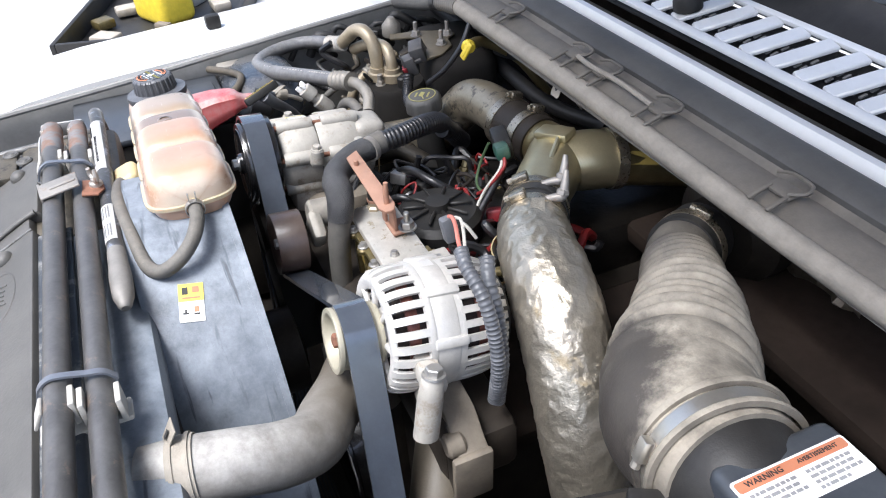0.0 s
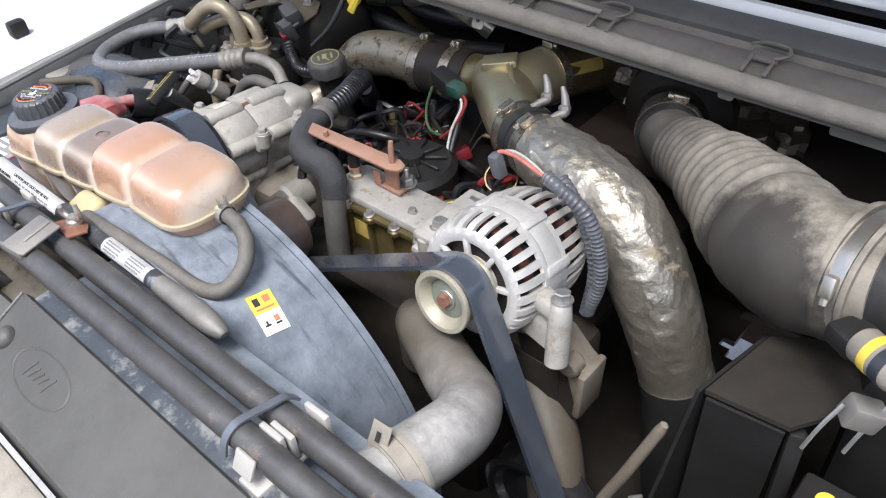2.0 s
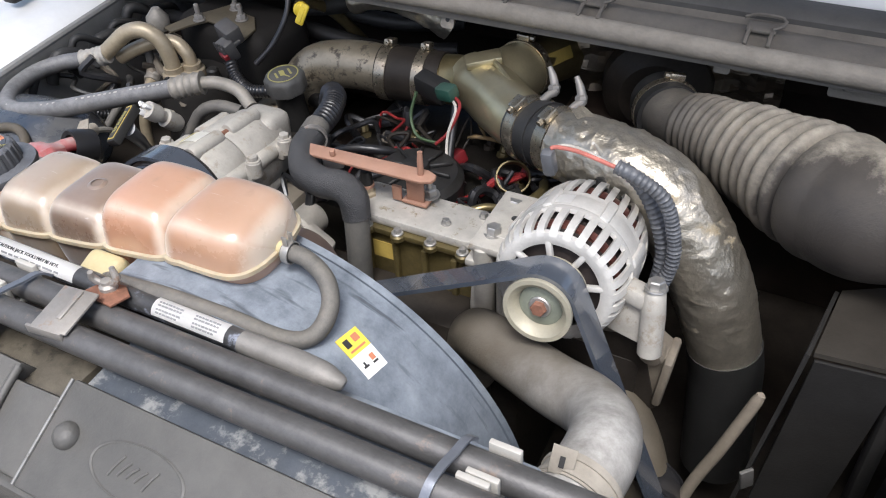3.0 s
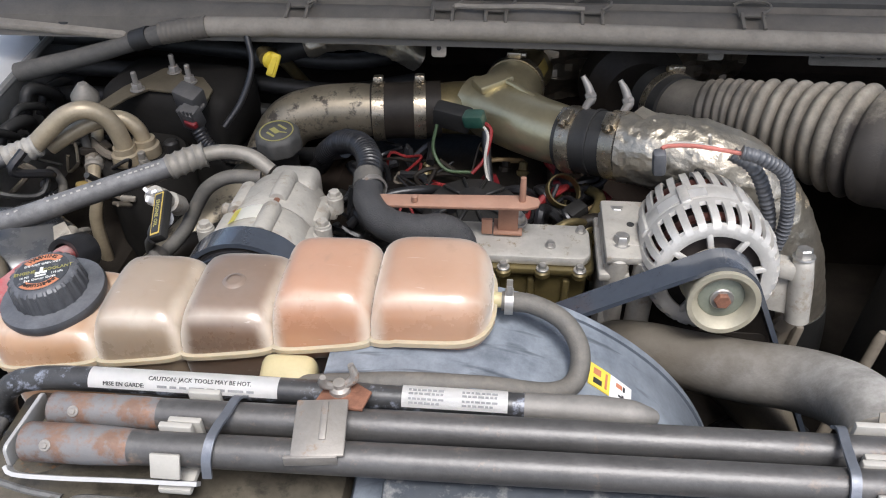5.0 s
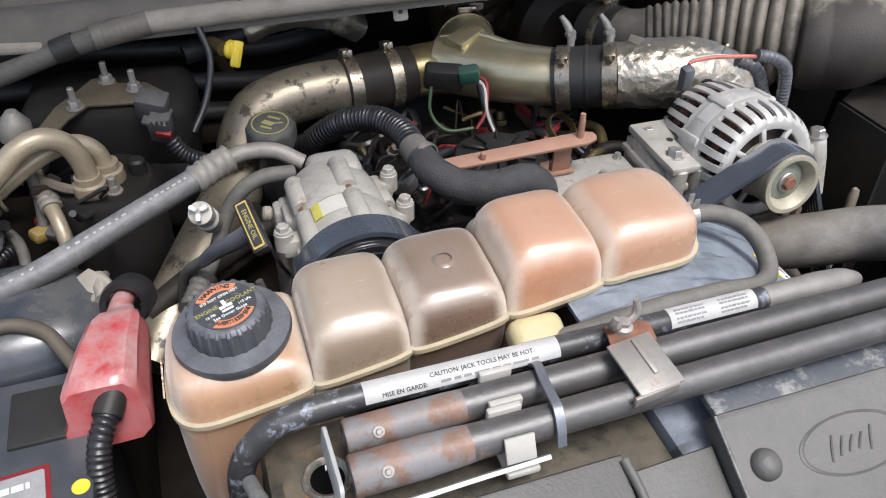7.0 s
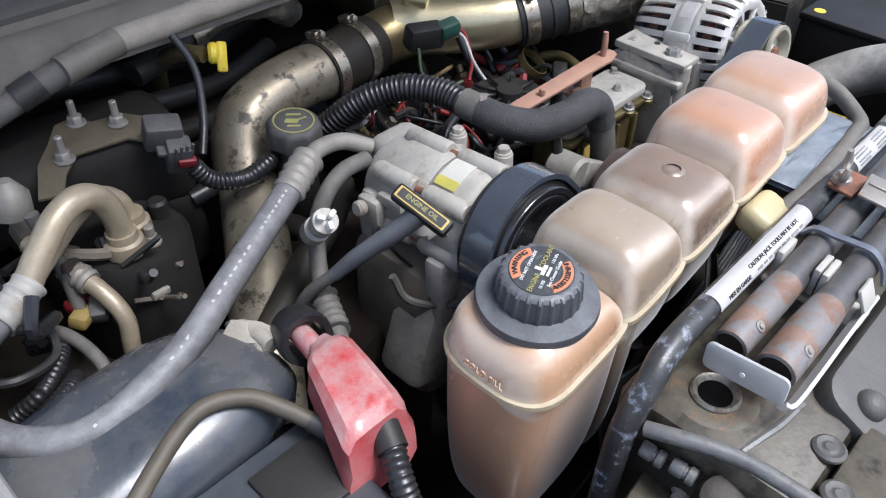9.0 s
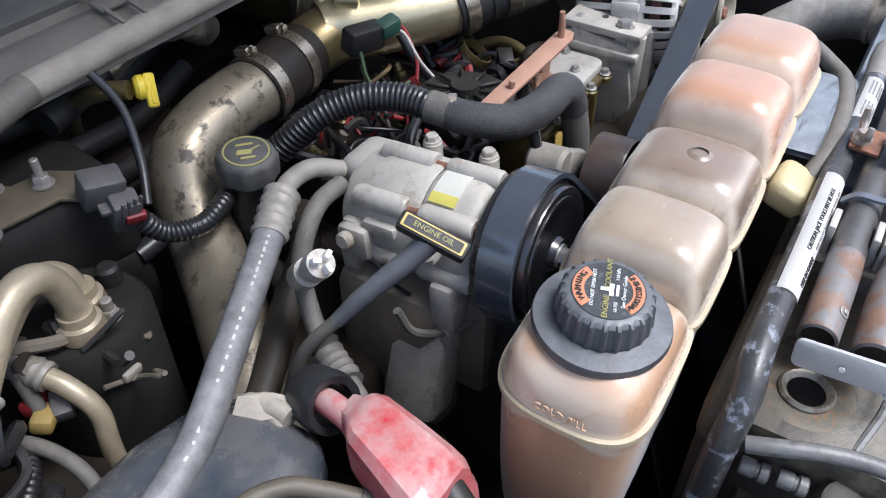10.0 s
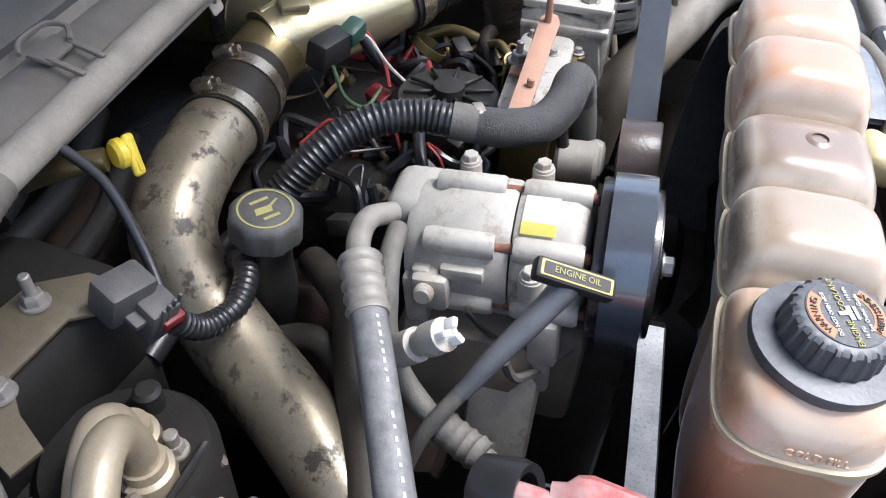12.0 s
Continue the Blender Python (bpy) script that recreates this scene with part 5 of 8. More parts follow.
part("drum", disc(0.020, 0.045, (-0.275, -0.185, 1.045), (0.8, -0.5, 0.1), 0.004), M_BLACK, lk)
# Added dark sheet standing for the shaded gap beside the support.
part("lower_wall", box((0.16, 0.02, 0.40), (-0.33, -0.125, 0.80), 0.004), M_DEEP, lk)
# ---------------------------------------------------------------- belt drive
ENG_Y = 0.125
ALT = (0.305, 1.100)
ALT_R, IDL, IDL_R, CMP, CMP_R = 0.031, (0.020, 1.034), 0.041, (-0.156, 1.067), 0.064
CRK, CRK_R = (0.10, 0.70), 0.09
WP, WP_R = (0.405, 0.82), 0.06


def tangent(c0, r0, c1, r1, s0, s1):
    """Points of the straight belt run between two pulleys; s: +1 when the belt passes with the pulley on its right."""
    d = Vector((c1[0] - c0[0], c1[1] - c0[1]))
    D = d.length
    R = s1 * r1 - s0 * r0
    base = math.atan2(d.y, d.x)
    a = base + math.acos(max(-1, min(1, -R / D))) if True else 0
    n = Vector((math.cos(a), math.sin(a)))
    # signed offset normal
    p0 = Vector(c0) + n * s0 * r0
    p1 = Vector(c1) + n * s1 * r1
    return p0, p1


def arc(c, r, p, q, cw):
    a0, a1 = math.atan2(p.y - c[1], p.x - c[0]), math.atan2(q.y - c[1], q.x - c[0])
    if cw:
        while a1 > a0:
            a1 -= 2 * math.pi
    else:
        while a1 < a0:
            a1 += 2 * math.pi
    n = max(2, int(abs(a1 - a0) / 0.12))
    return [Vector((c[0] + r * math.cos(a0 + (a1 - a0) * i / n), c[1] + r * math.sin(a0 + (a1 - a0) * i / n))) for i in range(n + 1)]


# clockwise seen from the front: up the left side, over the compressor, under the idler, over the alternator, down to the crank
wheels = [(CRK, CRK_R, 1), (CMP, CMP_R + 0.002, 1), (IDL, IDL_R + 0.002, -1), (ALT, ALT_R + 0.002, 1), (WP, WP_R, 1)]
runs = []
for i in range(len(wheels)):
    c0, r0, s0 = wheels[i]
    c1, r1, s1 = wheels[(i + 1) % len(wheels)]
    runs.append(tangent(c0, r0, c1, r1, s0, s1))
path = []
for i in range(len(wheels)):
    p, q = runs[i]
    path += [p.lerp(q, k / 8) for k in range(1, 8)]
    c, r, s = wheels[(i + 1) % len(wheels)]
    path += arc(c, r, q, runs[(i + 1) % len(wheels)][0], s > 0)
bw, bt = 0.0315, 0.0024
bm = bmesh.new()
secs = []
n = len(path)
for i, p in enumerate(path):
    d = path[(i + 1) % n] - path[i - 1]
    nv = Vector((-d.y, d.x)).normalized()
    y0, y1 = ENG_Y - bw / 2, ENG_Y + bw / 2
    a, b = p + nv * bt, p - nv * bt
    secs.append([bm.verts.new((a.x, y0, a.y)), bm.verts.new((a.x, y1, a.y)), bm.verts.new((b.x, y1, b.y)), bm.verts.new((b.x, y0, b.y))])
for i in range(n):
    a, b = secs[i], secs[(i + 1) % n]
    for j in range(4):
        bm.faces.new((a[j], a[(j + 1) % 4], b[(j + 1) % 4], b[j]))
belt = thing("drive_belt", (0, ENG_Y, 0), "wide flat black serpentine drive belt round the pulleys", "drive belt")
part("belt_back", bm, M_BELT, belt, sharp=60)
for k in range(6):
    rib_y = ENG_Y - bw / 2 + bw * (k + 0.5) / 6
    bm = bmesh.new()
    secs = []
    for i, p in enumerate(path):
        d = path[(i + 1) % n] - path[i - 1]
        nv = Vector((-d.y, d.x)).normalized()
        a, b = p - nv * bt * 0.98, p - nv * (bt + 0.0010)
        secs.append([bm.verts.new((a.x, rib_y - 0.0018, a.y)), bm.verts.new((a.x, rib_y + 0.0018, a.y)), bm.verts.new((b.x, rib_y, b.y))])
    for i in range(n):
        a, b = secs[i], secs[(i + 1) % n]
        for j in range(3):
            bm.faces.new((a[j], a[(j + 1) % 3], b[(j + 1) % 3], b[j]))
    part("belt_rib", bm, M_RUBBER, belt)


def pulley_profile(r, w, hub, dish):
    return [(0, dish), (hub, dish), (hub + 0.002, dish * 0.9), (r * 0.72, dish), (r * 0.80, 0.002), (r * 0.93, 0.0), (r, 0.002), (r, 0.006), (r * 0.97, 0.008), (r * 0.97, w), (r, w), (r, w + 0.002), (0, w + 0.002)]


ip = thing("idler_pulley", (IDL[0], ENG_Y, IDL[1] - IDL_R), "glossy dark brown idler pulley beside the compressor", "pulley")
part("wheel", lathe([(0, 0.008), (0.010, 0.008), (0.012, 0.006), (IDL_R * 0.6, 0.010), (IDL_R * 0.8, 0.002), (IDL_R - 0.001, 0.0), (IDL_R, 0.002), (IDL_R, 0.038), (0, 0.040)], (IDL[0], ENG_Y - 0.020, IDL[1]), (0, 1, 0), 48), M_IDLER, ip)
part("bolt", hexbolt((IDL[0], ENG_Y - 0.012, IDL[1]), (0, -1, 0), 0.007, 0.006), M_STEEL, ip)
part("arm", box((0.045, 0.020, 0.034), pose(0.012, 0.165, 1.040, 0, 30, 0), 0.008), M_DULLALU, ip, "cast aluminium tensioner arm")
part("arm_pivot", disc(0.020, 0.04, (-0.010, 0.160, 1.050), (0, 1, 0), 0.004), M_DULLALU, ip)

# ---------------------------------------------------------------- alternator
AX, AZ = ALT
al = thing("alternator", (AX, 0.22, AZ), "cast aluminium alternator with slotted ends and copper windings", "alternator")
YAX = Vector((0, 1, 0))


def A(y):
    return Vector((AX, y, AZ))


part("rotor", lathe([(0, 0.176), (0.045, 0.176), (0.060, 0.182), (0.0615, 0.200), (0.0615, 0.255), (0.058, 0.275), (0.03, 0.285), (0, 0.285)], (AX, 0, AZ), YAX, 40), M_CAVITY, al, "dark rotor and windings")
for yy in (0.188, 0.262):
    part("winding_ring", lathe([(0.0560, yy - 0.006), (0.0635, yy - 0.006), (0.0650, yy), (0.0635, yy + 0.006), (0.0560, yy + 0.006)], (AX, 0, AZ), YAX, 60, closed=True), M_COIL, al, "red copper windings")
part("stator_band", lathe([(0.066, 0.207), (0.0725, 0.207), (0.0735, 0.209), (0.0735, 0.230), (0.0725, 0.232), (0.066, 0.232)], (AX, 0, AZ), YAX, 64, closed=True), M_ALU, al, "smooth pale centre band")
part("front_ring", lathe([(0.050, 0.1655), (0.058, 0.1625), (0.0640, 0.1640), (0.0655, 0.168), (0.062, 0.170), (0.050, 0.170)], (AX, 0, AZ), YAX, 64, closed=True), M_ALU, al)
part("front_hub", lathe([(0.012, 0.152), (0.022, 0.152), (0.028, 0.160), (0.030, 0.166), (0.030, 0.174), (0.012, 0.174)], (AX, 0, AZ), YAX, 40, closed=True), M_ALU, al)
part("front_lip", lathe([(0.069, 0.199), (0.0735, 0.200), (0.0742, 0.2045), (0.0735, 0.207), (0.069, 0.207)], (AX, 0, AZ), YAX, 64, closed=True), M_ALU, al)


def alt_rib(k, n, y0, y1, r0, r1, w):
    """A bar of the slotted end, bent over the shoulder."""
    a = 2 * math.pi * (k + 0.5) / n
    c, s = math.cos(a), math.sin(a)
    rad, tan = Vector((c, 0, s)), Vector((-s, 0, c))
    pts = []
    for f in range(7):
        t = f / 6 * math.pi / 2
        pts.append(((r0 + (r1 - r0) * math.sin(t) ** 0.8), y1 + (y0 - y1) * math.cos(t) ** 0.8))
    bm = bmesh.new()
    secs = []
    for r, y in pts:
        ww = w * (0.75 + 0.25 * r / r1)
        o = A(y) + rad * r
        dirn = (rad * 0.7 + Vector((0, -1 if y0 < y1 else 1, 0)) * 0.7) * 0.005
        secs.append([bm.verts.new(o - tan * ww / 2), bm.verts.new(o + tan * ww / 2), bm.verts.new(o + tan * ww / 2 - dirn), bm.verts.new(o - tan * ww / 2 - dirn)])
    for p, q in zip(secs, secs[1:]):
        for j in range(4):
            bm.faces.new((p[j], p[(j + 1) % 4], q[(j + 1) % 4], q[j]))
    bm.faces.new(secs[0])
    bm.faces.new(secs[-1])
    return bm


for k in range(28):
    part("cooling_rib", alt_rib(k, 28, 0.163, 0.203, 0.060, 0.0735, 0.0086), M_ALU, al)
for k in range(28):
    part("cooling_rib", alt_rib(k, 28, 0.293, 0.236, 0.050, 0.0725, 0.0080), M_ALU, al)
for k in range(8):
    a = 2 * math.pi * (k + 0.3) / 8
    m = Matrix.Translation(A(0.167)) @ Matrix.Rotation(-a, 4, "Y") @ Matrix.Translation((0.040, 0, 0))
    part("spoke", box((0.032, 0.006, 0.007), m, 0.002), M_ALU, al)
part("rear_shell", lathe([(0.066, 0.232), (0.0725, 0.232), (0.0725, 0.239), (0.068, 0.241)], (AX, 0, AZ), YAX, 48), M_ALU, al)
part("rear_cover", lathe([(0, 0.296), (0.052, 0.296), (0.054, 0.293), (0.054, 0.284), (0.05, 0.28)], (AX, 0, AZ), YAX, 48), M_BLACK, al, "black rear cover")
part("shaft_front", disc(0.012, 0.06, A(0.108), YAX, 0.001), M_STEEL, al)
pw = part("pulley", lathe([(0.0, 0.0105), (0.018, 0.0105), (0.020, 0.012), (0.0235, 0.012), (0.0265, 0.004), (0.0315, 0.0), (0.0365, 0.0), (0.0372, 0.0015), (0.0365, 0.005), (0.0340, 0.007), (0.0340, 0.042), (0.0365, 0.044), (0.0365, 0.047), (0.0, 0.047)], A(0.1010), YAX, 48), M_TANPULLEY, al, "tan zinc-plated pulley")
part("pulley_dish", lathe([(0.0105, 0.0102), (0.0205, 0.0102), (0.0235, 0.0115)], A(0.1008), YAX, 40), M_PULLEYDISH, pw, "greenish inner dish")
part("shaft_nut", hexbolt(A(0.1115), (0, -1, 0), 0.0085, 0.007), M_RUST, pw, "rusty shaft nut")
# mounting ears
for x, y0, y1, z in ((0.212, 0.204, 0.222, 1.103), (0.212, 0.264, 0.282, 1.105)):
    part("mounting_ear", merge(disc(0.013, y1 - y0, (x, y0, z - 0.006), YAX, 0.002), box((0.045, y1 - y0, 0.020), pose((x + AX - 0.045) / 2, (y0 + y1) / 2, z - 0.004, 0, 0, 0), 0.004)), M_ALU, al)
    part("bolt", hexbolt((x, (y0 + y1) / 2, z + 0.004), (0, 0, 1), 0.009, 0.010), M_STEEL, al)
rb = part("side_lug", merge(lathe([(0, 0), (0.013, 0), (0.013, 0.05), (0.011, 0.074), (0.008, 0.078), (0, 0.078)], (0.412, 0.186, 1.036), (-0.10, 0.06, 1), 20), box((0.050, 0.024, 0.020), pose(0.384, 0.195, 1.099, 0, 15, 0), 0.005)), M_COMP, al, "cast side mounting lug")
part("bolt", hexbolt((0.4045, 0.191, 1.114), (-0.10, 0.06, 1), 0.009, 0.009), M_STEEL, rb)
part("lug_web", plate([(-0.026, -0.030), (0.020, -0.036), (0.024, 0.030), (-0.030, 0.020)], 0.010, on_face((0.384, 0.192, 1.076), (-0.1, -1, 0.1), (1, 0, 0)), 0.003), M_COMP, rb)
for an in (20, 65, 115, 160):
    a = radians(an)
    part("bolt_boss", box((0.012, 0.036, 0.007), Matrix.Translation(A(0.222)) @ Matrix.Rotation(-a, 4, "Y") @ Matrix.Translation((0.0735, 0, 0)) @ Matrix.Rotation(radians(90), 4, "Y"), 0.003), M_ALU, al)
lb = bmesh.new()
rows = []
for i in range(9):
    a = radians(96 + 44 * i / 8)
    rows.append([lb.verts.new((AX + 0.0740 * math.cos(a), y, AZ + 0.0740 * math.sin(a))) for y in (0.211, 0.228)])
for a, b in zip(rows, rows[1:]):
    lb.faces.new((a[0], a[1], b[1], b[0]))
bmesh.ops.solidify(lb, geom=list(lb.faces), thickness=0.0004)
part("sticker", lb, M_LABEL, al, "white sticker on the centre band")
part("terminal", lathe([(0, 0), (0.008, 0), (0.007, 0.010), (0.004, 0.012), (0, 0.012)], (0.305, 0.285, 1.155), (0.1, 0.2, 1), 14), M_BLACK, al, "black terminal post")

ab = thing("alternator_bracket", (0.21, 0.22, 0.93), "grey cast aluminium alternator bracket", "bracket")
part("side_plate", plate([(-0.050, -0.15), (0.050, -0.15), (0.046, 0.0), (0.050, 0.090), (0.030, 0.100), (-0.038, 0.088), (-0.050, 0.02)], 0.012, Matrix(((0, 0, -1, 0.203), (1, 0, 0, 0.222), (0, 1, 0, 0.988), (0, 0, 0, 1))), 0.003), M_COMP, ab)
part("shelf", box((0.032, 0.10, 0.010), (0.214, 0.222, 1.066), 0.003), M_COMP, ab)
part("top_plate", box((0.052, 0.100, 0.010), (0.229, 0.222, 1.0895), 0.003), M_COMP, ab)
part("front_post", disc(0.013, 0.115, (0.246, 0.180, 0.975), (0, 0, 1), 0.003), M_COMP, ab)
# Hole's shade as a black disc on the solid plate.
part("plate_hole", disc(0.004, 0.0006, (0.232, 0.228, 1.0946), (0, 0, 1), 0.0001, 14), M_INKBLACK, ab)
part("post", disc(0.012, 0.115, (0.217, 0.182, 0.975), (0, 0, 1), 0.002), M_COMP, ab)
part("foot", box((0.19, 0.09, 0.07), (0.30, 0.225, 0.955), 0.014), M_DEEP, ab)
part("front_web", box((0.06, 0.02, 0.11), pose(0.375, 0.195, 0.965, 0, -15, 0), 0.006), M_DEEP, ab)
part("casting", plate([(0.300, 1.040), (0.385, 1.030), (0.408, 1.006), (0.420, 0.998), (0.416, 0.935), (0.385, 0.915), (0.330, 0.930)], 0.034, Matrix(((1, 0, 0, 0), (0, 0, -1, 0.188), (0, 1, 0, 0), (0, 0, 0, 1))), 0.004), M_CASTTAN, ab, "tan dusty cast housing")
part("casting_lip", box((0.010, 0.044, 0.070), pose(0.418, 0.202, 0.967, 0, 4, 0), 0.004), M_CASTTAN, ab)
part("casting_boss", disc(0.013, 0.020, (0.402, 0.180, 1.004), (0, 1, 0), 0.003), M_CASTTAN, ab)

aw = thing("alternator_wiring", (0.33, 0.27, 1.12), "faded red wire and grey convoluted loom behind the alternator", "wiring")
part("plug", box((0.014, 0.014, 0.030), pose(0.256, 0.275, 1.148, 8, -8, 0), 0.004), M_LOOMGREY, aw, "grey plug")
part("red_wire", tube([(0.256, 0.276, 1.164), (0.262, 0.278, 1.166), (0.285, 0.272, 1.171), (0.315, 0.262, 1.173), (0.338, 0.256, 1.172)], 0.0022, 8, 0.006), M_WIREPINK, aw, "faded red wire")
part("pale_wire", tube([(0.258, 0.279, 1.163), (0.268, 0.284, 1.166), (0.295, 0.276, 1.170), (0.335, 0.260, 1.169)], 0.0018, 8, 0.006), M_WIREWHITE, aw, "pale wire")
part("loom", corrugated([(0.330, 0.258, 1.174), (0.350, 0.254, 1.170), (0.378, 0.258, 1.150), (0.392, 0.262, 1.110), (0.396, 0.262, 1.07), (0.385, 0.262, 1.02)], 0.0068, 0.005, 0.0008, 14), M_LOOMGREY, aw, "grey convoluted loom")
part("loom", corrugated([(0.330, 0.285, 1.155), (0.352, 0.276, 1.145), (0.370, 0.275, 1.115), (0.384, 0.272, 1.07), (0.380, 0.268, 1.01)], 0.0072, 0.006, 0.0008, 14), M_LOOMGREY, aw, "black rubber loom")
part("thin_wire", tube([(0.306, 0.285, 1.165), (0.302, 0.278, 1.178), (0.300, 0.274, 1.183)], 0.0018, 6, 0.004), M_WIREWHITE, aw)

# ---------------------------------------------------------------- air-conditioning compressor
KX, KZ = CMP
cm_ = thing("compressor", (KX, 0.22, KZ - 0.07), "dusty cast aluminium air-conditioning compressor with black pulley", "compressor")
KY = Vector((0, 1, 0))
part("front_case", lathe([(0, 0.152), (0.040, 0.152), (0.050, 0.158), (0.0535, 0.166), (0.0535, 0.206), (0.052, 0.209), (0, 0.209)], (KX, 0, KZ), KY, 48), M_COMP, cm_)
part("rear_case", lathe([(0, 0.2105), (0.052, 0.2105), (0.0535, 0.214), (0.0535, 0.262), (0.050, 0.270), (0.050, 0.284), (0.046, 0.292), (0, 0.294)], (KX, 0, KZ), KY, 48), M_COMP, cm_)
part("rear_head", box((0.060, 0.05, 0.060), (KX + 0.008, 0.290, KZ + 0.018), 0.014, 3), M_COMP, cm_)
for k, an in enumerate((20, 80, 140, 200, 260, 320)):
    a = radians(an)
    o = Vector((KX + 0.051 * math.cos(a), 0, KZ + 0.051 * math.sin(a)))
    part("bolt_boss", lathe([(0, 0), (0.009, 0), (0.0105, 0.003), (0.0105, 0.048), (0.009, 0.052), (0, 0.052)], o + Vector((0, 0.155, 0)), KY, 16), M_COMP, cm_)
    part("bolt_boss", lathe([(0, 0), (0.009, 0), (0.0105, 0.003), (0.0105, 0.050), (0.009, 0.054), (0, 0.054)], o + Vector((0, 0.221, 0)), KY, 16), M_COMP, cm_)
    part("through_bolt", disc(0.0042, 0.12, o + Vector((0, 0.150, 0)), KY, 0.001, 10), M_RUST, cm_)
for x, y, z in ((KX + 0.062, 0.200, 1.096), (KX + 0.062, 0.262, 1.096), (KX - 0.064, 0.190, 1.094)):
    part("mounting_lug", merge(disc(0.0095, 0.022, (x, y, z - 0.016), (0, 0, 1), 0.002, 20), box((0.03, 0.020, 0.020), (x - math.copysign(0.012, x - KX), y, z - 0.012), 0.004)), M_COMP, cm_)
    part("bolt", hexbolt((x, y, z + 0.005), (0, 0, 1), 0.0065, 0.006), M_COMP, cm_)
part("lower_case", box((0.08, 0.12, 0.07), (KX + 0.005, 0.225, KZ - 0.050), 0.014), M_COMP, cm_)
part("side_lug", merge(box((0.022, 0.030, 0.034), (KX - 0.054, 0.268, KZ - 0.004), 0.006), box((0.016, 0.020, 0.05), (KX - 0.050, 0.282, KZ - 0.020), 0.005), disc(0.008, 0.010, (KX - 0.066, 0.270, KZ + 0.004), (-1, 0, 0.2), 0.002, 14)), M_COMP, cm_)
part("front_lug", merge(box((0.030, 0.026, 0.050), (KX - 0.050, 0.180, KZ - 0.045), 0.007), box((0.020, 0.018, 0.060), (KX - 0.052, 0.182, KZ - 0.075), 0.005)), M_COMP, cm_)
for size, at, bev in (((0.010, 0.034, 0.012), (KX - 0.052, 0.244, KZ + 0.014), 0.003), ((0.012, 0.016, 0.018), (KX - 0.051, 0.276, KZ + 0.006), 0.004), ((0.008, 0.036, 0.008), (KX - 0.051, 0.186, KZ + 0.012), 0.003)):
    part("case_rib", box(size, at, bev), M_COMP, cm_)
pl = part("clutch_pulley", lathe([(0.052, 0.0), (0.0575, 0.0), (0.0585, 0.0015), (0.0585, 0.008), (0.0625, 0.0085), (0.0640, 0.010), (0.0640, 0.044), (0.0625, 0.046), (0.030, 0.046), (0.030, 0.010), (0.052, 0.008)], (KX, 0.1030, KZ), KY, 72, closed=True), M_PULLEY, cm_, "glossy black clutch pulley")
part("clutch_plate", lathe([(0, -0.003), (0.014, -0.003), (0.016, 0.002), (0.042, 0.003), (0.045, 0.001), (0.0505, 0.001), (0.0512, 0.003), (0.0512, 0.008), (0, 0.009)], (KX, 0.1010, KZ), KY, 56), M_PULLEY, pl, "black clutch plate")
part("hub_bolt", hexbolt((KX, 0.098, KZ), (0, -1, 0), 0.008, 0.008), M_STEEL, pl)
lb = bmesh.new()
rows = []
for i in range(9):
    a = radians(91 + 27 * i / 8)
    rows.append([lb.verts.new((KX + 0.0552 * math.cos(a), 0.178, KZ + 0.0552 * math.sin(a))), lb.verts.new((KX + 0.0552 * math.cos(a), 0.204, KZ + 0.0552 * math.sin(a)))])
for a, b in zip(rows, rows[1:]):
    lb.faces.new((a[0], a[1], b[1], b[0]))
bmesh.ops.solidify(lb, geom=list(lb.faces), thickness=0.0004)
part("sticker", lb, M_LABELPALE, cm_, "white and yellow paper sticker")
lb = bmesh.new()
rows = []
for i in range(9):
    a = radians(117 + 10 * i / 8)
    rows.append([lb.verts.new((KX + 0.0558 * math.cos(a), 0.178, KZ + 0.0558 * math.sin(a))), lb.verts.new((KX + 0.0558 * math.cos(a), 0.204, KZ + 0.0558 * math.sin(a)))])
for a, b in zip(rows, rows[1:]):
    lb.faces.new((a[0], a[1], b[1], b[0]))
bmesh.ops.solidify(lb, geom=list(lb.faces), thickness=0.0003)
part("sticker_half", lb, M_LEMON, cm_, "yellow part of the sticker")

# ---------------------------------------------------------------- engine below
eb = thing("engine_block", (0.03, 0.42, 0.5), "grimy dark diesel engine with finned covers", "engine")
part("block", box((0.46, 0.62, 0.42), (0.03, 0.50, 0.72), 0.03), M_DEEP, eb)
part("valley", box((0.26, 0.44, 0.10), (0.03, 0.48, 0.955), 0.02), M_OILY, eb, "oily black valley")
for s in (-1, 1):
    part("valve_cover", box((0.15, 0.52, 0.10), pose(0.03 + s * 0.22, 0.50, 0.875, 0, s * 28, 0), 0.02), M_FIRE, eb, "grimy black valve cover")
part("front_cover", box((0.34, 0.08, 0.36), (0.05, 0.19, 0.80), 0.03), M_DEEP, eb)
part("crank_pulley", lathe(pulley_profile(0.09, 0.035, 0.03, 0.01), (CRK[0], 0.12, CRK[1]), (0, 1, 0), 48), M_PULLEY, eb)
part("pump_pulley", lathe(pulley_profile(0.07, 0.035, 0.02, 0.01), (WP[0], 0.12, WP[1]), (0, 1, 0), 40), M_PULLEY, eb)
part("compressor_mount", box((0.15, 0.12, 0.18), (-0.150, 0.235, 0.925), 0.02), M_CASTTAN, eb, "dusty cast compressor mount")
part("mount_web", box((0.05, 0.06, 0.14), pose(-0.205, 0.20, 0.94, 0, 18, 0), 0.012), M_COMP, eb)
part("fan_hub", lathe([(0, 0), (0.05, 0), (0.06, 0.01), (0.06, 0.05), (0, 0.06)], (0.05, 0.05, 0.88), (0, 1, 0), 32), M_DEEP, eb)
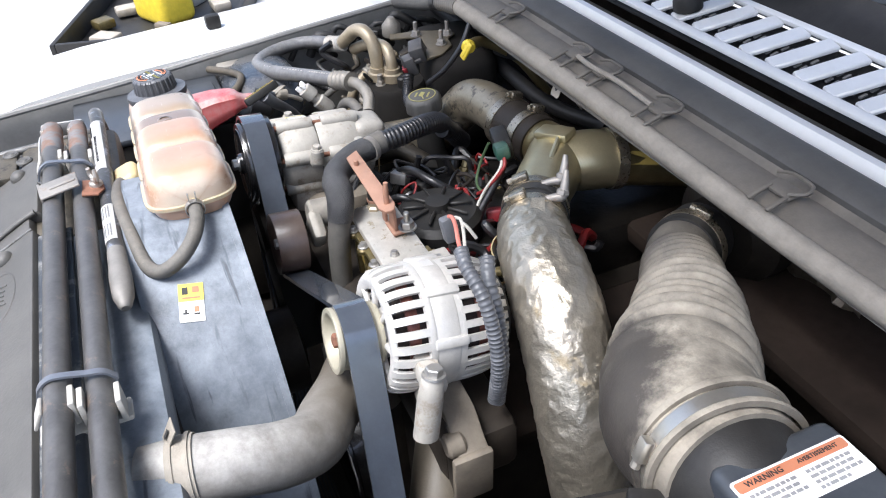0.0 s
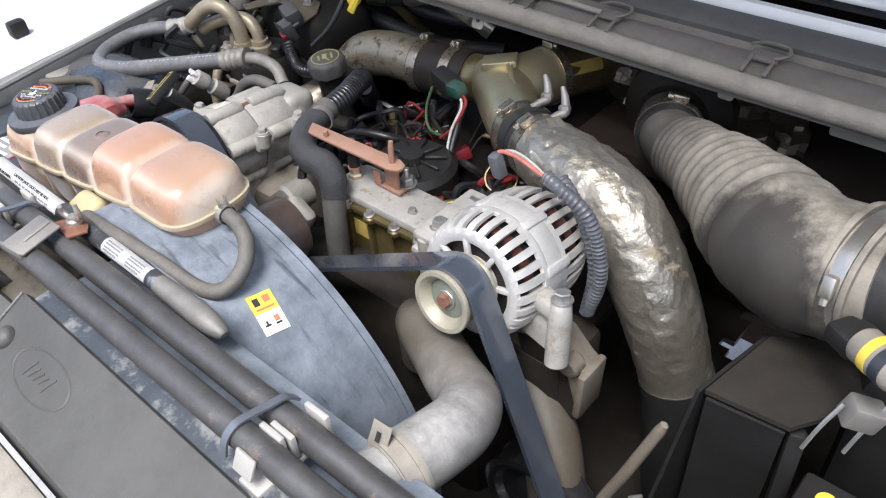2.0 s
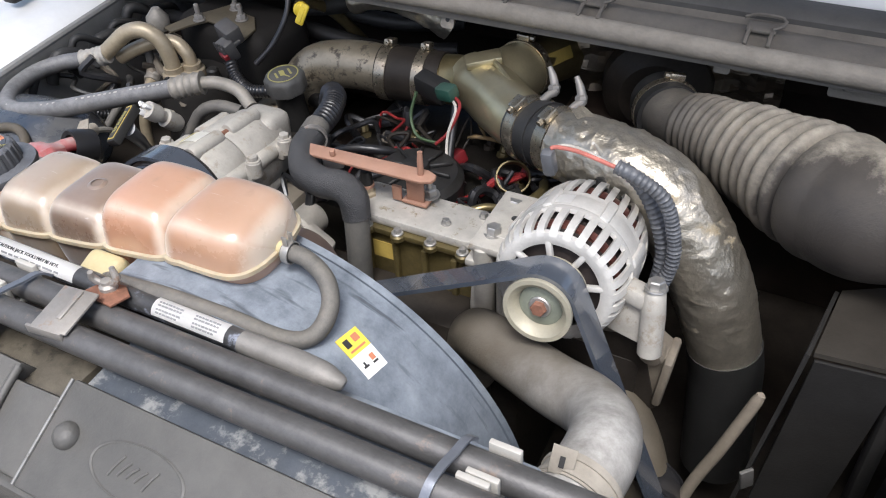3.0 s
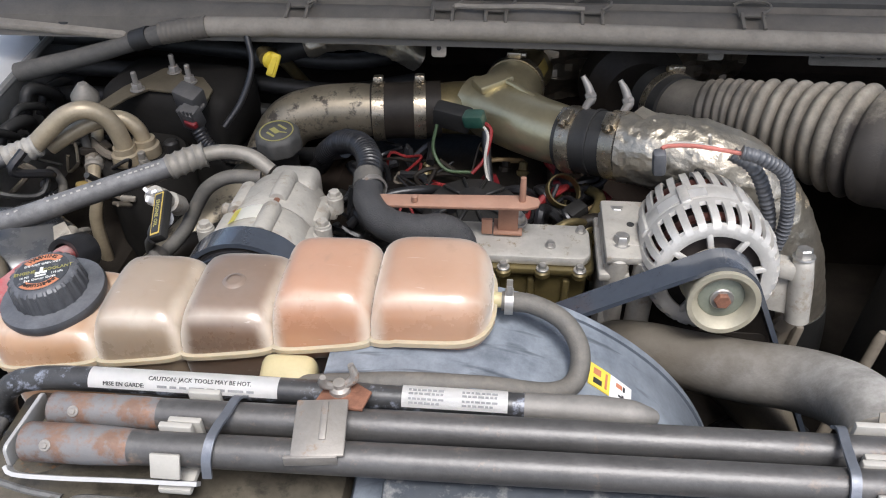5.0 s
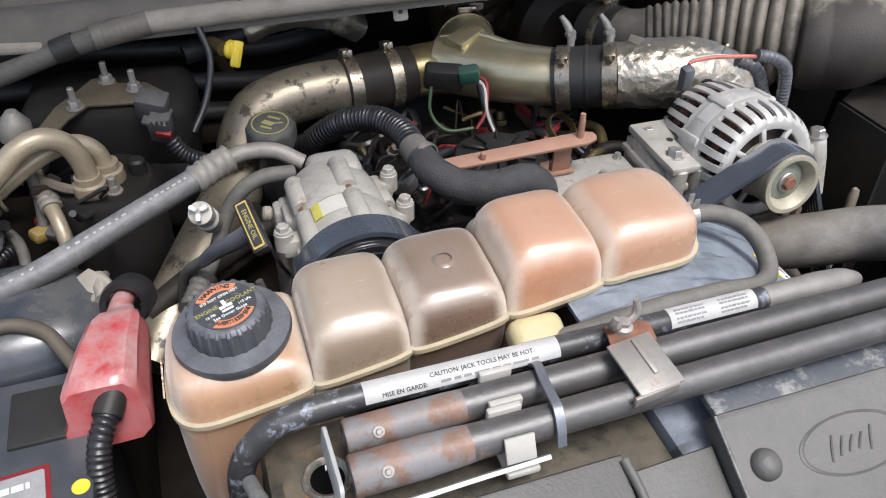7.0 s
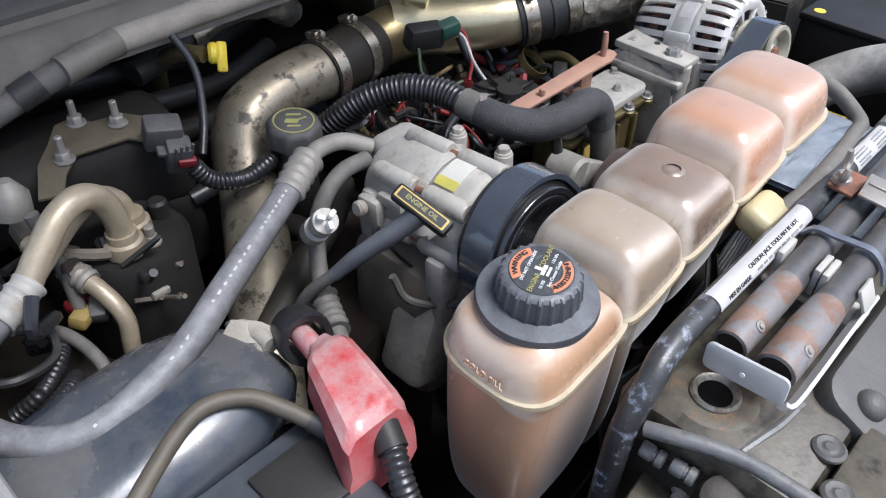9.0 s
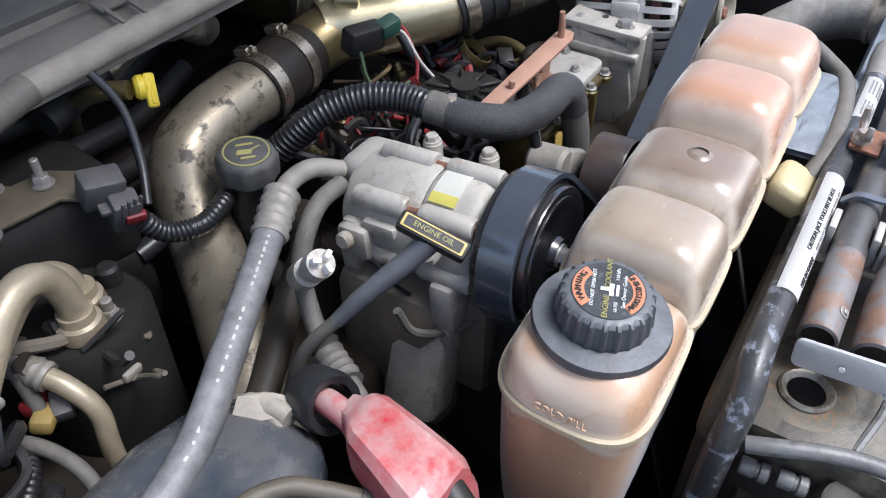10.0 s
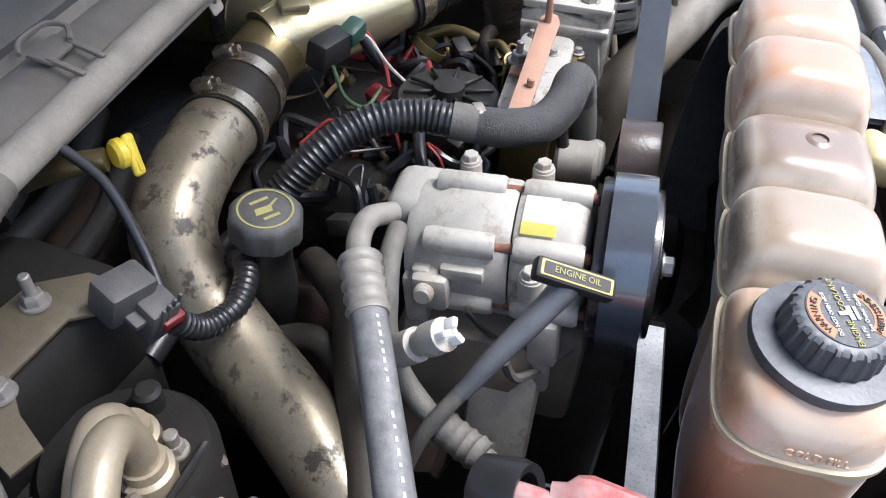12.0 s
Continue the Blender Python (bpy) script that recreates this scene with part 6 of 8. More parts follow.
part("pump_body", box((0.13, 0.10, 0.20), (-0.125, 0.150, 0.86), 0.02), M_BLACK, eb, "black pump under the compressor")
part("pump_drum", disc(0.045, 0.09, (-0.14, 0.10, 0.955), (0, 1, 0), 0.006), M_DEEP, eb)
part("front_ribs", box((0.05, 0.05, 0.12), (-0.175, 0.165, 0.955), 0.012), M_CASTTAN, eb)

# the engine sits with its front a little raised: its belt drive leans with it
LEAN_M = Matrix.Translation((0, 0.125, 1.07)) @ Matrix.Rotation(radians(-5), 4, "X") @ Matrix.Translation((0, -0.125, -1.07))
for ob in (belt, ip, al, cm_):
    m = LEAN_M @ Matrix.Translation(ob.location)
    ob.location, ob.rotation_euler = m.translation, m.to_euler()
al.scale = (0.91, 1.0, 0.91)
BACK = 0.018
al.location.y -= BACK
al.location.z -= 0.007
al.rotation_euler.x -= radians(4)
for ob in al.children:
    if ob.name.startswith(("pulley", "shaft_front")):
        ob.location.y += BACK
aw.location.y -= BACK
aw.location.z += 0.007
# ---------------------------------------------------------------- oil reservoir and copper bracket
rv = thing("oil_pump_reservoir", (0.11, 0.215, 0.93), "oily olive cast oil reservoir with bright top plate", "oil reservoir")
part("casting", box((0.160, 0.052, 0.13), (0.112, 0.234, 0.990), 0.008), M_OLIVE, rv)
part("top_plate", plate(round_rect(0.168, 0.060, 0.014), 0.012, Matrix.Translation((0.110, 0.236, 1.062)), 0.003), M_PLATE, rv, "bright machined top plate")
part("flange", plate(round_rect(0.176, 0.068, 0.010), 0.008, Matrix.Translation((0.110, 0.234, 1.0495)), 0.002), M_OLIVE, rv)
for x in (0.060, 0.100, 0.142, 0.182):
    part("flange_ear", disc(0.0085, 0.009, (x, 0.2010, 1.0405), (0, 0, 1), 0.002, 18), M_OLIVE, rv)
    part("flange_bolt", merge(disc(0.0070, 0.0025, (x, 0.2010, 1.0495), (0, 0, 1), 0.0006, 18), hexbolt((x, 0.2010, 1.0505), (0, 0, 1), 0.0045, 0.005, False)), M_STEEL, rv)
for x, y in ((0.150, 0.226), (0.184, 0.254)):
    part("bolt", hexbolt((x, y, 1.062), (0, 0, 1), 0.0045, 0.005), M_STEEL, rv)
for i in range(4):
    part("rib", box((0.008, 0.010, 0.085), (0.055 + 0.038 * i, 0.2065, 0.99), 0.003), M_OLIVE, rv)
part("sticker", box((0.028, 0.001, 0.024), (0.075, 0.2070, 1.012), 0), M_LABELGOLD, rv, "gold paper sticker")
sn = part("sensor", lathe([(0, 0), (0.010, 0), (0.010, 0.006), (0.0075, 0.008), (0.0075, 0.018), (0, 0.018)], (0.041, 0.238, 1.060), (0, 0, 1), 6), M_ACPIPE, rv, "brass pressure sensor")
part("sensor_plug", lathe([(0, 0), (0.007, 0), (0.0075, 0.012), (0.006, 0.022), (0, 0.023)], (0.041, 0.238, 1.074), (0, 0, 1), 14), M_BLACK, sn)
part("sensor_band", ringband(0.0077, 0.004, 0.0008, (0.041, 0.238, 1.0765), (0, 0, 1), 20), M_COPPER, sn, "orange seal ring")

cb = thing("copper_bracket", (0.1, 0.24, 1.06), "copper-brown flat steel bracket with upright stud", "bracket")
d = Vector((0.172, -0.004, 0.006))
part("bar", plate([(-0.088, -0.009), (0.078, -0.0105), (0.090, -0.006), (0.092, 0.0), (0.090, 0.006), (0.078, 0.0105), (-0.088, 0.009)], 0.004, on_face((0.044, 0.234, 1.112), (-0.05, -0.12, 1), d), 0.001), M_COPPER, cb)
part("leg", box((0.022, 0.004, 0.046), (0.103, 0.243, 1.088), 0.001), M_COPPER, cb)
part("foot", box((0.032, 0.026, 0.004), (0.103, 0.250, 1.067), 0.001), M_COPPER, cb)
part("ear", box((0.012, 0.004, 0.020), (0.080, 0.240, 1.075), 0.001), M_COPPER, cb)
part("stud", tube([(0.117, 0.234, 1.108), (0.117, 0.234, 1.130), (0.117, 0.235, 1.144)], [0.0038, 0.0036, 0.0030], 10, 0.003), M_COPPER, cb)
part("rivet", disc(0.0035, 0.008, (0.002, 0.232, 1.110), (0, 0, 1), 0.001, 12), M_COPPER, cb)
part("foot_bolt", merge(hexbolt((0.113, 0.258, 1.069), (0, 0, 1), 0.009, 0.009), disc(0.004, 0.022, (0.113, 0.258, 1.070), (0, 0, 1), 0.001, 10)), M_STEEL, cb)
part("cable_tie", ringband(0.016, 0.008, 0.002, (-0.052, 0.268, 1.098), (0.5, -0.9, 0), 24), M_BRACKET, cb, "tan cable tie bracket")

# ---------------------------------------------------------------- wiring trunk over the engine
wt = thing("wiring_trunk", (0, 0.28, 1.0), "thick black convoluted wiring trunk with woven sleeve", "wiring loom")
part("convoluted_tube", corrugated([(-0.165, 0.455, 1.005), (-0.140, 0.425, 1.045), (-0.110, 0.395, 1.080), (-0.080, 0.360, 1.098), (-0.062, 0.320, 1.102), (-0.058, 0.285, 1.100)], 0.0145, 0.0058, 0.0012, 22), M_LOOM, wt, "black convoluted tube")
part("collar", tube([(-0.059, 0.290, 1.101), (-0.056, 0.268, 1.099)], 0.0165, 20, 0.004), M_HOSE, wt, "grey taped collar")
part("sleeve", tube([(-0.056, 0.272, 1.099), (-0.050, 0.245, 1.096), (-0.028, 0.215, 1.092), (0.005, 0.200, 1.095), (0.035, 0.196, 1.100), (0.052, 0.192, 1.092), (0.058, 0.186, 1.070)], [0.0165, 0.0175, 0.018, 0.018, 0.018, 0.0175, 0.016], 22, 0.005), M_SLEEVE, wt, "black woven sleeve")
part("lower_hose", tube([(0.057, 0.187, 1.078), (0.060, 0.180, 1.04), (0.060, 0.176, 0.99), (0.062, 0.172, 0.90)], 0.0145, 16, 0.008), M_HOSE, wt, "dusty grey lower hose")
part("branch", tube([(-0.01, 0.200, 1.085), (-0.012, 0.190, 1.05), (-0.006, 0.185, 1.0)], 0.006, 10, 0.006), M_LOOM, wt)
part("branch", tube([(-0.11, 0.400, 1.065), (-0.16, 0.44, 1.03), (-0.20, 0.46, 1.015), (-0.30, 0.47, 1.0)], 0.011, 12, 0.01), M_LOOM, wt)

# valley: fuel filter, injector wiring
ff = thing("fuel_filter_housing", (0.13, 0.37, 0.95), "black ribbed fuel filter cap in the engine valley", "fuel filter")
FC = Vector((0.060, 0.320, 1.014))
part("bowl", lathe([(0, -0.06), (0.056, -0.06), (0.060, 0.018), (0.060, 0.024), (0.052, 0.033), (0, 0.036)], FC, (0, 0, 1), 40), M_BLACK, ff)
part("cap_hub", lathe([(0, 0.032), (0.018, 0.034), (0.016, 0.046), (0, 0.048)], FC, (0, 0, 1), 24), M_BLACK, ff)
for k in range(10):
    a = 2 * math.pi * k / 10
    part("cap_rib", box((0.034, 0.004, 0.005), Matrix.Translation(FC + Vector((0, 0, 0.038))) @ Matrix.Rotation(a, 4, "Z") @ Matrix.Translation((0.030, 0, 0)), 0.0015, 1), M_BLACK, ff)

rnd = random.Random(11)
iw = thing("injector_wiring", (0.03, 0.42, 0.99), "tangle of thin red, tan and black engine wires", "wiring")
for k in range(22):
    x, y = rnd.uniform(-0.12, 0.21), rnd.uniform(0.28, 0.46)
    pts = [(x, y, 0.99 + rnd.uniform(0, 0.04))]
    for j in range(4):
        pts.append((pts[-1][0] + rnd.uniform(-0.035, 0.035), pts[-1][1] + rnd.uniform(-0.03, 0.03), 1.0 + rnd.uniform(0.0, 0.045)))
    mt = rnd.choice([M_WIRERED, M_WIREBROWN, M_LOOM, M_LOOM, M_LOOM, M_LOOM, M_DEEP, M_DEEP])
    part("wire", tube(pts, rnd.choice([0.0016, 0.002, 0.003]) if mt is not M_LOOM else rnd.choice([0.003, 0.005, 0.006]), 7, 0.008), mt, iw)
for x, y, z, mt in ((-0.115, 0.375, 1.005, M_BLACK), (0.185, 0.335, 1.03, M_BLACK), (0.075, 0.40, 1.02, M_RED), (-0.03, 0.335, 1.03, M_BLACK), (0.01, 0.30, 1.03, M_BLACK), (-0.06, 0.31, 1.035, M_STEEL), (0.02, 0.37, 1.02, M_BLACK), (0.20, 0.30, 1.01, M_OLIVE)):
    part("connector", box((0.026, 0.020, 0.018), pose(x, y, z, rnd.uniform(-20, 20), rnd.uniform(-20, 20), rnd.uniform(0, 90)), 0.003), mt, iw)
for k in range(9):
    x, y = -0.10 + 0.035 * k, 0.30 + 0.02 * (k % 3)
    part("fitting", lathe([(0, 0), (0.008, 0), (0.008, 0.012), (0.005, 0.014), (0.005, 0.026), (0, 0.027)], (x, y, 0.995), (rnd.uniform(-.3, .3), rnd.uniform(-.3, .3), 1), 10), rnd.choice([M_STEEL, M_OLIVE, M_BLACK]), iw)

# ---------------------------------------------------------------- charge pipes over the rear of the engine
cp1 = thing("charge_pipe", (-0.2, 0.45, 0.85), "stained bare steel charge pipe bending down beside the engine", "intake pipe")
part("pipe", tube([(-0.078, 0.500, 1.066), (-0.115, 0.500, 1.068), (-0.165, 0.496, 1.064), (-0.203, 0.489, 1.052), (-0.224, 0.474, 1.026), (-0.238, 0.448, 0.998), (-0.260, 0.412, 0.980), (-0.292, 0.362, 0.965), (-0.335, 0.300, 0.938), (-0.380, 0.235, 0.905)], 0.0355, 36, 0.008), M_SILVER, cp1)

bt = thing("pipe_boot", (-0.04, 0.505, 1.03), "black rubber pipe boot with two band clamps", "boot")
part("sleeve", tube([(-0.090, 0.499, 1.066), (-0.045, 0.504, 1.067), (0.004, 0.510, 1.067)], 0.0385, 32, 0.006), M_DEEP, bt)
clamp(bt, (-0.080, 0.500, 1.066), (1, 0.1, 0), 0.0388, 0.016, screw=(0, 0.3, 1))
clamp(bt, (-0.024, 0.506, 1.067), (1, 0.1, 0), 0.0388, 0.016, screw=(0, 0.3, 1))

yp = thing("intake_manifold_pipe", (0.09, 0.5, 1.03), "golden cast intake pipe with three branches", "intake pipe")
part("left_stub", tube([(-0.008, 0.510, 1.067), (0.03, 0.510, 1.070), (0.065, 0.500, 1.076)], [0.034, 0.036, 0.038], 32, 0.008), M_OLDGOLD, yp, "oily tarnished stub")
part("elbow", tube([(0.045, 0.512, 1.078), (0.075, 0.492, 1.080), (0.110, 0.462, 1.082), (0.145, 0.430, 1.086), (0.180, 0.405, 1.090)], [0.036, 0.041, 0.041, 0.039, 0.037], 36, 0.008), M_GOLD, yp)
part("rear_neck", tube([(0.085, 0.490, 1.080), (0.096, 0.530, 1.080), (0.105, 0.572, 1.076)], [0.040, 0.0415, 0.040], 36, 0.008), M_GOLD, yp)
part("casting_web", box((0.05, 0.03, 0.012), pose(0.075, 0.49, 1.122, 0, -8, 30), 0.004), M_GOLD, yp)
part("rib", tube([(0.05, 0.515, 1.112), (0.09, 0.488, 1.124), (0.13, 0.452, 1.120)], 0.004, 8, 0.006), M_GOLD, yp)
clamp(yp, (0.1035, 0.563, 1.077), (0.15, 1, -0.1), 0.0408, 0.015, screw=(-0.05, 0, 1), th=0.002)
part("rear_pipe", tube([(0.104, 0.560, 1.077), (0.116, 0.630, 1.063), (0.135, 0.70, 1.048), (0.155, 0.77, 1.035)], 0.0370, 36, 0.01), M_OLDGOLD, yp, "tarnished golden rear pipe")
part("sticker", plate(round_rect(0.066, 0.018, 0.002), 0.0006, on_face((0.1435, 0.602, 1.0865), (0.88, -0.08, 0.46), (0.17, 0.96, -0.19)), 0), M_LABELGOLD, yp, "gold printed sticker")
part("pipe_ring", lathe([(0.020, 0), (0.026, 0), (0.026, 0.03), (0.020, 0.03)], (0.20, 0.70, 1.055), (0.9, 0.2, 0), 28, closed=True), M_OLDGOLD, yp)

pb = thing("pipe_boot", (0.21, 0.4, 1.04), "dark rubber coupling with bright clamps between the pipes", "boot")
CA = Vector((0.063, -0.036, 0.013)).normalized()
part("sleeve", tube([(0.170, 0.409, 1.088), (0.205, 0.388, 1.096), (0.246, 0.364, 1.105)], 0.0395, 32, 0.006), M_RUBBER, pb)
clamp(pb, (0.182, 0.402, 1.0905), CA, 0.0398, 0.018, screw=(-0.2, -0.4, 1), th=0.002)
clamp(pb, (0.231, 0.373, 1.1020), CA, 0.0398, 0.018, screw=(-0.2, -0.4, 1), th=0.002)
for p in ((0.198, 0.428, 1.134), (0.240, 0.404, 1.142)):
    part("tee_bolt", merge(tube([(p[0] - 0.010, p[1] - 0.020, p[2] - 0.006), (p[0] - 0.004, p[1] - 0.008, p[2] - 0.002), p, (p[0] - 0.004, p[1] + 0.006, p[2] + 0.012), (p[0] - 0.012, p[1] + 0.012, p[2] + 0.024)], [0.0045, 0.0050, 0.0065, 0.0050, 0.0032], 10, 0.004), disc(0.0075, 0.008, p, (-0.3, 0.4, 1), 0.002, 6)), M_BRACKET, pb)
part("sleeve_rib", ringband(0.0397, 0.004, 0.0015, (0.207, 0.387, 1.0965), CA, 48), M_RUBBER, pb)

fo = thing("foil_wrapped_pipe", (0.38, 0.33, 0.8), "pipe wrapped in crumpled dusty metal foil", "wrapped pipe")
part("foil", tube([(0.236, 0.370, 1.103), (0.278, 0.352, 1.109), (0.324, 0.339, 1.108), (0.366, 0.330, 1.090), (0.403, 0.323, 1.050), (0.434, 0.318, 0.996), (0.450, 0.317, 0.955), (0.460, 0.317, 0.925), (0.466, 0.318, 0.900)], [0.041, 0.043, 0.045, 0.046, 0.046, 0.045, 0.043, 0.042, 0.041], 110, 0.0026, crumple=(0.0022, 0.0023, 0.0022, 0.0019, 0.0016, 0.0013, 0.0011, 0.0010, 0.0010)), M_FOIL, fo, sharp=24)
part("loose_flap", plate([(-0.02, -0.006), (0.0, -0.012), (0.022, -0.004), (0.018, 0.006), (-0.016, 0.008)], 0.0006, on_face((0.262, 0.362, 1.150), (0.1, -0.3, 1), (1, -0.5, 0)), 0), M_FOIL, fo)
part("boot_end", tube([(0.463, 0.318, 0.915), (0.474, 0.320, 0.86), (0.49, 0.32, 0.70)], 0.0435, 28, 0.01), M_RUBBER, fo, "dark lower boot")

sp_ = thing("pressure_sensor", (0.05, 0.46, 1.08), "black sensor with green connector and red wire", "sensor")
part("sensor_body", box((0.050, 0.024, 0.030), pose(0.042, 0.462, 1.096, 10, 5, -15), 0.005), M_BLACK, sp_)
part("green_plug", box((0.028, 0.020, 0.020), pose(0.070, 0.448, 1.102, 10, -10, -15), 0.005), M_GREEN, sp_, "green connector")
part("red_wire", tube([(0.080, 0.446, 1.100), (0.092, 0.440, 1.090), (0.085, 0.420, 1.062), (0.07, 0.41, 1.045)], 0.0024, 7, 0.005), M_WIRERED, sp_)
part("pale_wire", tube([(0.078, 0.444, 1.098), (0.088, 0.436, 1.086), (0.086, 0.415, 1.06), (0.095, 0.39, 1.03)], 0.002, 7, 0.005), M_WIREWHITE, sp_)
part("green_wire", tube([(0.022, 0.452, 1.090), (0.018, 0.440, 1.060), (0.035, 0.425, 1.040), (0.07, 0.42, 1.04)], 0.0022, 7, 0.005), M_WIREGREEN, sp_)
part("loom", tube([(0.085, 0.443, 1.088), (0.088, 0.425, 1.06), (0.095, 0.40, 1.03), (0.11, 0.385, 1.0)], 0.0055, 10, 0.006), M_LOOM, sp_)
sp_.location += Vector((-0.015, -0.028, 0.003))

# ---------------------------------------------------------------- air intake hose and filter housing
ih = thing("intake_hose", (0.45, 0.43, 1.0), "big dusty corrugated rubber air intake hose", "intake hose")


def intake_wave(s):
    if s < 0.050 or s > 0.285:
        return 0.0
    if s < 0.116:
        return 0.0070 * abs(math.sin(math.pi * (s - 0.050) / 0.0110)) ** 0.6 - 0.0045
    if s < 0.250:
        return 0.0135 * abs(math.sin(math.pi * (s - 0.116) / 0.0191)) ** 0.5 - 0.0090
    return 0.0040 * math.sin(math.pi * (s - 0.250) / 0.035) - 0.0090 * max(0.0, (0.256 - s) / 0.006)


part("hose", tube([(0.318, 0.522, 1.080), (0.342, 0.494, 1.086), (0.388, 0.464, 1.098), (0.446, 0.424, 1.106), (0.500, 0.376, 1.118), (0.550, 0.336, 1.128), (0.592, 0.324, 1.140), (0.634, 0.318, 1.149)], [0.037, 0.038, 0.043, 0.053, 0.063, 0.067, 0.063, 0.057], 48, 0.0018, wave=intake_wave), M_INTAKE, ih, sharp=60)
part("turbo_collar", tube([(0.300, 0.56, 1.075), (0.310, 0.538, 1.076), (0.324, 0.512, 1.080)], [0.040, 0.041, 0.042], 32, 0.006), M_RUBBER, ih, "black rubber turbo collar")
clamp(ih, (0.314, 0.532, 1.076), (0.4, -0.85, 0.1), 0.0418, 0.012, screw=(0.2, 0, 1))
DA = Vector((0.90, -0.20, 0.13)).normalized()
clamp(ih, (0.612, 0.322, 1.1455), DA, 0.0605, 0.013, screw=(-0.3, -0.85, 0.35), th=0.002, mat=M_BAND)
part("end_bead", ringband(0.0598, 0.0055, 0.005, Vector((0.612, 0.322, 1.1455)) + DA * 0.011, DA, 48), M_INTAKE, ih)
part("end_bead", ringband(0.0598, 0.0065, 0.0055, (0.600, 0.3245, 1.1435), DA, 48), M_INTAKE, ih)

ah = thing("air_filter_housing", (0.66, 0.18, 0.95), "black plastic air filter housing with white warning sticker", "air filter")
part("neck", tube([(0.609, 0.322, 1.144), (0.632, 0.318, 1.146), (0.655, 0.318, 1.138)], [0.0560, 0.0545, 0.047], 36, 0.008), M_BLACK, ah)
hm = on_face((0.714, 0.330, 1.1355), (0, 0, 1), (0, 1, 0))
part("lid", box((0.102, 0.150, 0.115), hm, 0.009, 3), M_DUCT, ah)
part("sticker", plate(round_rect(0.094, 0.032, 0.003), 0.0006, hm @ Matrix.Translation((-0.001, 0.041, 0.0580)), 0), M_LABEL, ah, "white warning sticker with orange strip")
part("sticker_strip", plate(round_rect(0.090, 0.008, 0.002), 0.0006, hm @ Matrix.Translation((-0.001, 0.051, 0.0586)), 0), M_INKORANGE, ah, "orange strip")
lettering("WARNING", 0.0062, hm @ Matrix.Translation((-0.024, 0.051, 0.0589)), M_INKBLACK, ah)
lettering("AVERTISSEMENT", 0.0046, hm @ Matrix.Translation((0.020, 0.051, 0.0589)), M_INKBLACK, ah)
for xx in (-0.018, 0.027):
    bars([0.95, 0.9, 0.95, 0.6], 0.040, 0.018, hm @ Vector((xx - 0.004, 0.036, 0.0584)), hm.to_3x3() @ Vector((0, 0, 1)), hm.to_3x3() @ Vector((1, 0, 0)), M_INKGREY, ah)
part("case", box((0.17, 0.13, 0.20), pose(0.725, 0.335, 0.985, 0, 0, 0), 0.02), M_BLACK, ah)

rh = thing("radiator_hose", (0.35, 0.05, 0.95), "thick dusty upper radiator hose with a wire clamp", "radiator hose")
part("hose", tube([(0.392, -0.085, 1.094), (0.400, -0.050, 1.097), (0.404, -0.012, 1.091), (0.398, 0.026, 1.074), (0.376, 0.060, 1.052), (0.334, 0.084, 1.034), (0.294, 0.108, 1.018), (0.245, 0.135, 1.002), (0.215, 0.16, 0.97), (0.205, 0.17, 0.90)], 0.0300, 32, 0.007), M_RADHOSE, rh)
hc_ = part("hose_clamp", ringband(0.0304, 0.022, 0.0012, (0.400, -0.052, 1.0970), (0.15, 1, 0.0), 40), M_SEAL, rh, "pale flat spring clamp")
for dy in (-0.007, 0.006):
    part("clamp_wire", ringband(0.0316, 0.004, 0.0016, (0.400 + 0.15 * dy, -0.052 + dy, 1.0970), (0.15, 1, 0.0), 40), M_SEAL, hc_)
part("clamp_tab", plate([(-0.009, -0.011), (0.009, -0.011), (0.009, 0.011), (-0.009, 0.011)], 0.0015, on_face((0.388, -0.056, 1.134), (0.1, -0.85, 0.5), (1, 0, 0)), 0.0004), M_SEAL, hc_, "upright clamp tab")
# Slot shade painted as a thin black bar.
part("tab_slot", box((0.004, 0.009, 0.0004), on_face((0.388, -0.0575, 1.1348), (0.1, -0.85, 0.5), (1, 0, 0)), 0), M_INKBLACK, hc_)
part("neck", tube([(0.390, -0.115, 1.091), (0.394, -0.075, 1.095)], 0.026, 24, 0.01), M_SHROUD, rh)
# ---------------------------------------------------------------- oil filler, dipsticks
of = thing("oil_filler", (-0.2, 0.41, 0.95), "grey plastic oil filler cap with yellow oil-can print", "oil filler")
OA = Vector((-0.02, -0.10, 1)).normalized()
OC = Vector((-0.198, 0.408, 1.060))
gr = bmesh.new()
rings = []
om = Matrix.Translation(OC) @ frame_to(OA)
for h, r in ((0, 0.026), (0.002, 0.0285), (0.020, 0.0285), (0.0245, 0.0265), (0.0265, 0.023)):
    rings.append([gr.verts.new(om @ Vector(((r + (0.0014 if (j // 4) % 2 == 0 and h < 0.022 else 0)) * math.cos(2 * math.pi * j / 64), (r + (0.0014 if (j // 4) % 2 == 0 and h < 0.022 else 0)) * math.sin(2 * math.pi * j / 64), h))) for j in range(64)])
for a, b in zip(rings, rings[1:]):
    for j in range(64):
        gr.faces.new((a[j], a[(j + 1) % 64], b[(j + 1) % 64], b[j]))
gr.faces.new(rings[-1])
gr.faces.new(rings[0][::-1])
oc = part("cap", gr, M_OILCAP, of)
part("print_ring", lathe([(0.0205, 0), (0.0222, 0), (0.0222, 0.0006), (0.0205, 0.0006)], OC + OA * 0.0266, OA, 40, closed=True), M_INKYEL, oc, "yellow printed ring")
ot = on_face(OC + OA * 0.0270, OA, (0.8, -0.6, 0))
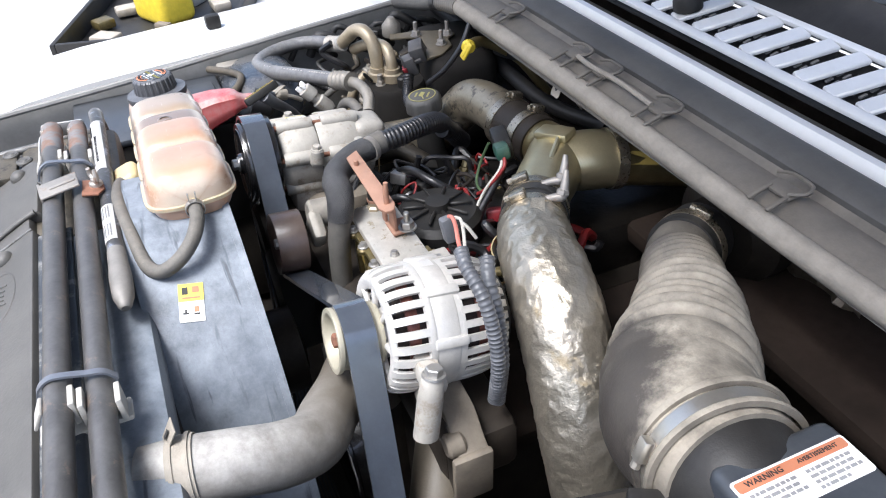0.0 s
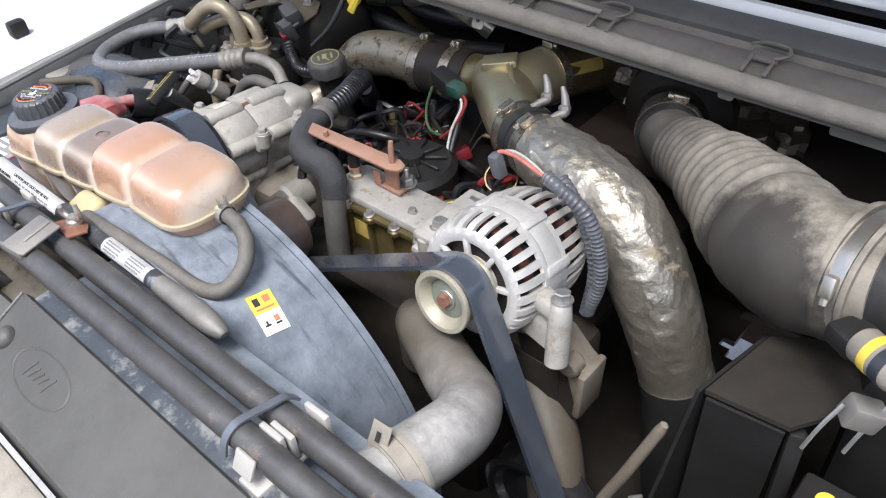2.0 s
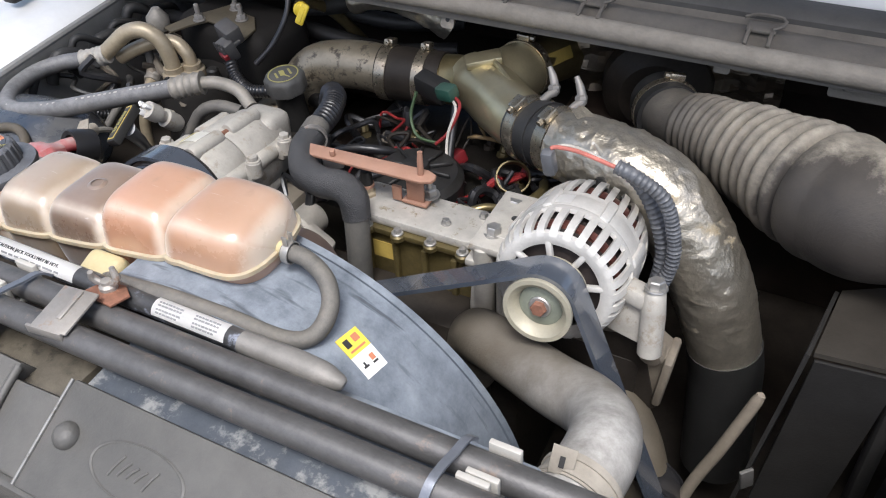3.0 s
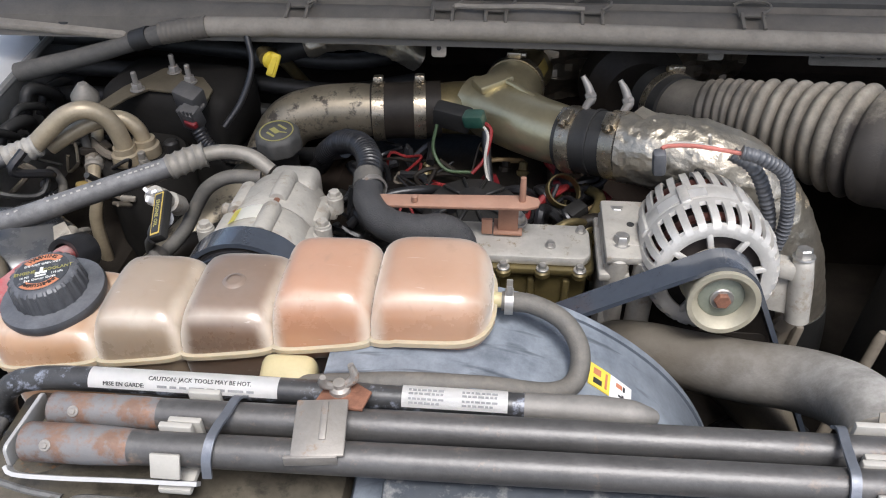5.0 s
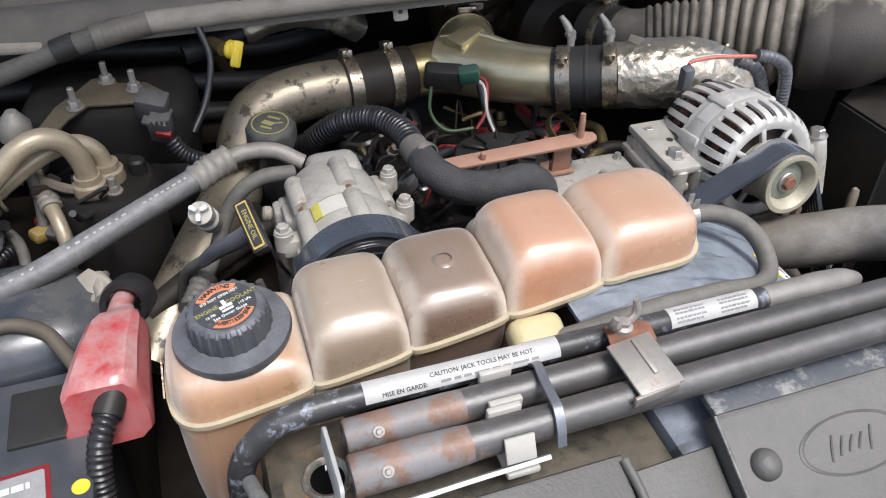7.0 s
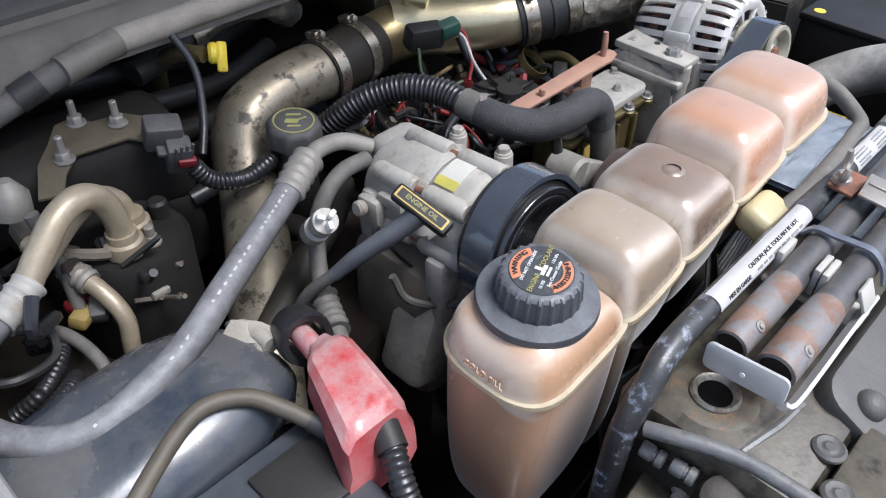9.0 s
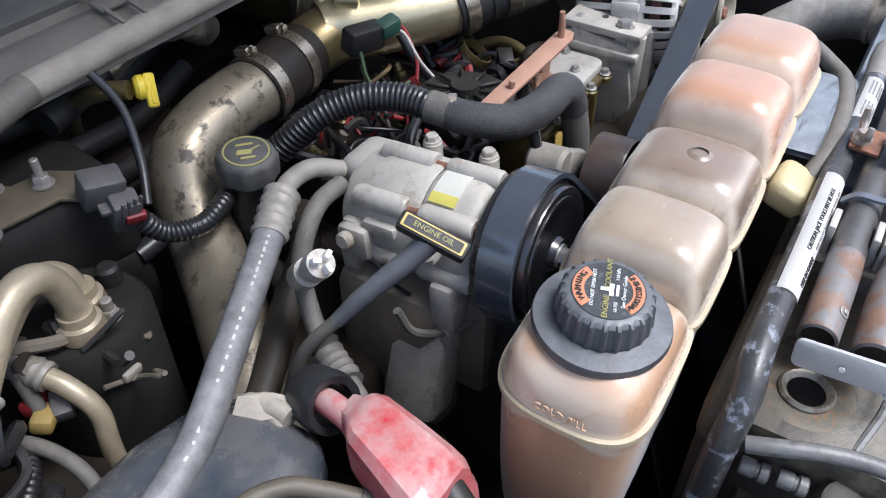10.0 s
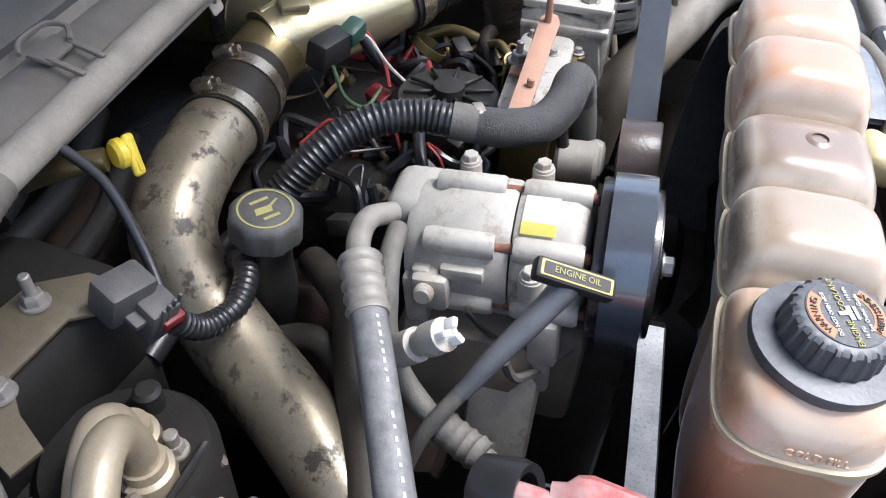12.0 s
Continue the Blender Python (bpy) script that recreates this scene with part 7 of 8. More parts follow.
part("oil_can_print", merge(plate([(-0.010, -0.004), (0.004, -0.005), (0.006, 0.002), (-0.008, 0.003)], 0.0004, ot, 0), plate([(0.005, 0.0), (0.014, 0.005), (0.013, 0.0065), (0.004, 0.002)], 0.0004, ot, 0)), M_INKYEL, oc, "yellow oil-can symbol")
for dy, w in ((0.010, 0.016), (-0.010, 0.014)):
    part("print_bar", box((w, 0.003, 0.0004), ot @ Matrix.Translation((0, dy, 0)), 0), M_INKYEL, oc)
part("neck", tube([OC + OA * 0.002, OC - OA * 0.03, OC + Vector((0.004, 0.006, -0.075)), OC + Vector((0.01, 0.02, -0.14))], [0.021, 0.021, 0.023, 0.026], 24, 0.008), M_BLACK, of, "black filler neck")

eo = thing("engine_oil_dipstick", (-0.27, 0.18, 1.04), "black tee handle dipstick marked engine oil", "dipstick")
h0, h1 = Vector((-0.2545, 0.186, 1.139)), Vector((-0.2435, 0.141, 1.117))
hn = Vector((-0.35, -0.35, 0.85))
hm2 = on_face((h0 + h1) / 2, hn, h1 - h0)
part("handle", box(((h1 - h0).length + 0.006, 0.016, 0.012), hm2, 0.003), M_BLACK, eo)
part("plate", plate(round_rect((h1 - h0).length, 0.011, 0.001), 0.0006, hm2 @ Matrix.Translation((0, 0, 0.0064)), 0), M_LABELGOLD, eo, "gold edged name plate")
part("plate_dark", plate(round_rect((h1 - h0).length - 0.004, 0.0085, 0.001), 0.0006, hm2 @ Matrix.Translation((0, 0, 0.0068)), 0), M_INKBLACK, eo)
lettering("ENGINE OIL", 0.0062, hm2 @ Matrix.Translation((0, 0, 0.0071)), M_INKYEL, eo)
part("stem", tube([(h0 + h1) / 2 - hn.normalized() * 0.004, Vector((-0.262, 0.180, 1.104)), Vector((-0.285, 0.205, 1.074)), Vector((-0.300, 0.222, 1.05))], [0.010, 0.009, 0.008, 0.0065], 12, 0.006), M_LOOMGREY, eo, "blue-grey plastic stem")
part("guide_tube", tube([(-0.296, 0.218, 1.056), (-0.32, 0.243, 1.02), (-0.33, 0.26, 0.96), (-0.32, 0.28, 0.88)], 0.006, 10, 0.01), M_HOSE, eo)

dy_ = thing("yellow_dipstick", (-0.22, 0.5, 1.08), "bright yellow dipstick handle before the firewall", "dipstick")
part("tab", box((0.013, 0.006, 0.032), pose(-0.2185, 0.4950, 1.1335, -18, 24, 10), 0.0028, 3), M_YELLOW, dy_)
part("tab_rib", box((0.007, 0.002, 0.024), pose(-0.2190, 0.4918, 1.1340, -18, 24, 10), 0.0009, 1), M_YELLOW, dy_)
part("collar", lathe([(0, 0), (0.009, 0), (0.0115, 0.003), (0.0115, 0.008), (0.006, 0.012), (0, 0.012)], (-0.229, 0.504, 1.138), (0.9, -0.5, -0.1), 20), M_YELLOW, dy_)
part("tube", tube([(-0.232, 0.508, 1.136), (-0.245, 0.54, 1.130), (-0.24, 0.60, 1.09), (-0.22, 0.65, 1.02)], 0.009, 12, 0.01), M_OLDGOLD, dy_)

# ---------------------------------------------------------------- air-conditioning lines and accumulator
ln_ = thing("refrigerant_hose", (-0.38, 0.25, 1.03), "pale dusty refrigerant hose with white print", "hose")
hp = [(-0.178, 0.308, 1.090), (-0.205, 0.318, 1.104), (-0.238, 0.315, 1.110), (-0.268, 0.302, 1.108), (-0.297, 0.288, 1.102), (-0.342, 0.267, 1.094), (-0.396, 0.242, 1.084), (-0.460, 0.215, 1.072), (-0.535, 0.207, 1.060), (-0.580, 0.242, 1.058), (-0.592, 0.295, 1.060), (-0.570, 0.332, 1.064), (-0.534, 0.352, 1.068)]
part("metal_end", tube(hp[:4], 0.0088, 16, 0.006), M_DULLALU, ln_, "bare metal end")
part("hose_run", tube(hp[3:], 0.0125, 18, 0.008), M_ACHOSE, ln_)
part("crimp_collar", corrugated([(-0.255, 0.308, 1.110), (-0.270, 0.301, 1.108), (-0.294, 0.289, 1.102)], 0.0142, 0.010, 0.0014, 20), M_DULLALU, ln_, "crimped collar")
for k in range(26):
    f = 4.1 + k * 0.13 + 0.25 * (k // 8)
    i = int(f)
    a, b = Vector(hp[i]), Vector(hp[i + 1])
    p = a.lerp(b, f - i)
    t = (b - a).normalized()
    nn = (Vector((-0.2, -0.5, 0.85)) - t * t.dot(Vector((-0.2, -0.5, 0.85)))).normalized()
    part("print_bar", box((0.0026 + 0.0010 * (k % 3), 0.0021, 0.0004), on_face(p + nn * 0.0126, nn, t), 0), M_CLIP, ln_)
part("crimp_collar", corrugated([(-0.540, 0.350, 1.067), (-0.520, 0.359, 1.071), (-0.502, 0.366, 1.077)], 0.0142, 0.010, 0.0014, 20), M_COMP, ln_, "pale crimped collar")
part("tan_pipe", tube([(-0.508, 0.364, 1.075), (-0.486, 0.373, 1.094), (-0.462, 0.382, 1.112), (-0.438, 0.391, 1.116), (-0.418, 0.398, 1.101), (-0.409, 0.400, 1.074), (-0.408, 0.400, 1.045)], 0.0120, 20, 0.005), M_ACPIPE, ln_, "tan aluminium pipe")
part("tan_pipe", tube([(-0.500, 0.385, 1.062), (-0.470, 0.396, 1.078), (-0.440, 0.410, 1.088), (-0.412, 0.420, 1.088), (-0.394, 0.422, 1.072), (-0.389, 0.421, 1.045)], 0.0105, 18, 0.005), M_ACPIPE, ln_, "thinner tan aluminium pipe")

ac = thing("accumulator", (-0.40, 0.42, 0.8), "black refrigerant accumulator canister", "accumulator")
part("canister", lathe([(0, -0.20), (0.056, -0.20), (0.060, -0.19), (0.060, -0.012), (0.054, -0.003), (0, 0)], (-0.395, 0.425, 1.035), (0, 0, 1), 40), M_MATTE, ac)
for x, y in ((-0.408, 0.400), (-0.389, 0.421)):
    part("fitting", lathe([(0, 0), (0.019, 0), (0.0195, 0.003), (0.0185, 0.014), (0.0150, 0.016), (0.0145, 0.024), (0, 0.024)], (x, y, 1.034), (0, 0, 1), 20), M_ACPIPE, ac, "tan fitting")
for x, y in ((-0.384, 0.395), ):
    part("stud", merge(disc(0.005, 0.020, (x, y, 1.033), (0, 0, 1), 0.001, 10), hexbolt((x, y, 1.033), (0, 0, 1), 0.007, 0.008)), M_DULLALU, ac)
part("valve_cap", disc(0.010, 0.024, (-0.356, 0.428, 1.028), (0, 0, 1), 0.003, 16), M_BLACK, ac)
part("tag", box((0.020, 0.006, 0.008), pose(-0.402, 0.362, 1.00, 0, 10, 12), 0.002), M_SEAL, ac, "pale clip")

lp = thing("liquid_line", (-0.45, 0.36, 0.95), "thin pale refrigerant line with crimped joints", "pipe")
part("pipe", tube([(-0.474, 0.458, 1.046), (-0.463, 0.430, 1.040), (-0.455, 0.398, 1.032), (-0.447, 0.372, 1.020), (-0.443, 0.354, 0.998), (-0.449, 0.346, 0.960), (-0.450, 0.345, 0.86)], 0.0085, 14, 0.006), M_ACPIPE, lp)
part("joint", corrugated([(-0.459, 0.414, 1.036), (-0.452, 0.388, 1.028)], 0.012, 0.008, 0.0012, 16), M_DULLALU, lp)
part("upright", tube([(-0.47, 0.42, 1.10), (-0.466, 0.412, 1.06), (-0.465, 0.405, 1.03), (-0.468, 0.39, 1.0)], 0.0065, 12, 0.006), M_HOSE, lp)
part("bracket", box((0.030, 0.006, 0.010), pose(-0.456, 0.402, 1.046, 0, 20, 30), 0.002), M_DEEP, lp)

sl2 = thing("suction_line", (-0.25, 0.25, 0.95), "dusty thin refrigerant line with service port beside the compressor", "pipe")
part("pipe", tube([(-0.190, 0.300, 1.085), (-0.225, 0.296, 1.088), (-0.252, 0.290, 1.076), (-0.270, 0.284, 1.052), (-0.285, 0.266, 1.026), (-0.307, 0.231, 1.011), (-0.322, 0.195, 1.008), (-0.335, 0.16, 0.985)], 0.0085, 14, 0.006), M_HOSE, sl2)
part("service_port", merge(lathe([(0, 0), (0.010, 0), (0.0125, 0.006), (0.0125, 0.026), (0.009, 0.028), (0.0085, 0.036), (0.0118, 0.038), (0.0122, 0.044), (0.0118, 0.056), (0.0085, 0.057), (0, 0.0575)], (-0.284, 0.274, 1.057), (-0.16, -0.65, 0.75), 20)), M_COMP, sl2, "service port with cap")
PORT = on_face((-0.284, 0.274, 1.057), (-0.16, -0.65, 0.75), (1, 0, 0))
for k in range(3):
    part("cap_prong", box((0.0075, 0.0045, 0.011), PORT @ Matrix.Rotation(radians(120 * k + 20), 4, "Z") @ Matrix.Translation((0.0062, 0, 0.0610)), 0.0012), M_LABEL, sl2, "pale cap prong")
part("joint", corrugated([(-0.303, 0.238, 1.014), (-0.312, 0.218, 1.010), (-0.321, 0.198, 1.009)], 0.0125, 0.009, 0.0012, 16), M_HOSE, sl2)
part("wire", tube([(-0.235, 0.235, 1.060), (-0.225, 0.22, 1.03), (-0.205, 0.205, 1.0), (-0.19, 0.17, 0.985), (-0.19, 0.15, 0.99)], 0.002, 7, 0.006), M_LOOM, sl2)
part("wire", tube([(-0.25, 0.20, 1.03), (-0.24, 0.19, 1.0), (-0.21, 0.17, 0.985), (-0.195, 0.150, 1.0)], 0.004, 7, 0.006), M_HOSE, sl2)

# ---------------------------------------------------------------- battery corner
br = thing("battery", (-0.51, 0.04, 0.82), "black battery with red and white label", "battery")
part("case", box((0.196, 0.26, 0.20), (-0.510, 0.000, 0.916), 0.008), M_BLACK, br)
part("lid", box((0.204, 0.264, 0.014), (-0.510, 0.000, 1.023), 0.005), M_DUCT, br)
part("vent_cover", box((0.055, 0.12, 0.010), (-0.535, 0.06, 1.033), 0.005), M_DUCT, br)
part("terminal_recess", box((0.06, 0.06, 0.006), (-0.445, 0.085, 1.031), 0.006), M_BLACK, br)
lbm = on_face((-0.478, -0.002, 1.0308), (0, 0, 1), (1, 0.08, 0))
part("label", plate(round_rect(0.078, 0.066, 0.003), 0.0006, lbm, 0), M_RED, br, "red bordered label")
part("label_field", plate(round_rect(0.070, 0.058, 0.002), 0.0006, lbm @ Matrix.Translation((0, 0, 0.0006)), 0), M_INKGREY, br)
bars([0.9, 0.6, 0.9, 0.8], 0.060, 0.045, lbm @ Vector((0, 0, 0.001)), (0, 0, 1), (1, 0.08, 0), M_INKWHITE, br)
part("yellow_dot", disc(0.007, 0.0008, (-0.418, 0.004, 1.0302), (0, 0, 1), 0.0002), M_YELLOW, br, "round yellow sticker")

rc = thing("terminal_boot", (-0.385, 0.09, 1.02), "faded red rubber battery terminal cover", "terminal cover")
bm = bmesh.new()
secs = []
rp = [((-0.374, 0.152, 1.066), 0.012, 0.010), ((-0.376, 0.143, 1.067), 0.015, 0.012), ((-0.377, 0.137, 1.068), 0.021, 0.016), ((-0.380, 0.128, 1.067), 0.026, 0.019), ((-0.387, 0.098, 1.060), 0.030, 0.026), ((-0.393, 0.070, 1.050), 0.034, 0.032), ((-0.395, 0.061, 1.046), 0.035, 0.033), ((-0.396, 0.056, 1.044), 0.033, 0.031)]
for (p, hw, hh) in rp:
    ring = []
    for j in range(20):
        cx, cz = superpoint(2 * math.pi * j / 20, 6.0)
        ring.append(bm.verts.new(Vector(p) + Vector((cx * hw * (0.86 if cz > 0 else 1.0), 0.15 * cz * hh, cz * hh))))
    secs.append(ring)
for a, b in zip(secs, secs[1:]):
    for j in range(20):
        bm.faces.new((a[j], a[(j + 1) % 20], b[(j + 1) % 20], b[j]))
bm.faces.new(secs[0])
bm.faces.new(secs[-1])
part("boot", bm, M_REDCOVER, rc, sharp=38)
part("cable", tube([(-0.380, 0.145, 1.068), (-0.376, 0.165, 1.066), (-0.372, 0.185, 1.060)], 0.0095, 14, 0.005), M_REDCOVER, rc, "red cable end")
rb2 = thing("cable_boot", (-0.37, 0.18, 1.03), "black open rubber cable boot", "cable boot")
part("ring", lathe([(0.016, 0), (0.0215, -0.002), (0.0235, 0.006), (0.022, 0.030), (0.016, 0.034), (0.0150, 0.010)], (-0.374, 0.166, 1.063), (0.25, 1, -0.45), 28, closed=True), M_LOOM, rb2)
bc = thing("battery_cable", (-0.38, 0.0, 0.9), "black convoluted battery cable", "cable")
part("convoluted_tube", corrugated([(-0.382, 0.082, 1.062), (-0.390, 0.055, 1.056), (-0.402, 0.028, 1.040), (-0.406, 0.004, 1.005), (-0.400, -0.02, 0.955), (-0.385, -0.03, 0.90)], 0.0095, 0.0050, 0.0010, 16), M_LOOM, bc)
part("tape", tube([(-0.386, 0.066, 1.060), (-0.393, 0.048, 1.053)], 0.0122, 14, 0.004), M_BLACK, bc, "shiny black tape")

dc = thing("air_duct", (-0.48, 0.22, 0.95), "blue-black rounded plastic duct under the refrigerant hose", "air duct")
bm = bmesh.new()
secs = []
for (p, hw, hh) in (((-0.390, 0.214, 1.016), 0.030, 0.016), ((-0.397, 0.213, 1.020), 0.042, 0.026), ((-0.415, 0.210, 1.026), 0.056, 0.036), ((-0.455, 0.205, 1.028), 0.068, 0.042), ((-0.52, 0.203, 1.024), 0.070, 0.044), ((-0.60, 0.203, 1.012), 0.070, 0.044)):
    ring = []
    for j in range(28):
        cy, cz = superpoint(2 * math.pi * j / 28, 2.5)
        ring.append(bm.verts.new(Vector(p) + Vector((-0.25 * cy * hw, cy * hw, cz * hh))))
    secs.append(ring)
for a, b in zip(secs, secs[1:]):
    for j in range(28):
        bm.faces.new((a[j], a[(j + 1) % 28], b[(j + 1) % 28], b[j]))
bm.faces.new(secs[0])
bm.faces.new(secs[-1])
part("shell", bm, M_BIN, dc, sharp=60)
part("torn_tape", plate([(-0.022, -0.008), (-0.005, -0.012), (0.02, -0.006), (0.024, 0.006), (0.004, 0.010), (-0.02, 0.006)], 0.002, on_face((-0.398, 0.208, 1.060), (-0.2, -0.3, 1), (0.5, -0.8, 0)), 0.0005), M_SEAL, dc, "torn grey tape")
part("rim", tube([(-0.396, 0.250, 1.034), (-0.394, 0.232, 1.046), (-0.398, 0.208, 1.052), (-0.410, 0.182, 1.050), (-0.430, 0.166, 1.044), (-0.450, 0.152, 1.034)], 0.0042, 8, 0.006), M_DULLALU, dc, "bare pale rim")
part("tape", tube([(-0.397, 0.226, 1.050), (-0.394, 0.210, 1.054), (-0.394, 0.190, 1.053)], 0.0085, 14, 0.003, crumple=0.002), M_SEAL, dc, "crumpled pale tape")
vh = thing("vacuum_hose", (-0.45, 0.14, 1.02), "thin dusty grey hose over the duct", "hose")
part("hose", tube([(-0.405, 0.085, 1.040), (-0.416, 0.110, 1.050), (-0.428, 0.132, 1.058), (-0.440, 0.150, 1.064), (-0.462, 0.162, 1.068), (-0.485, 0.162, 1.068), (-0.522, 0.146, 1.064), (-0.570, 0.120, 1.056)], 0.0068, 12, 0.006), M_LOWHOSE, vh)
part("end_sleeve", tube([(-0.404, 0.082, 1.038), (-0.410, 0.097, 1.045), (-0.417, 0.112, 1.051)], 0.0082, 14, 0.004), M_RUBBER, vh, "black end sleeve")

# ---------------------------------------------------------------- firewall corner: bracket, module, hoses
bk = thing("stud_bracket", (-0.36, 0.5, 1.08), "dusty steel bracket with three upright studs", "bracket")
part("plate", plate([(-0.085, -0.060), (-0.064, -0.066), (-0.050, -0.040), (-0.030, -0.018), (0.020, -0.022), (0.044, -0.050), (0.062, -0.046), (0.060, -0.010), (0.036, 0.018), (0.004, 0.022), (-0.008, 0.040), (-0.028, 0.036), (-0.046, 0.010), (-0.066, -0.014)], 0.004, on_face((-0.366, 0.500, 1.100), (0, -0.10, 1), (1, -0.05, 0)), 0.001), M_BRACKETTAN, bk)
for p in ((-0.374, 0.527, 1.103), (-0.343, 0.502, 1.101), (-0.410, 0.480, 1.099)):
    part("stud", merge(disc(0.0038, 0.026, p, (0, 0, 1), 0.001, 10), hexbolt(p, (0, 0, 1), 0.0075, 0.008)), M_BRACKET, bk)
md = thing("vacuum_module", (-0.36, 0.52, 0.95), "dusty black plastic module below the bracket", "module")
part("body", box((0.20, 0.12, 0.10), pose(-0.375, 0.535, 1.045, 0, 0, -8), 0.025, 3), M_MATTE, md)
part("lower_body", box((0.18, 0.12, 0.12), pose(-0.37, 0.52, 0.96, 0, 0, 0), 0.03, 3), M_MATTE, md)
CN_SHIFT = Vector((-0.006, -0.003, 0.012))
cn = thing("grey_connector", (-0.31, 0.43, 1.06), "grey electrical connector with red locking tab", "connector")
part("housing", box((0.036, 0.026, 0.030), pose(-0.318, 0.452, 1.094, 15, 10, -20), 0.004), M_GREYCONN, cn)
part("plug", box((0.024, 0.022, 0.034), pose(-0.314, 0.436, 1.074, 20, 8, -20), 0.003), M_GREYCONN, cn)
for k in range(4):
    part("plug_rib", box((0.0025, 0.003, 0.026), Matrix.Translation((-0.3225 + 0.0055 * k, 0.4245 - 0.001 * k, 1.080)) @ Matrix.Rotation(radians(20), 4, "X"), 0.0008), M_GREYCONN, cn)
part("collar", box((0.030, 0.028, 0.006), pose(-0.316, 0.443, 1.083, 18, 9, -20), 0.002), M_GREYCONN, cn)
part("lock_tab", box((0.018, 0.008, 0.010), pose(-0.312, 0.425, 1.070, 20, 8, -20), 0.002), M_RED, cn, "red locking tab")
part("loom", corrugated([(-0.306, 0.428, 1.062), (-0.296, 0.421, 1.045), (-0.280, 0.414, 1.036), (-0.258, 0.408, 1.033), (-0.232, 0.412, 1.035), (-0.212, 0.424, 1.030), (-0.200, 0.445, 1.012)], 0.0092, 0.0052, 0.0008, 16), M_LOOM, cn, "ribbed black loom")
cn.location += CN_SHIFT
ch = thing("cowl_harness", (-0.45, 0.53, 1.08), "taped dark wiring harness along the cowl", "wiring loom")
part("run", tube([(-0.330, 0.523, 1.168), (-0.385, 0.524, 1.158), (-0.44, 0.528, 1.140), (-0.50, 0.528, 1.122), (-0.60, 0.515, 1.10)], [0.013, 0.013, 0.012, 0.013, 0.014], 14, 0.008), M_HOSE, ch)
part("tape", tube([(-0.395, 0.525, 1.156), (-0.42, 0.526, 1.148)], 0.0145, 14, 0.004), M_RUBBER, ch)
part("drop_wire", tube([(-0.258, 0.522, 1.165), (-0.250, 0.500, 1.13), (-0.264, 0.474, 1.09), (-0.286, 0.450, 1.062)], 0.0044, 10, 0.008), M_LOOM, ch)
rf = thing("rear_hoses", (-0.35, 0.6, 1.0), "black heater hoses along the firewall", "hose")
for dz, y in ((1.05, 0.60), (1.02, 0.57), (1.085, 0.63)):
    part("hose", tube([(-0.62, y, dz + 0.02), (-0.45, y + 0.01, dz + 0.01), (-0.28, y + 0.0, dz), (-0.16, y + 0.02, dz - 0.02), (-0.05, y + 0.06, dz - 0.02)], 0.013, 14, 0.02), M_RUBBER, rf)
fh = thing("foil_sleeve_hose", (-0.15, 0.60, 1.10), "hose in crumpled bright foil sleeve before the firewall", "hose")
part("foil_sleeve", tube([(-0.20, 0.600, 1.115), (-0.15, 0.605, 1.128), (-0.09, 0.600, 1.125), (-0.04, 0.62, 1.09)], 0.020, 40, 0.004, crumple=0.0022, seed=4), M_FOIL, fh, sharp=75)
part("hose_end", tube([(-0.28, 0.585, 1.10), (-0.24, 0.592, 1.105), (-0.195, 0.600, 1.115)], 0.016, 14, 0.008), M_RUBBER, fh)
hc = thing("hinge_cover", (-0.50, 0.56, 1.14), "pale dusty stamped cowl corner bracket", "bracket")
part("stamping", box((0.20, 0.06, 0.012), pose(-0.53, 0.555, 1.165, 12, 4, 0), 0.005), M_SEAL, hc)
# Black disc in place of the shaded hole in the stamping.
part("hole", disc(0.012, 0.003, (-0.52, 0.545, 1.168), (0, -0.2, 1), 0.001), M_INKBLACK, hc)
sv = thing("service_cap", (-0.46, 0.44, 1.08), "dusty cast cap beside the firewall", "cap")
part("cap", lathe([(0, 0), (0.018, 0), (0.018, 0.018), (0.012, 0.026), (0.006, 0.034), (0, 0.035)], (-0.475, 0.455, 1.085), (0.1, 0, 1), 12), M_DULLALU, sv)

# left inner corner: dark harness on the fender wall
lh = thing("fender_harness", (-0.58, 0.35, 1.0), "dark tangled harness on the inner fender", "wiring loom")
rnd = random.Random(5)
for k in range(7):
    y0 = 0.28 + 0.04 * k
    part("loop", tube([(-0.595, y0, 1.03), (-0.585, y0 + 0.02, 1.06 + 0.01 * (k % 3)), (-0.575, y0 + 0.06, 1.055), (-0.59, y0 + 0.09, 1.02)], 0.009 if k % 2 else 0.006, 10, 0.01), M_RUBBER, lh)
part("pipe_clip", box((0.03, 0.05, 0.02), (-0.585, 0.16, 1.045), 0.006), M_DULLALU, lh)

rnd = random.Random(23)
cr_ = thing("corner_wiring", (-0.47, 0.44, 1.0), "tangle of dark taped wires and hoses in the rear corner", "wiring")
for k in range(16):
    x, y, z = rnd.uniform(-0.57, -0.42), rnd.uniform(0.36, 0.52), rnd.uniform(0.98, 1.06)
    pts = [(x, y, z)]
    for j in range(4):
        pts.append((pts[-1][0] + rnd.uniform(-0.04, 0.04), pts[-1][1] + rnd.uniform(-0.035, 0.035), max(0.96, min(1.08, pts[-1][2] + rnd.uniform(-0.03, 0.03)))))
    part("wire", tube(pts, rnd.choice([0.0025, 0.004, 0.006]), 7, 0.008), rnd.choice([M_LOOM, M_RUBBER, M_LOOM, M_CASTTAN]), cr_)
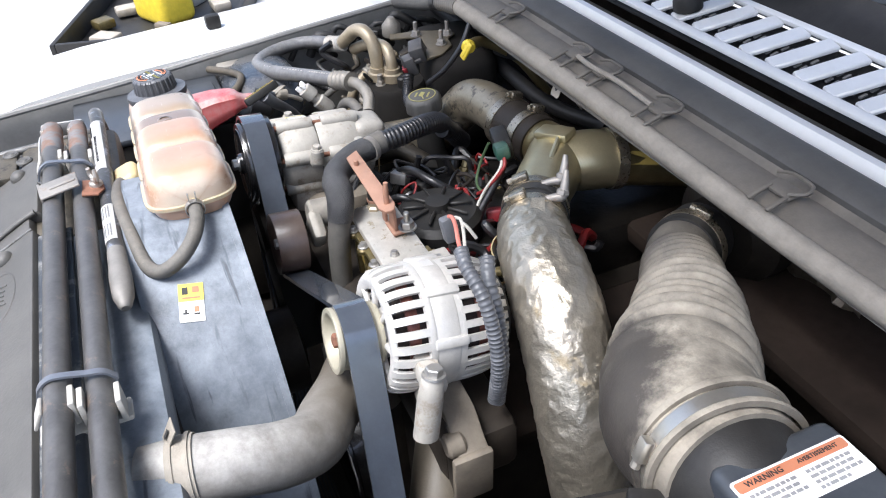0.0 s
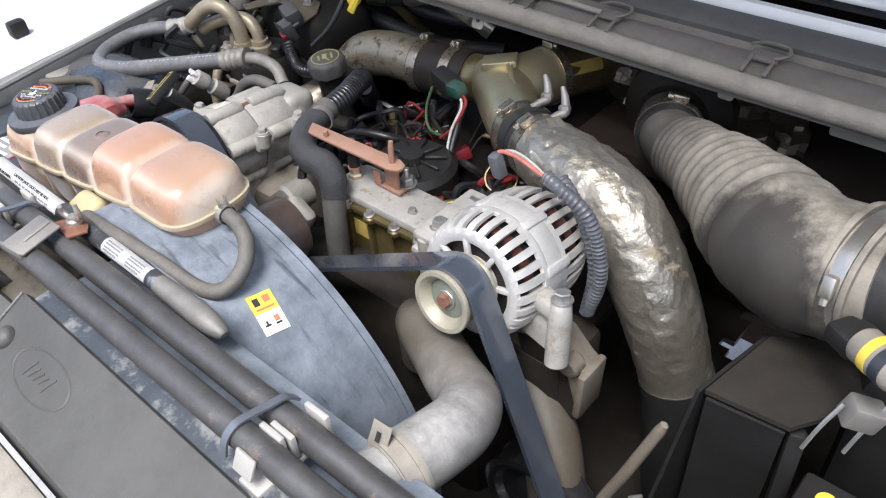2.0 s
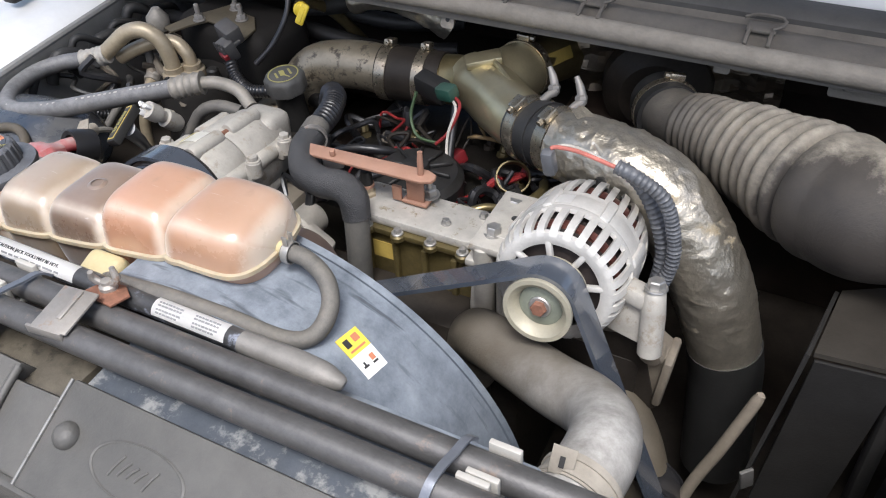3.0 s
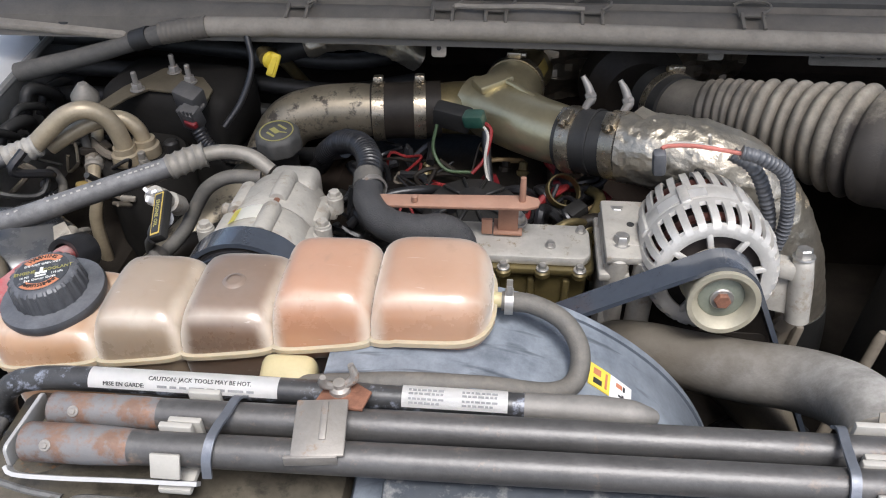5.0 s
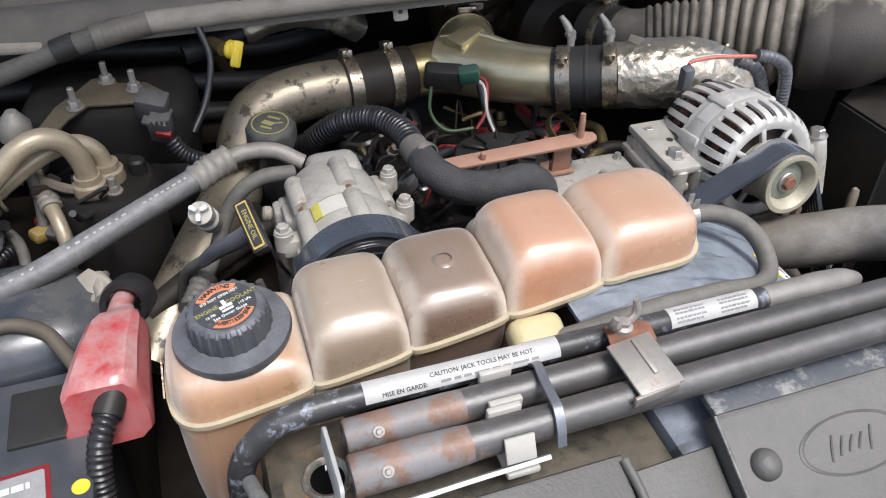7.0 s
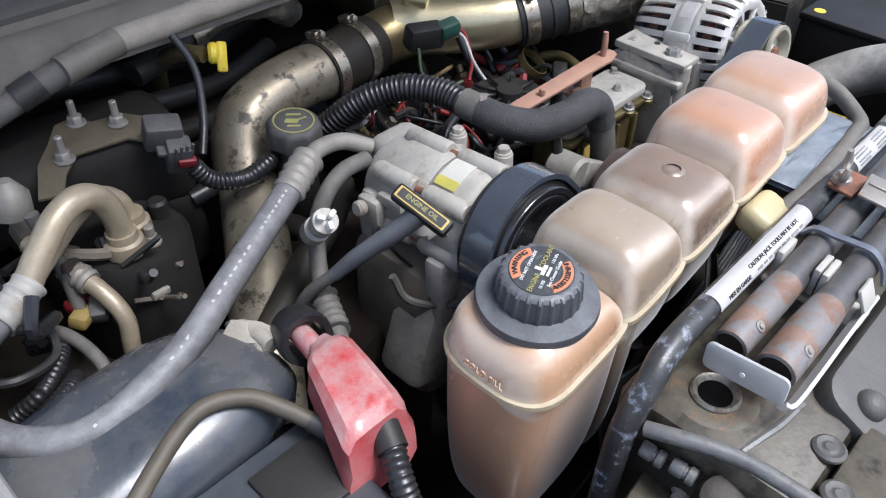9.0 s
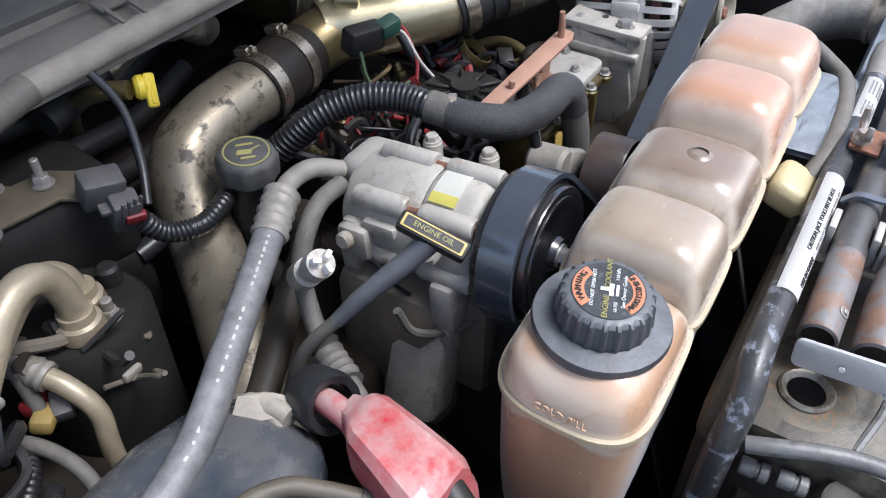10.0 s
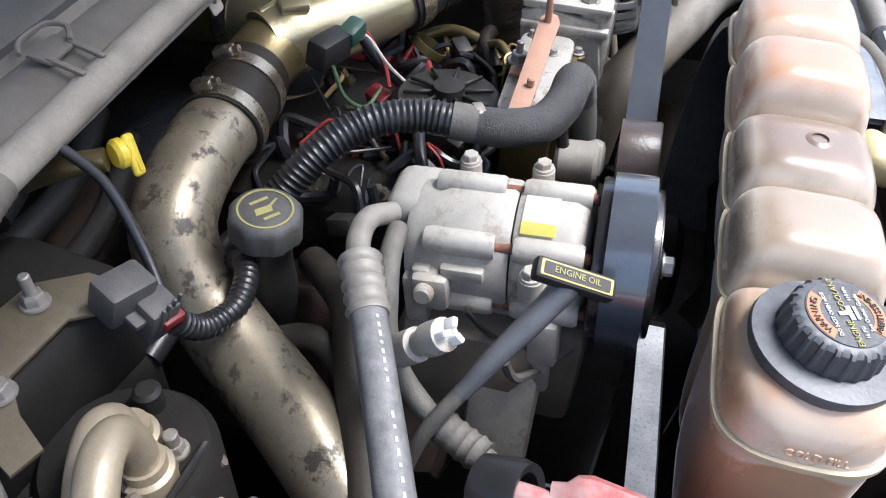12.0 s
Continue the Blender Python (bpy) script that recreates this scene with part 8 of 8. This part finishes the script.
for k in range(5):
    part("connector", box((0.024, 0.016, 0.016), pose(rnd.uniform(-0.55, -0.43), rnd.uniform(0.37, 0.48), rnd.uniform(1.0, 1.05), rnd.uniform(-30, 30), rnd.uniform(-30, 30), rnd.uniform(0, 90)), 0.003), rnd.choice([M_BLACK, M_GREYCONN, M_CASTTAN]), cr_)
part("yellow_connector", box((0.026, 0.018, 0.014), pose(-0.470, 0.384, 1.000, 10, 10, 40), 0.004), M_OLDYELLOW, cr_, "stained yellow connector")
part("red_connector", box((0.022, 0.016, 0.014), pose(-0.466, 0.400, 1.004, -10, 10, 30), 0.004), M_RED, cr_, "dark red connector")
part("hose", tube([(-0.540, 0.420, 1.000), (-0.518, 0.402, 1.006), (-0.493, 0.368, 1.006), (-0.484, 0.325, 0.996), (-0.490, 0.295, 0.97)], 0.0062, 12, 0.006), M_HOSE, cr_)
for pts in ([(-0.560, 0.330, 0.985), (-0.535, 0.325, 1.000), (-0.510, 0.345, 1.004), (-0.500, 0.375, 0.995), (-0.515, 0.400, 0.98)], [(-0.575, 0.300, 0.990), (-0.548, 0.296, 1.004), (-0.520, 0.312, 1.000), (-0.505, 0.335, 0.985)]):
    part("ribbed_loom", corrugated(pts, 0.0075, 0.0050, 0.0008, 12), M_LOOM, cr_)
hh = thing("heater_hose", (-0.25, 0.32, 0.95), "grimy brown heater hose beside the compressor", "hose")
part("hose", tube([(-0.150, 0.392, 0.985), (-0.178, 0.366, 1.000), (-0.203, 0.342, 1.000), (-0.232, 0.328, 0.992), (-0.266, 0.315, 0.985), (-0.32, 0.29, 0.97), (-0.37, 0.27, 0.95)], 0.0150, 16, 0.008), M_BROWNHOSE, hh)
part("hose", tube([(-0.24, 0.40, 0.975), (-0.23, 0.36, 0.98), (-0.25, 0.33, 0.965), (-0.30, 0.31, 0.95), (-0.36, 0.30, 0.93)], 0.0120, 14, 0.008), M_BROWNHOSE, hh)
vt = thing("valley_hardware", (0.05, 0.35, 0.98), "oily fittings, pipes and clips around the engine valley", "fittings")
for k in range(18):
    x, y = rnd.uniform(-0.10, 0.24), rnd.uniform(0.27, 0.46)
    if (x - 0.078) ** 2 + (y - 0.325) ** 2 < 0.0040:
        continue
    part("fitting", lathe([(0, 0), (0.007, 0), (0.009, 0.003), (0.009, 0.010), (0.006, 0.012), (0.006, 0.022), (0.0035, 0.024), (0, 0.025)], (x, y, 0.998), (rnd.uniform(-0.6, 0.6), rnd.uniform(-0.6, 0.6), 1), 8), rnd.choice([M_OLIVE, M_DEEP, M_OLDGOLD, M_CASTTAN]), vt)
for pts, r, mt in (([(0.150, 0.270, 1.045), (0.172, 0.285, 1.050), (0.190, 0.300, 1.040), (0.205, 0.330, 1.015)], 0.005, M_OLDGOLD), ([(0.20, 0.40, 1.02), (0.215, 0.36, 1.035), (0.205, 0.32, 1.035), (0.19, 0.29, 1.02)], 0.007, M_OLIVE), ([(0.17, 0.29, 1.02), (0.20, 0.31, 1.035), (0.235, 0.31, 1.03), (0.26, 0.33, 1.0)], 0.009, M_DEEP), ([(-0.09, 0.30, 1.02), (-0.05, 0.32, 1.05), (0.0, 0.34, 1.05), (0.02, 0.38, 1.02)], 0.006, M_LOOM), ([(-0.02, 0.28, 1.0), (0.0, 0.275, 1.04), (0.02, 0.29, 1.05), (0.03, 0.32, 1.03)], 0.005, M_LOOM)):
    part("small_pipe", tube(pts, r, 10, 0.006), mt, vt)
rnd = random.Random(41)
for k in range(34):
    x, y = rnd.uniform(-0.13, 0.20), rnd.uniform(0.28, 0.46)
    pts = [(x, y, rnd.uniform(1.000, 1.015))]
    for j in range(4):
        pts.append((pts[-1][0] + rnd.uniform(-0.035, 0.035), pts[-1][1] + rnd.uniform(-0.035, 0.035), rnd.uniform(1.002, 1.034)))
    part("wire", tube(pts, rnd.choice([0.0018, 0.0028, 0.0040, 0.0058]), 7, 0.006), M_WIRERED if k % 8 == 0 else M_WIREBROWN if k % 11 == 5 else M_LOOM, vt)
part("brass_nut", hexbolt((0.150, 0.270, 1.045), (-0.4, -0.4, 0.6), 0.008, 0.010), M_OLDGOLD, vt, "brass nut")
part("red_hose", tube([(0.165, 0.425, 1.004), (0.185, 0.418, 1.012), (0.210, 0.410, 1.010), (0.232, 0.400, 0.998)], 0.0095, 14, 0.006), M_RED, vt, "dark red hose")
part("ring_clip", ringband(0.020, 0.010, 0.002, (0.17, 0.37, 1.035), (0.3, -0.5, 0.8), 28), M_OLIVE, vt)

# ---------------------------------------------------------------- right side: battery tray, relay box, gap to the ground


def quad_slab(pts, th):
    """A flat sheet through the points, given thickness."""
    bm = bmesh.new()
    bm.faces.new([bm.verts.new(p) for p in pts])
    bmesh.ops.recalc_face_normals(bm, faces=bm.faces)
    bmesh.ops.solidify(bm, geom=list(bm.faces), thickness=th)
    return bm


rb_ = thing("battery", (0.72, 0.06, 0.80), "black second battery with round yellow sticker", "battery")
part("case", box((0.20, 0.30, 0.20), pose(0.740, 0.050, 0.914, 0, 0, 0), 0.008), M_BLACK, rb_)
part("lid", box((0.205, 0.305, 0.014), pose(0.740, 0.050, 1.017, 0, 0, 0), 0.005), M_BLACK, rb_)
part("yellow_dot", disc(0.0092, 0.0008, (0.662, 0.180, 1.0240), (0, 0, 1), 0.0002), M_YELLOW, rb_, "round yellow sticker")
dk = thing("filter_duct", (0.58, 0.21, 0.85), "dusty black open plastic air duct", "air duct")
part("top", quad_slab([(0.541, 0.190, 1.063), (0.615, 0.193, 1.067), (0.672, 0.285, 1.060), (0.610, 0.330, 1.050), (0.556, 0.300, 1.050)], 0.005), M_DUCTTOP, dk, "dusty top of the duct")
part("front_wall", quad_slab([(0.543, 0.193, 1.058), (0.612, 0.196, 1.062), (0.604, 0.214, 0.80), (0.534, 0.205, 0.80)], 0.004), M_BLACK, dk)
part("side_wall", quad_slab([(0.538, 0.187, 1.066), (0.554, 0.300, 1.052), (0.540, 0.290, 0.80), (0.512, 0.150, 0.80)], 0.004), M_BLACK, dk)
part("rib", box((0.016, 0.014, 0.20), pose(0.622, 0.202, 0.955, -4, 0, 20), 0.004), M_BLACK, dk)
part("clip_tab", box((0.014, 0.004, 0.030), pose(0.520, 0.135, 0.93, 0, -12, 40), 0.001), M_PANEL, dk)
gp = thing("lower_rod", (0.46, 0.15, 0.75), "dusty tan hose end low in the bay", "hose")
part("hose", tube([(0.511, 0.189, 0.993), (0.509, 0.187, 0.985), (0.490, 0.166, 0.92), (0.470, 0.148, 0.85), (0.456, 0.130, 0.72)], [0.003, 0.0062, 0.0066, 0.0066, 0.0066], 14, 0.006), M_CASTTAN, gp)
lo_ = thing("lower_hose", (0.42, 0.15, 0.8), "thick tan dusty hose below the alternator", "hose")
part("hose", tube([(0.330, 0.205, 0.925), (0.366, 0.185, 0.915), (0.398, 0.165, 0.890), (0.420, 0.145, 0.850), (0.436, 0.130, 0.790), (0.445, 0.12, 0.70)], 0.0330, 28, 0.008), M_LOWHOSE, lo_)
lt = thing("wire_latch", (0.65, 0.20, 1.05), "zinc latch on the filter housing", "latch")
part("block", box((0.03, 0.022, 0.024), pose(0.656, 0.227, 1.090, 0, 20, 34), 0.003), M_BRACKET, lt)
for dx in (-0.014, 0.014):
    part("wire_bail", tube([(0.656 + dx, 0.227 + dx * 0.6, 1.100), (0.648 + dx, 0.212 + dx * 0.6, 1.080), (0.642 + dx, 0.202 + dx * 0.6, 1.055)], 0.002, 6, 0.006), M_STEEL, lt)
fg = thing("filter_gauge", (0.64, 0.235, 1.10), "clear plastic air filter gauge with yellow stripe", "gauge")
part("tube", lathe([(0, 0), (0.014, 0), (0.016, 0.003), (0.016, 0.040), (0.013, 0.046), (0.007, 0.050), (0, 0.050)], (0.630, 0.236, 1.118), (0.8, -0.5, 0.1), 24), M_SEAL, fg)
part("yellow_stripe", ringband(0.0162, 0.008, 0.0006, (0.645, 0.227, 1.120), (0.8, -0.5, 0.1), 28), M_LABELYEL, fg, "yellow stripe")
part("dark_stripe", ringband(0.0162, 0.010, 0.0006, (0.656, 0.220, 1.1215), (0.8, -0.5, 0.1), 28), M_DUCT, fg)
part("holder", box((0.03, 0.034, 0.02), pose(0.622, 0.245, 1.112, 0, 0, -30), 0.004), M_BLACK, fg)
fg.location += Vector((0.004, 0.006, 0.030))
# turbo and heat shield behind
tb = thing("turbocharger", (0.26, 0.62, 0.95), "dark turbocharger behind the intake hose", "turbocharger")
part("housing", lathe([(0, 0), (0.05, 0), (0.075, 0.02), (0.078, 0.05), (0.05, 0.07), (0, 0.07)], (0.285, 0.60, 1.05), (-0.2, 1, 0), 36), M_DEEP, tb)
hs_ = thing("heat_shield", (0.42, 0.68, 0.95), "crumpled dull heat-shield blanket on the firewall", "heat shield")
bm = bmesh.new()
bmesh.ops.create_grid(bm, x_segments=30, y_segments=20, size=0.5)
for v in bm.verts:
    c = Vector((v.co.x * 0.34, v.co.y * 0.18, 0))
    v.co = Vector((0.27 + c.x, 0.665 - 0.35 * c.y + 0.030 * noise.noise(c * 22) + 0.012 * noise.noise(c * 61), 1.055 + c.y + 0.01 * noise.noise(c * 31)))
bmesh.ops.solidify(bm, geom=list(bm.faces), thickness=0.003)
part("blanket", bm, M_SHIELD, hs_, sharp=20)

# things lying on the ground beside the truck
yb = thing("yellow_jug", (-4.15, 0.22, 0.02), "yellow plastic jug in the tray on the ground", "jug")
part("jug", box((0.34, 0.24, 0.36), pose(-4.15, 0.22, 0.20, 0, 0, 25), 0.05, 4), M_YELLOW, yb)
part("spout", disc(0.045, 0.06, (-4.15, 0.22, 0.375), (0, 0, 1), 0.008, 24), M_YELLOW, yb)
pt = thing("tool_tray", (-4.3, 0.3, 0), "large open black plastic tray on the sunlit ground", "tray")
TM = on_face((-3.72, -0.44, 0), (0, 0, 1), (-0.945, 0.327, 0))
part("base", box((1.6, 1.0, 0.02), TM @ Matrix.Translation((0.80, -0.50, 0.012)), 0.004), M_BLACK, pt)
for w, d, x, y in ((1.6, 0.03, 0.80, -0.015), (1.6, 0.03, 0.80, -0.985), (0.03, 0.94, 0.015, -0.50), (0.03, 0.94, 1.585, -0.50)):
    part("tray_wall", box((w, d, 0.12), TM @ Matrix.Translation((x, y, 0.08)), 0.008), M_BLACK, pt)
rg = thing("rags", (-4.5, 0.3, 0.02), "pale crumpled rags and parts heaped in the tray", "rags")
rnd = random.Random(8)
for k in range(16):
    part("rag", box((rnd.uniform(0.06, 0.20), rnd.uniform(0.05, 0.12), rnd.uniform(0.04, 0.10)), TM @ Matrix.Translation((rnd.uniform(0.25, 1.5), -rnd.uniform(0.10, 0.9), 0.06)) @ Matrix.Rotation(rnd.uniform(0, 3), 4, "Z"), 0.015), rnd.choice([M_SEAL, M_CLIP, M_OLIVE, M_CASTTAN]), rg)
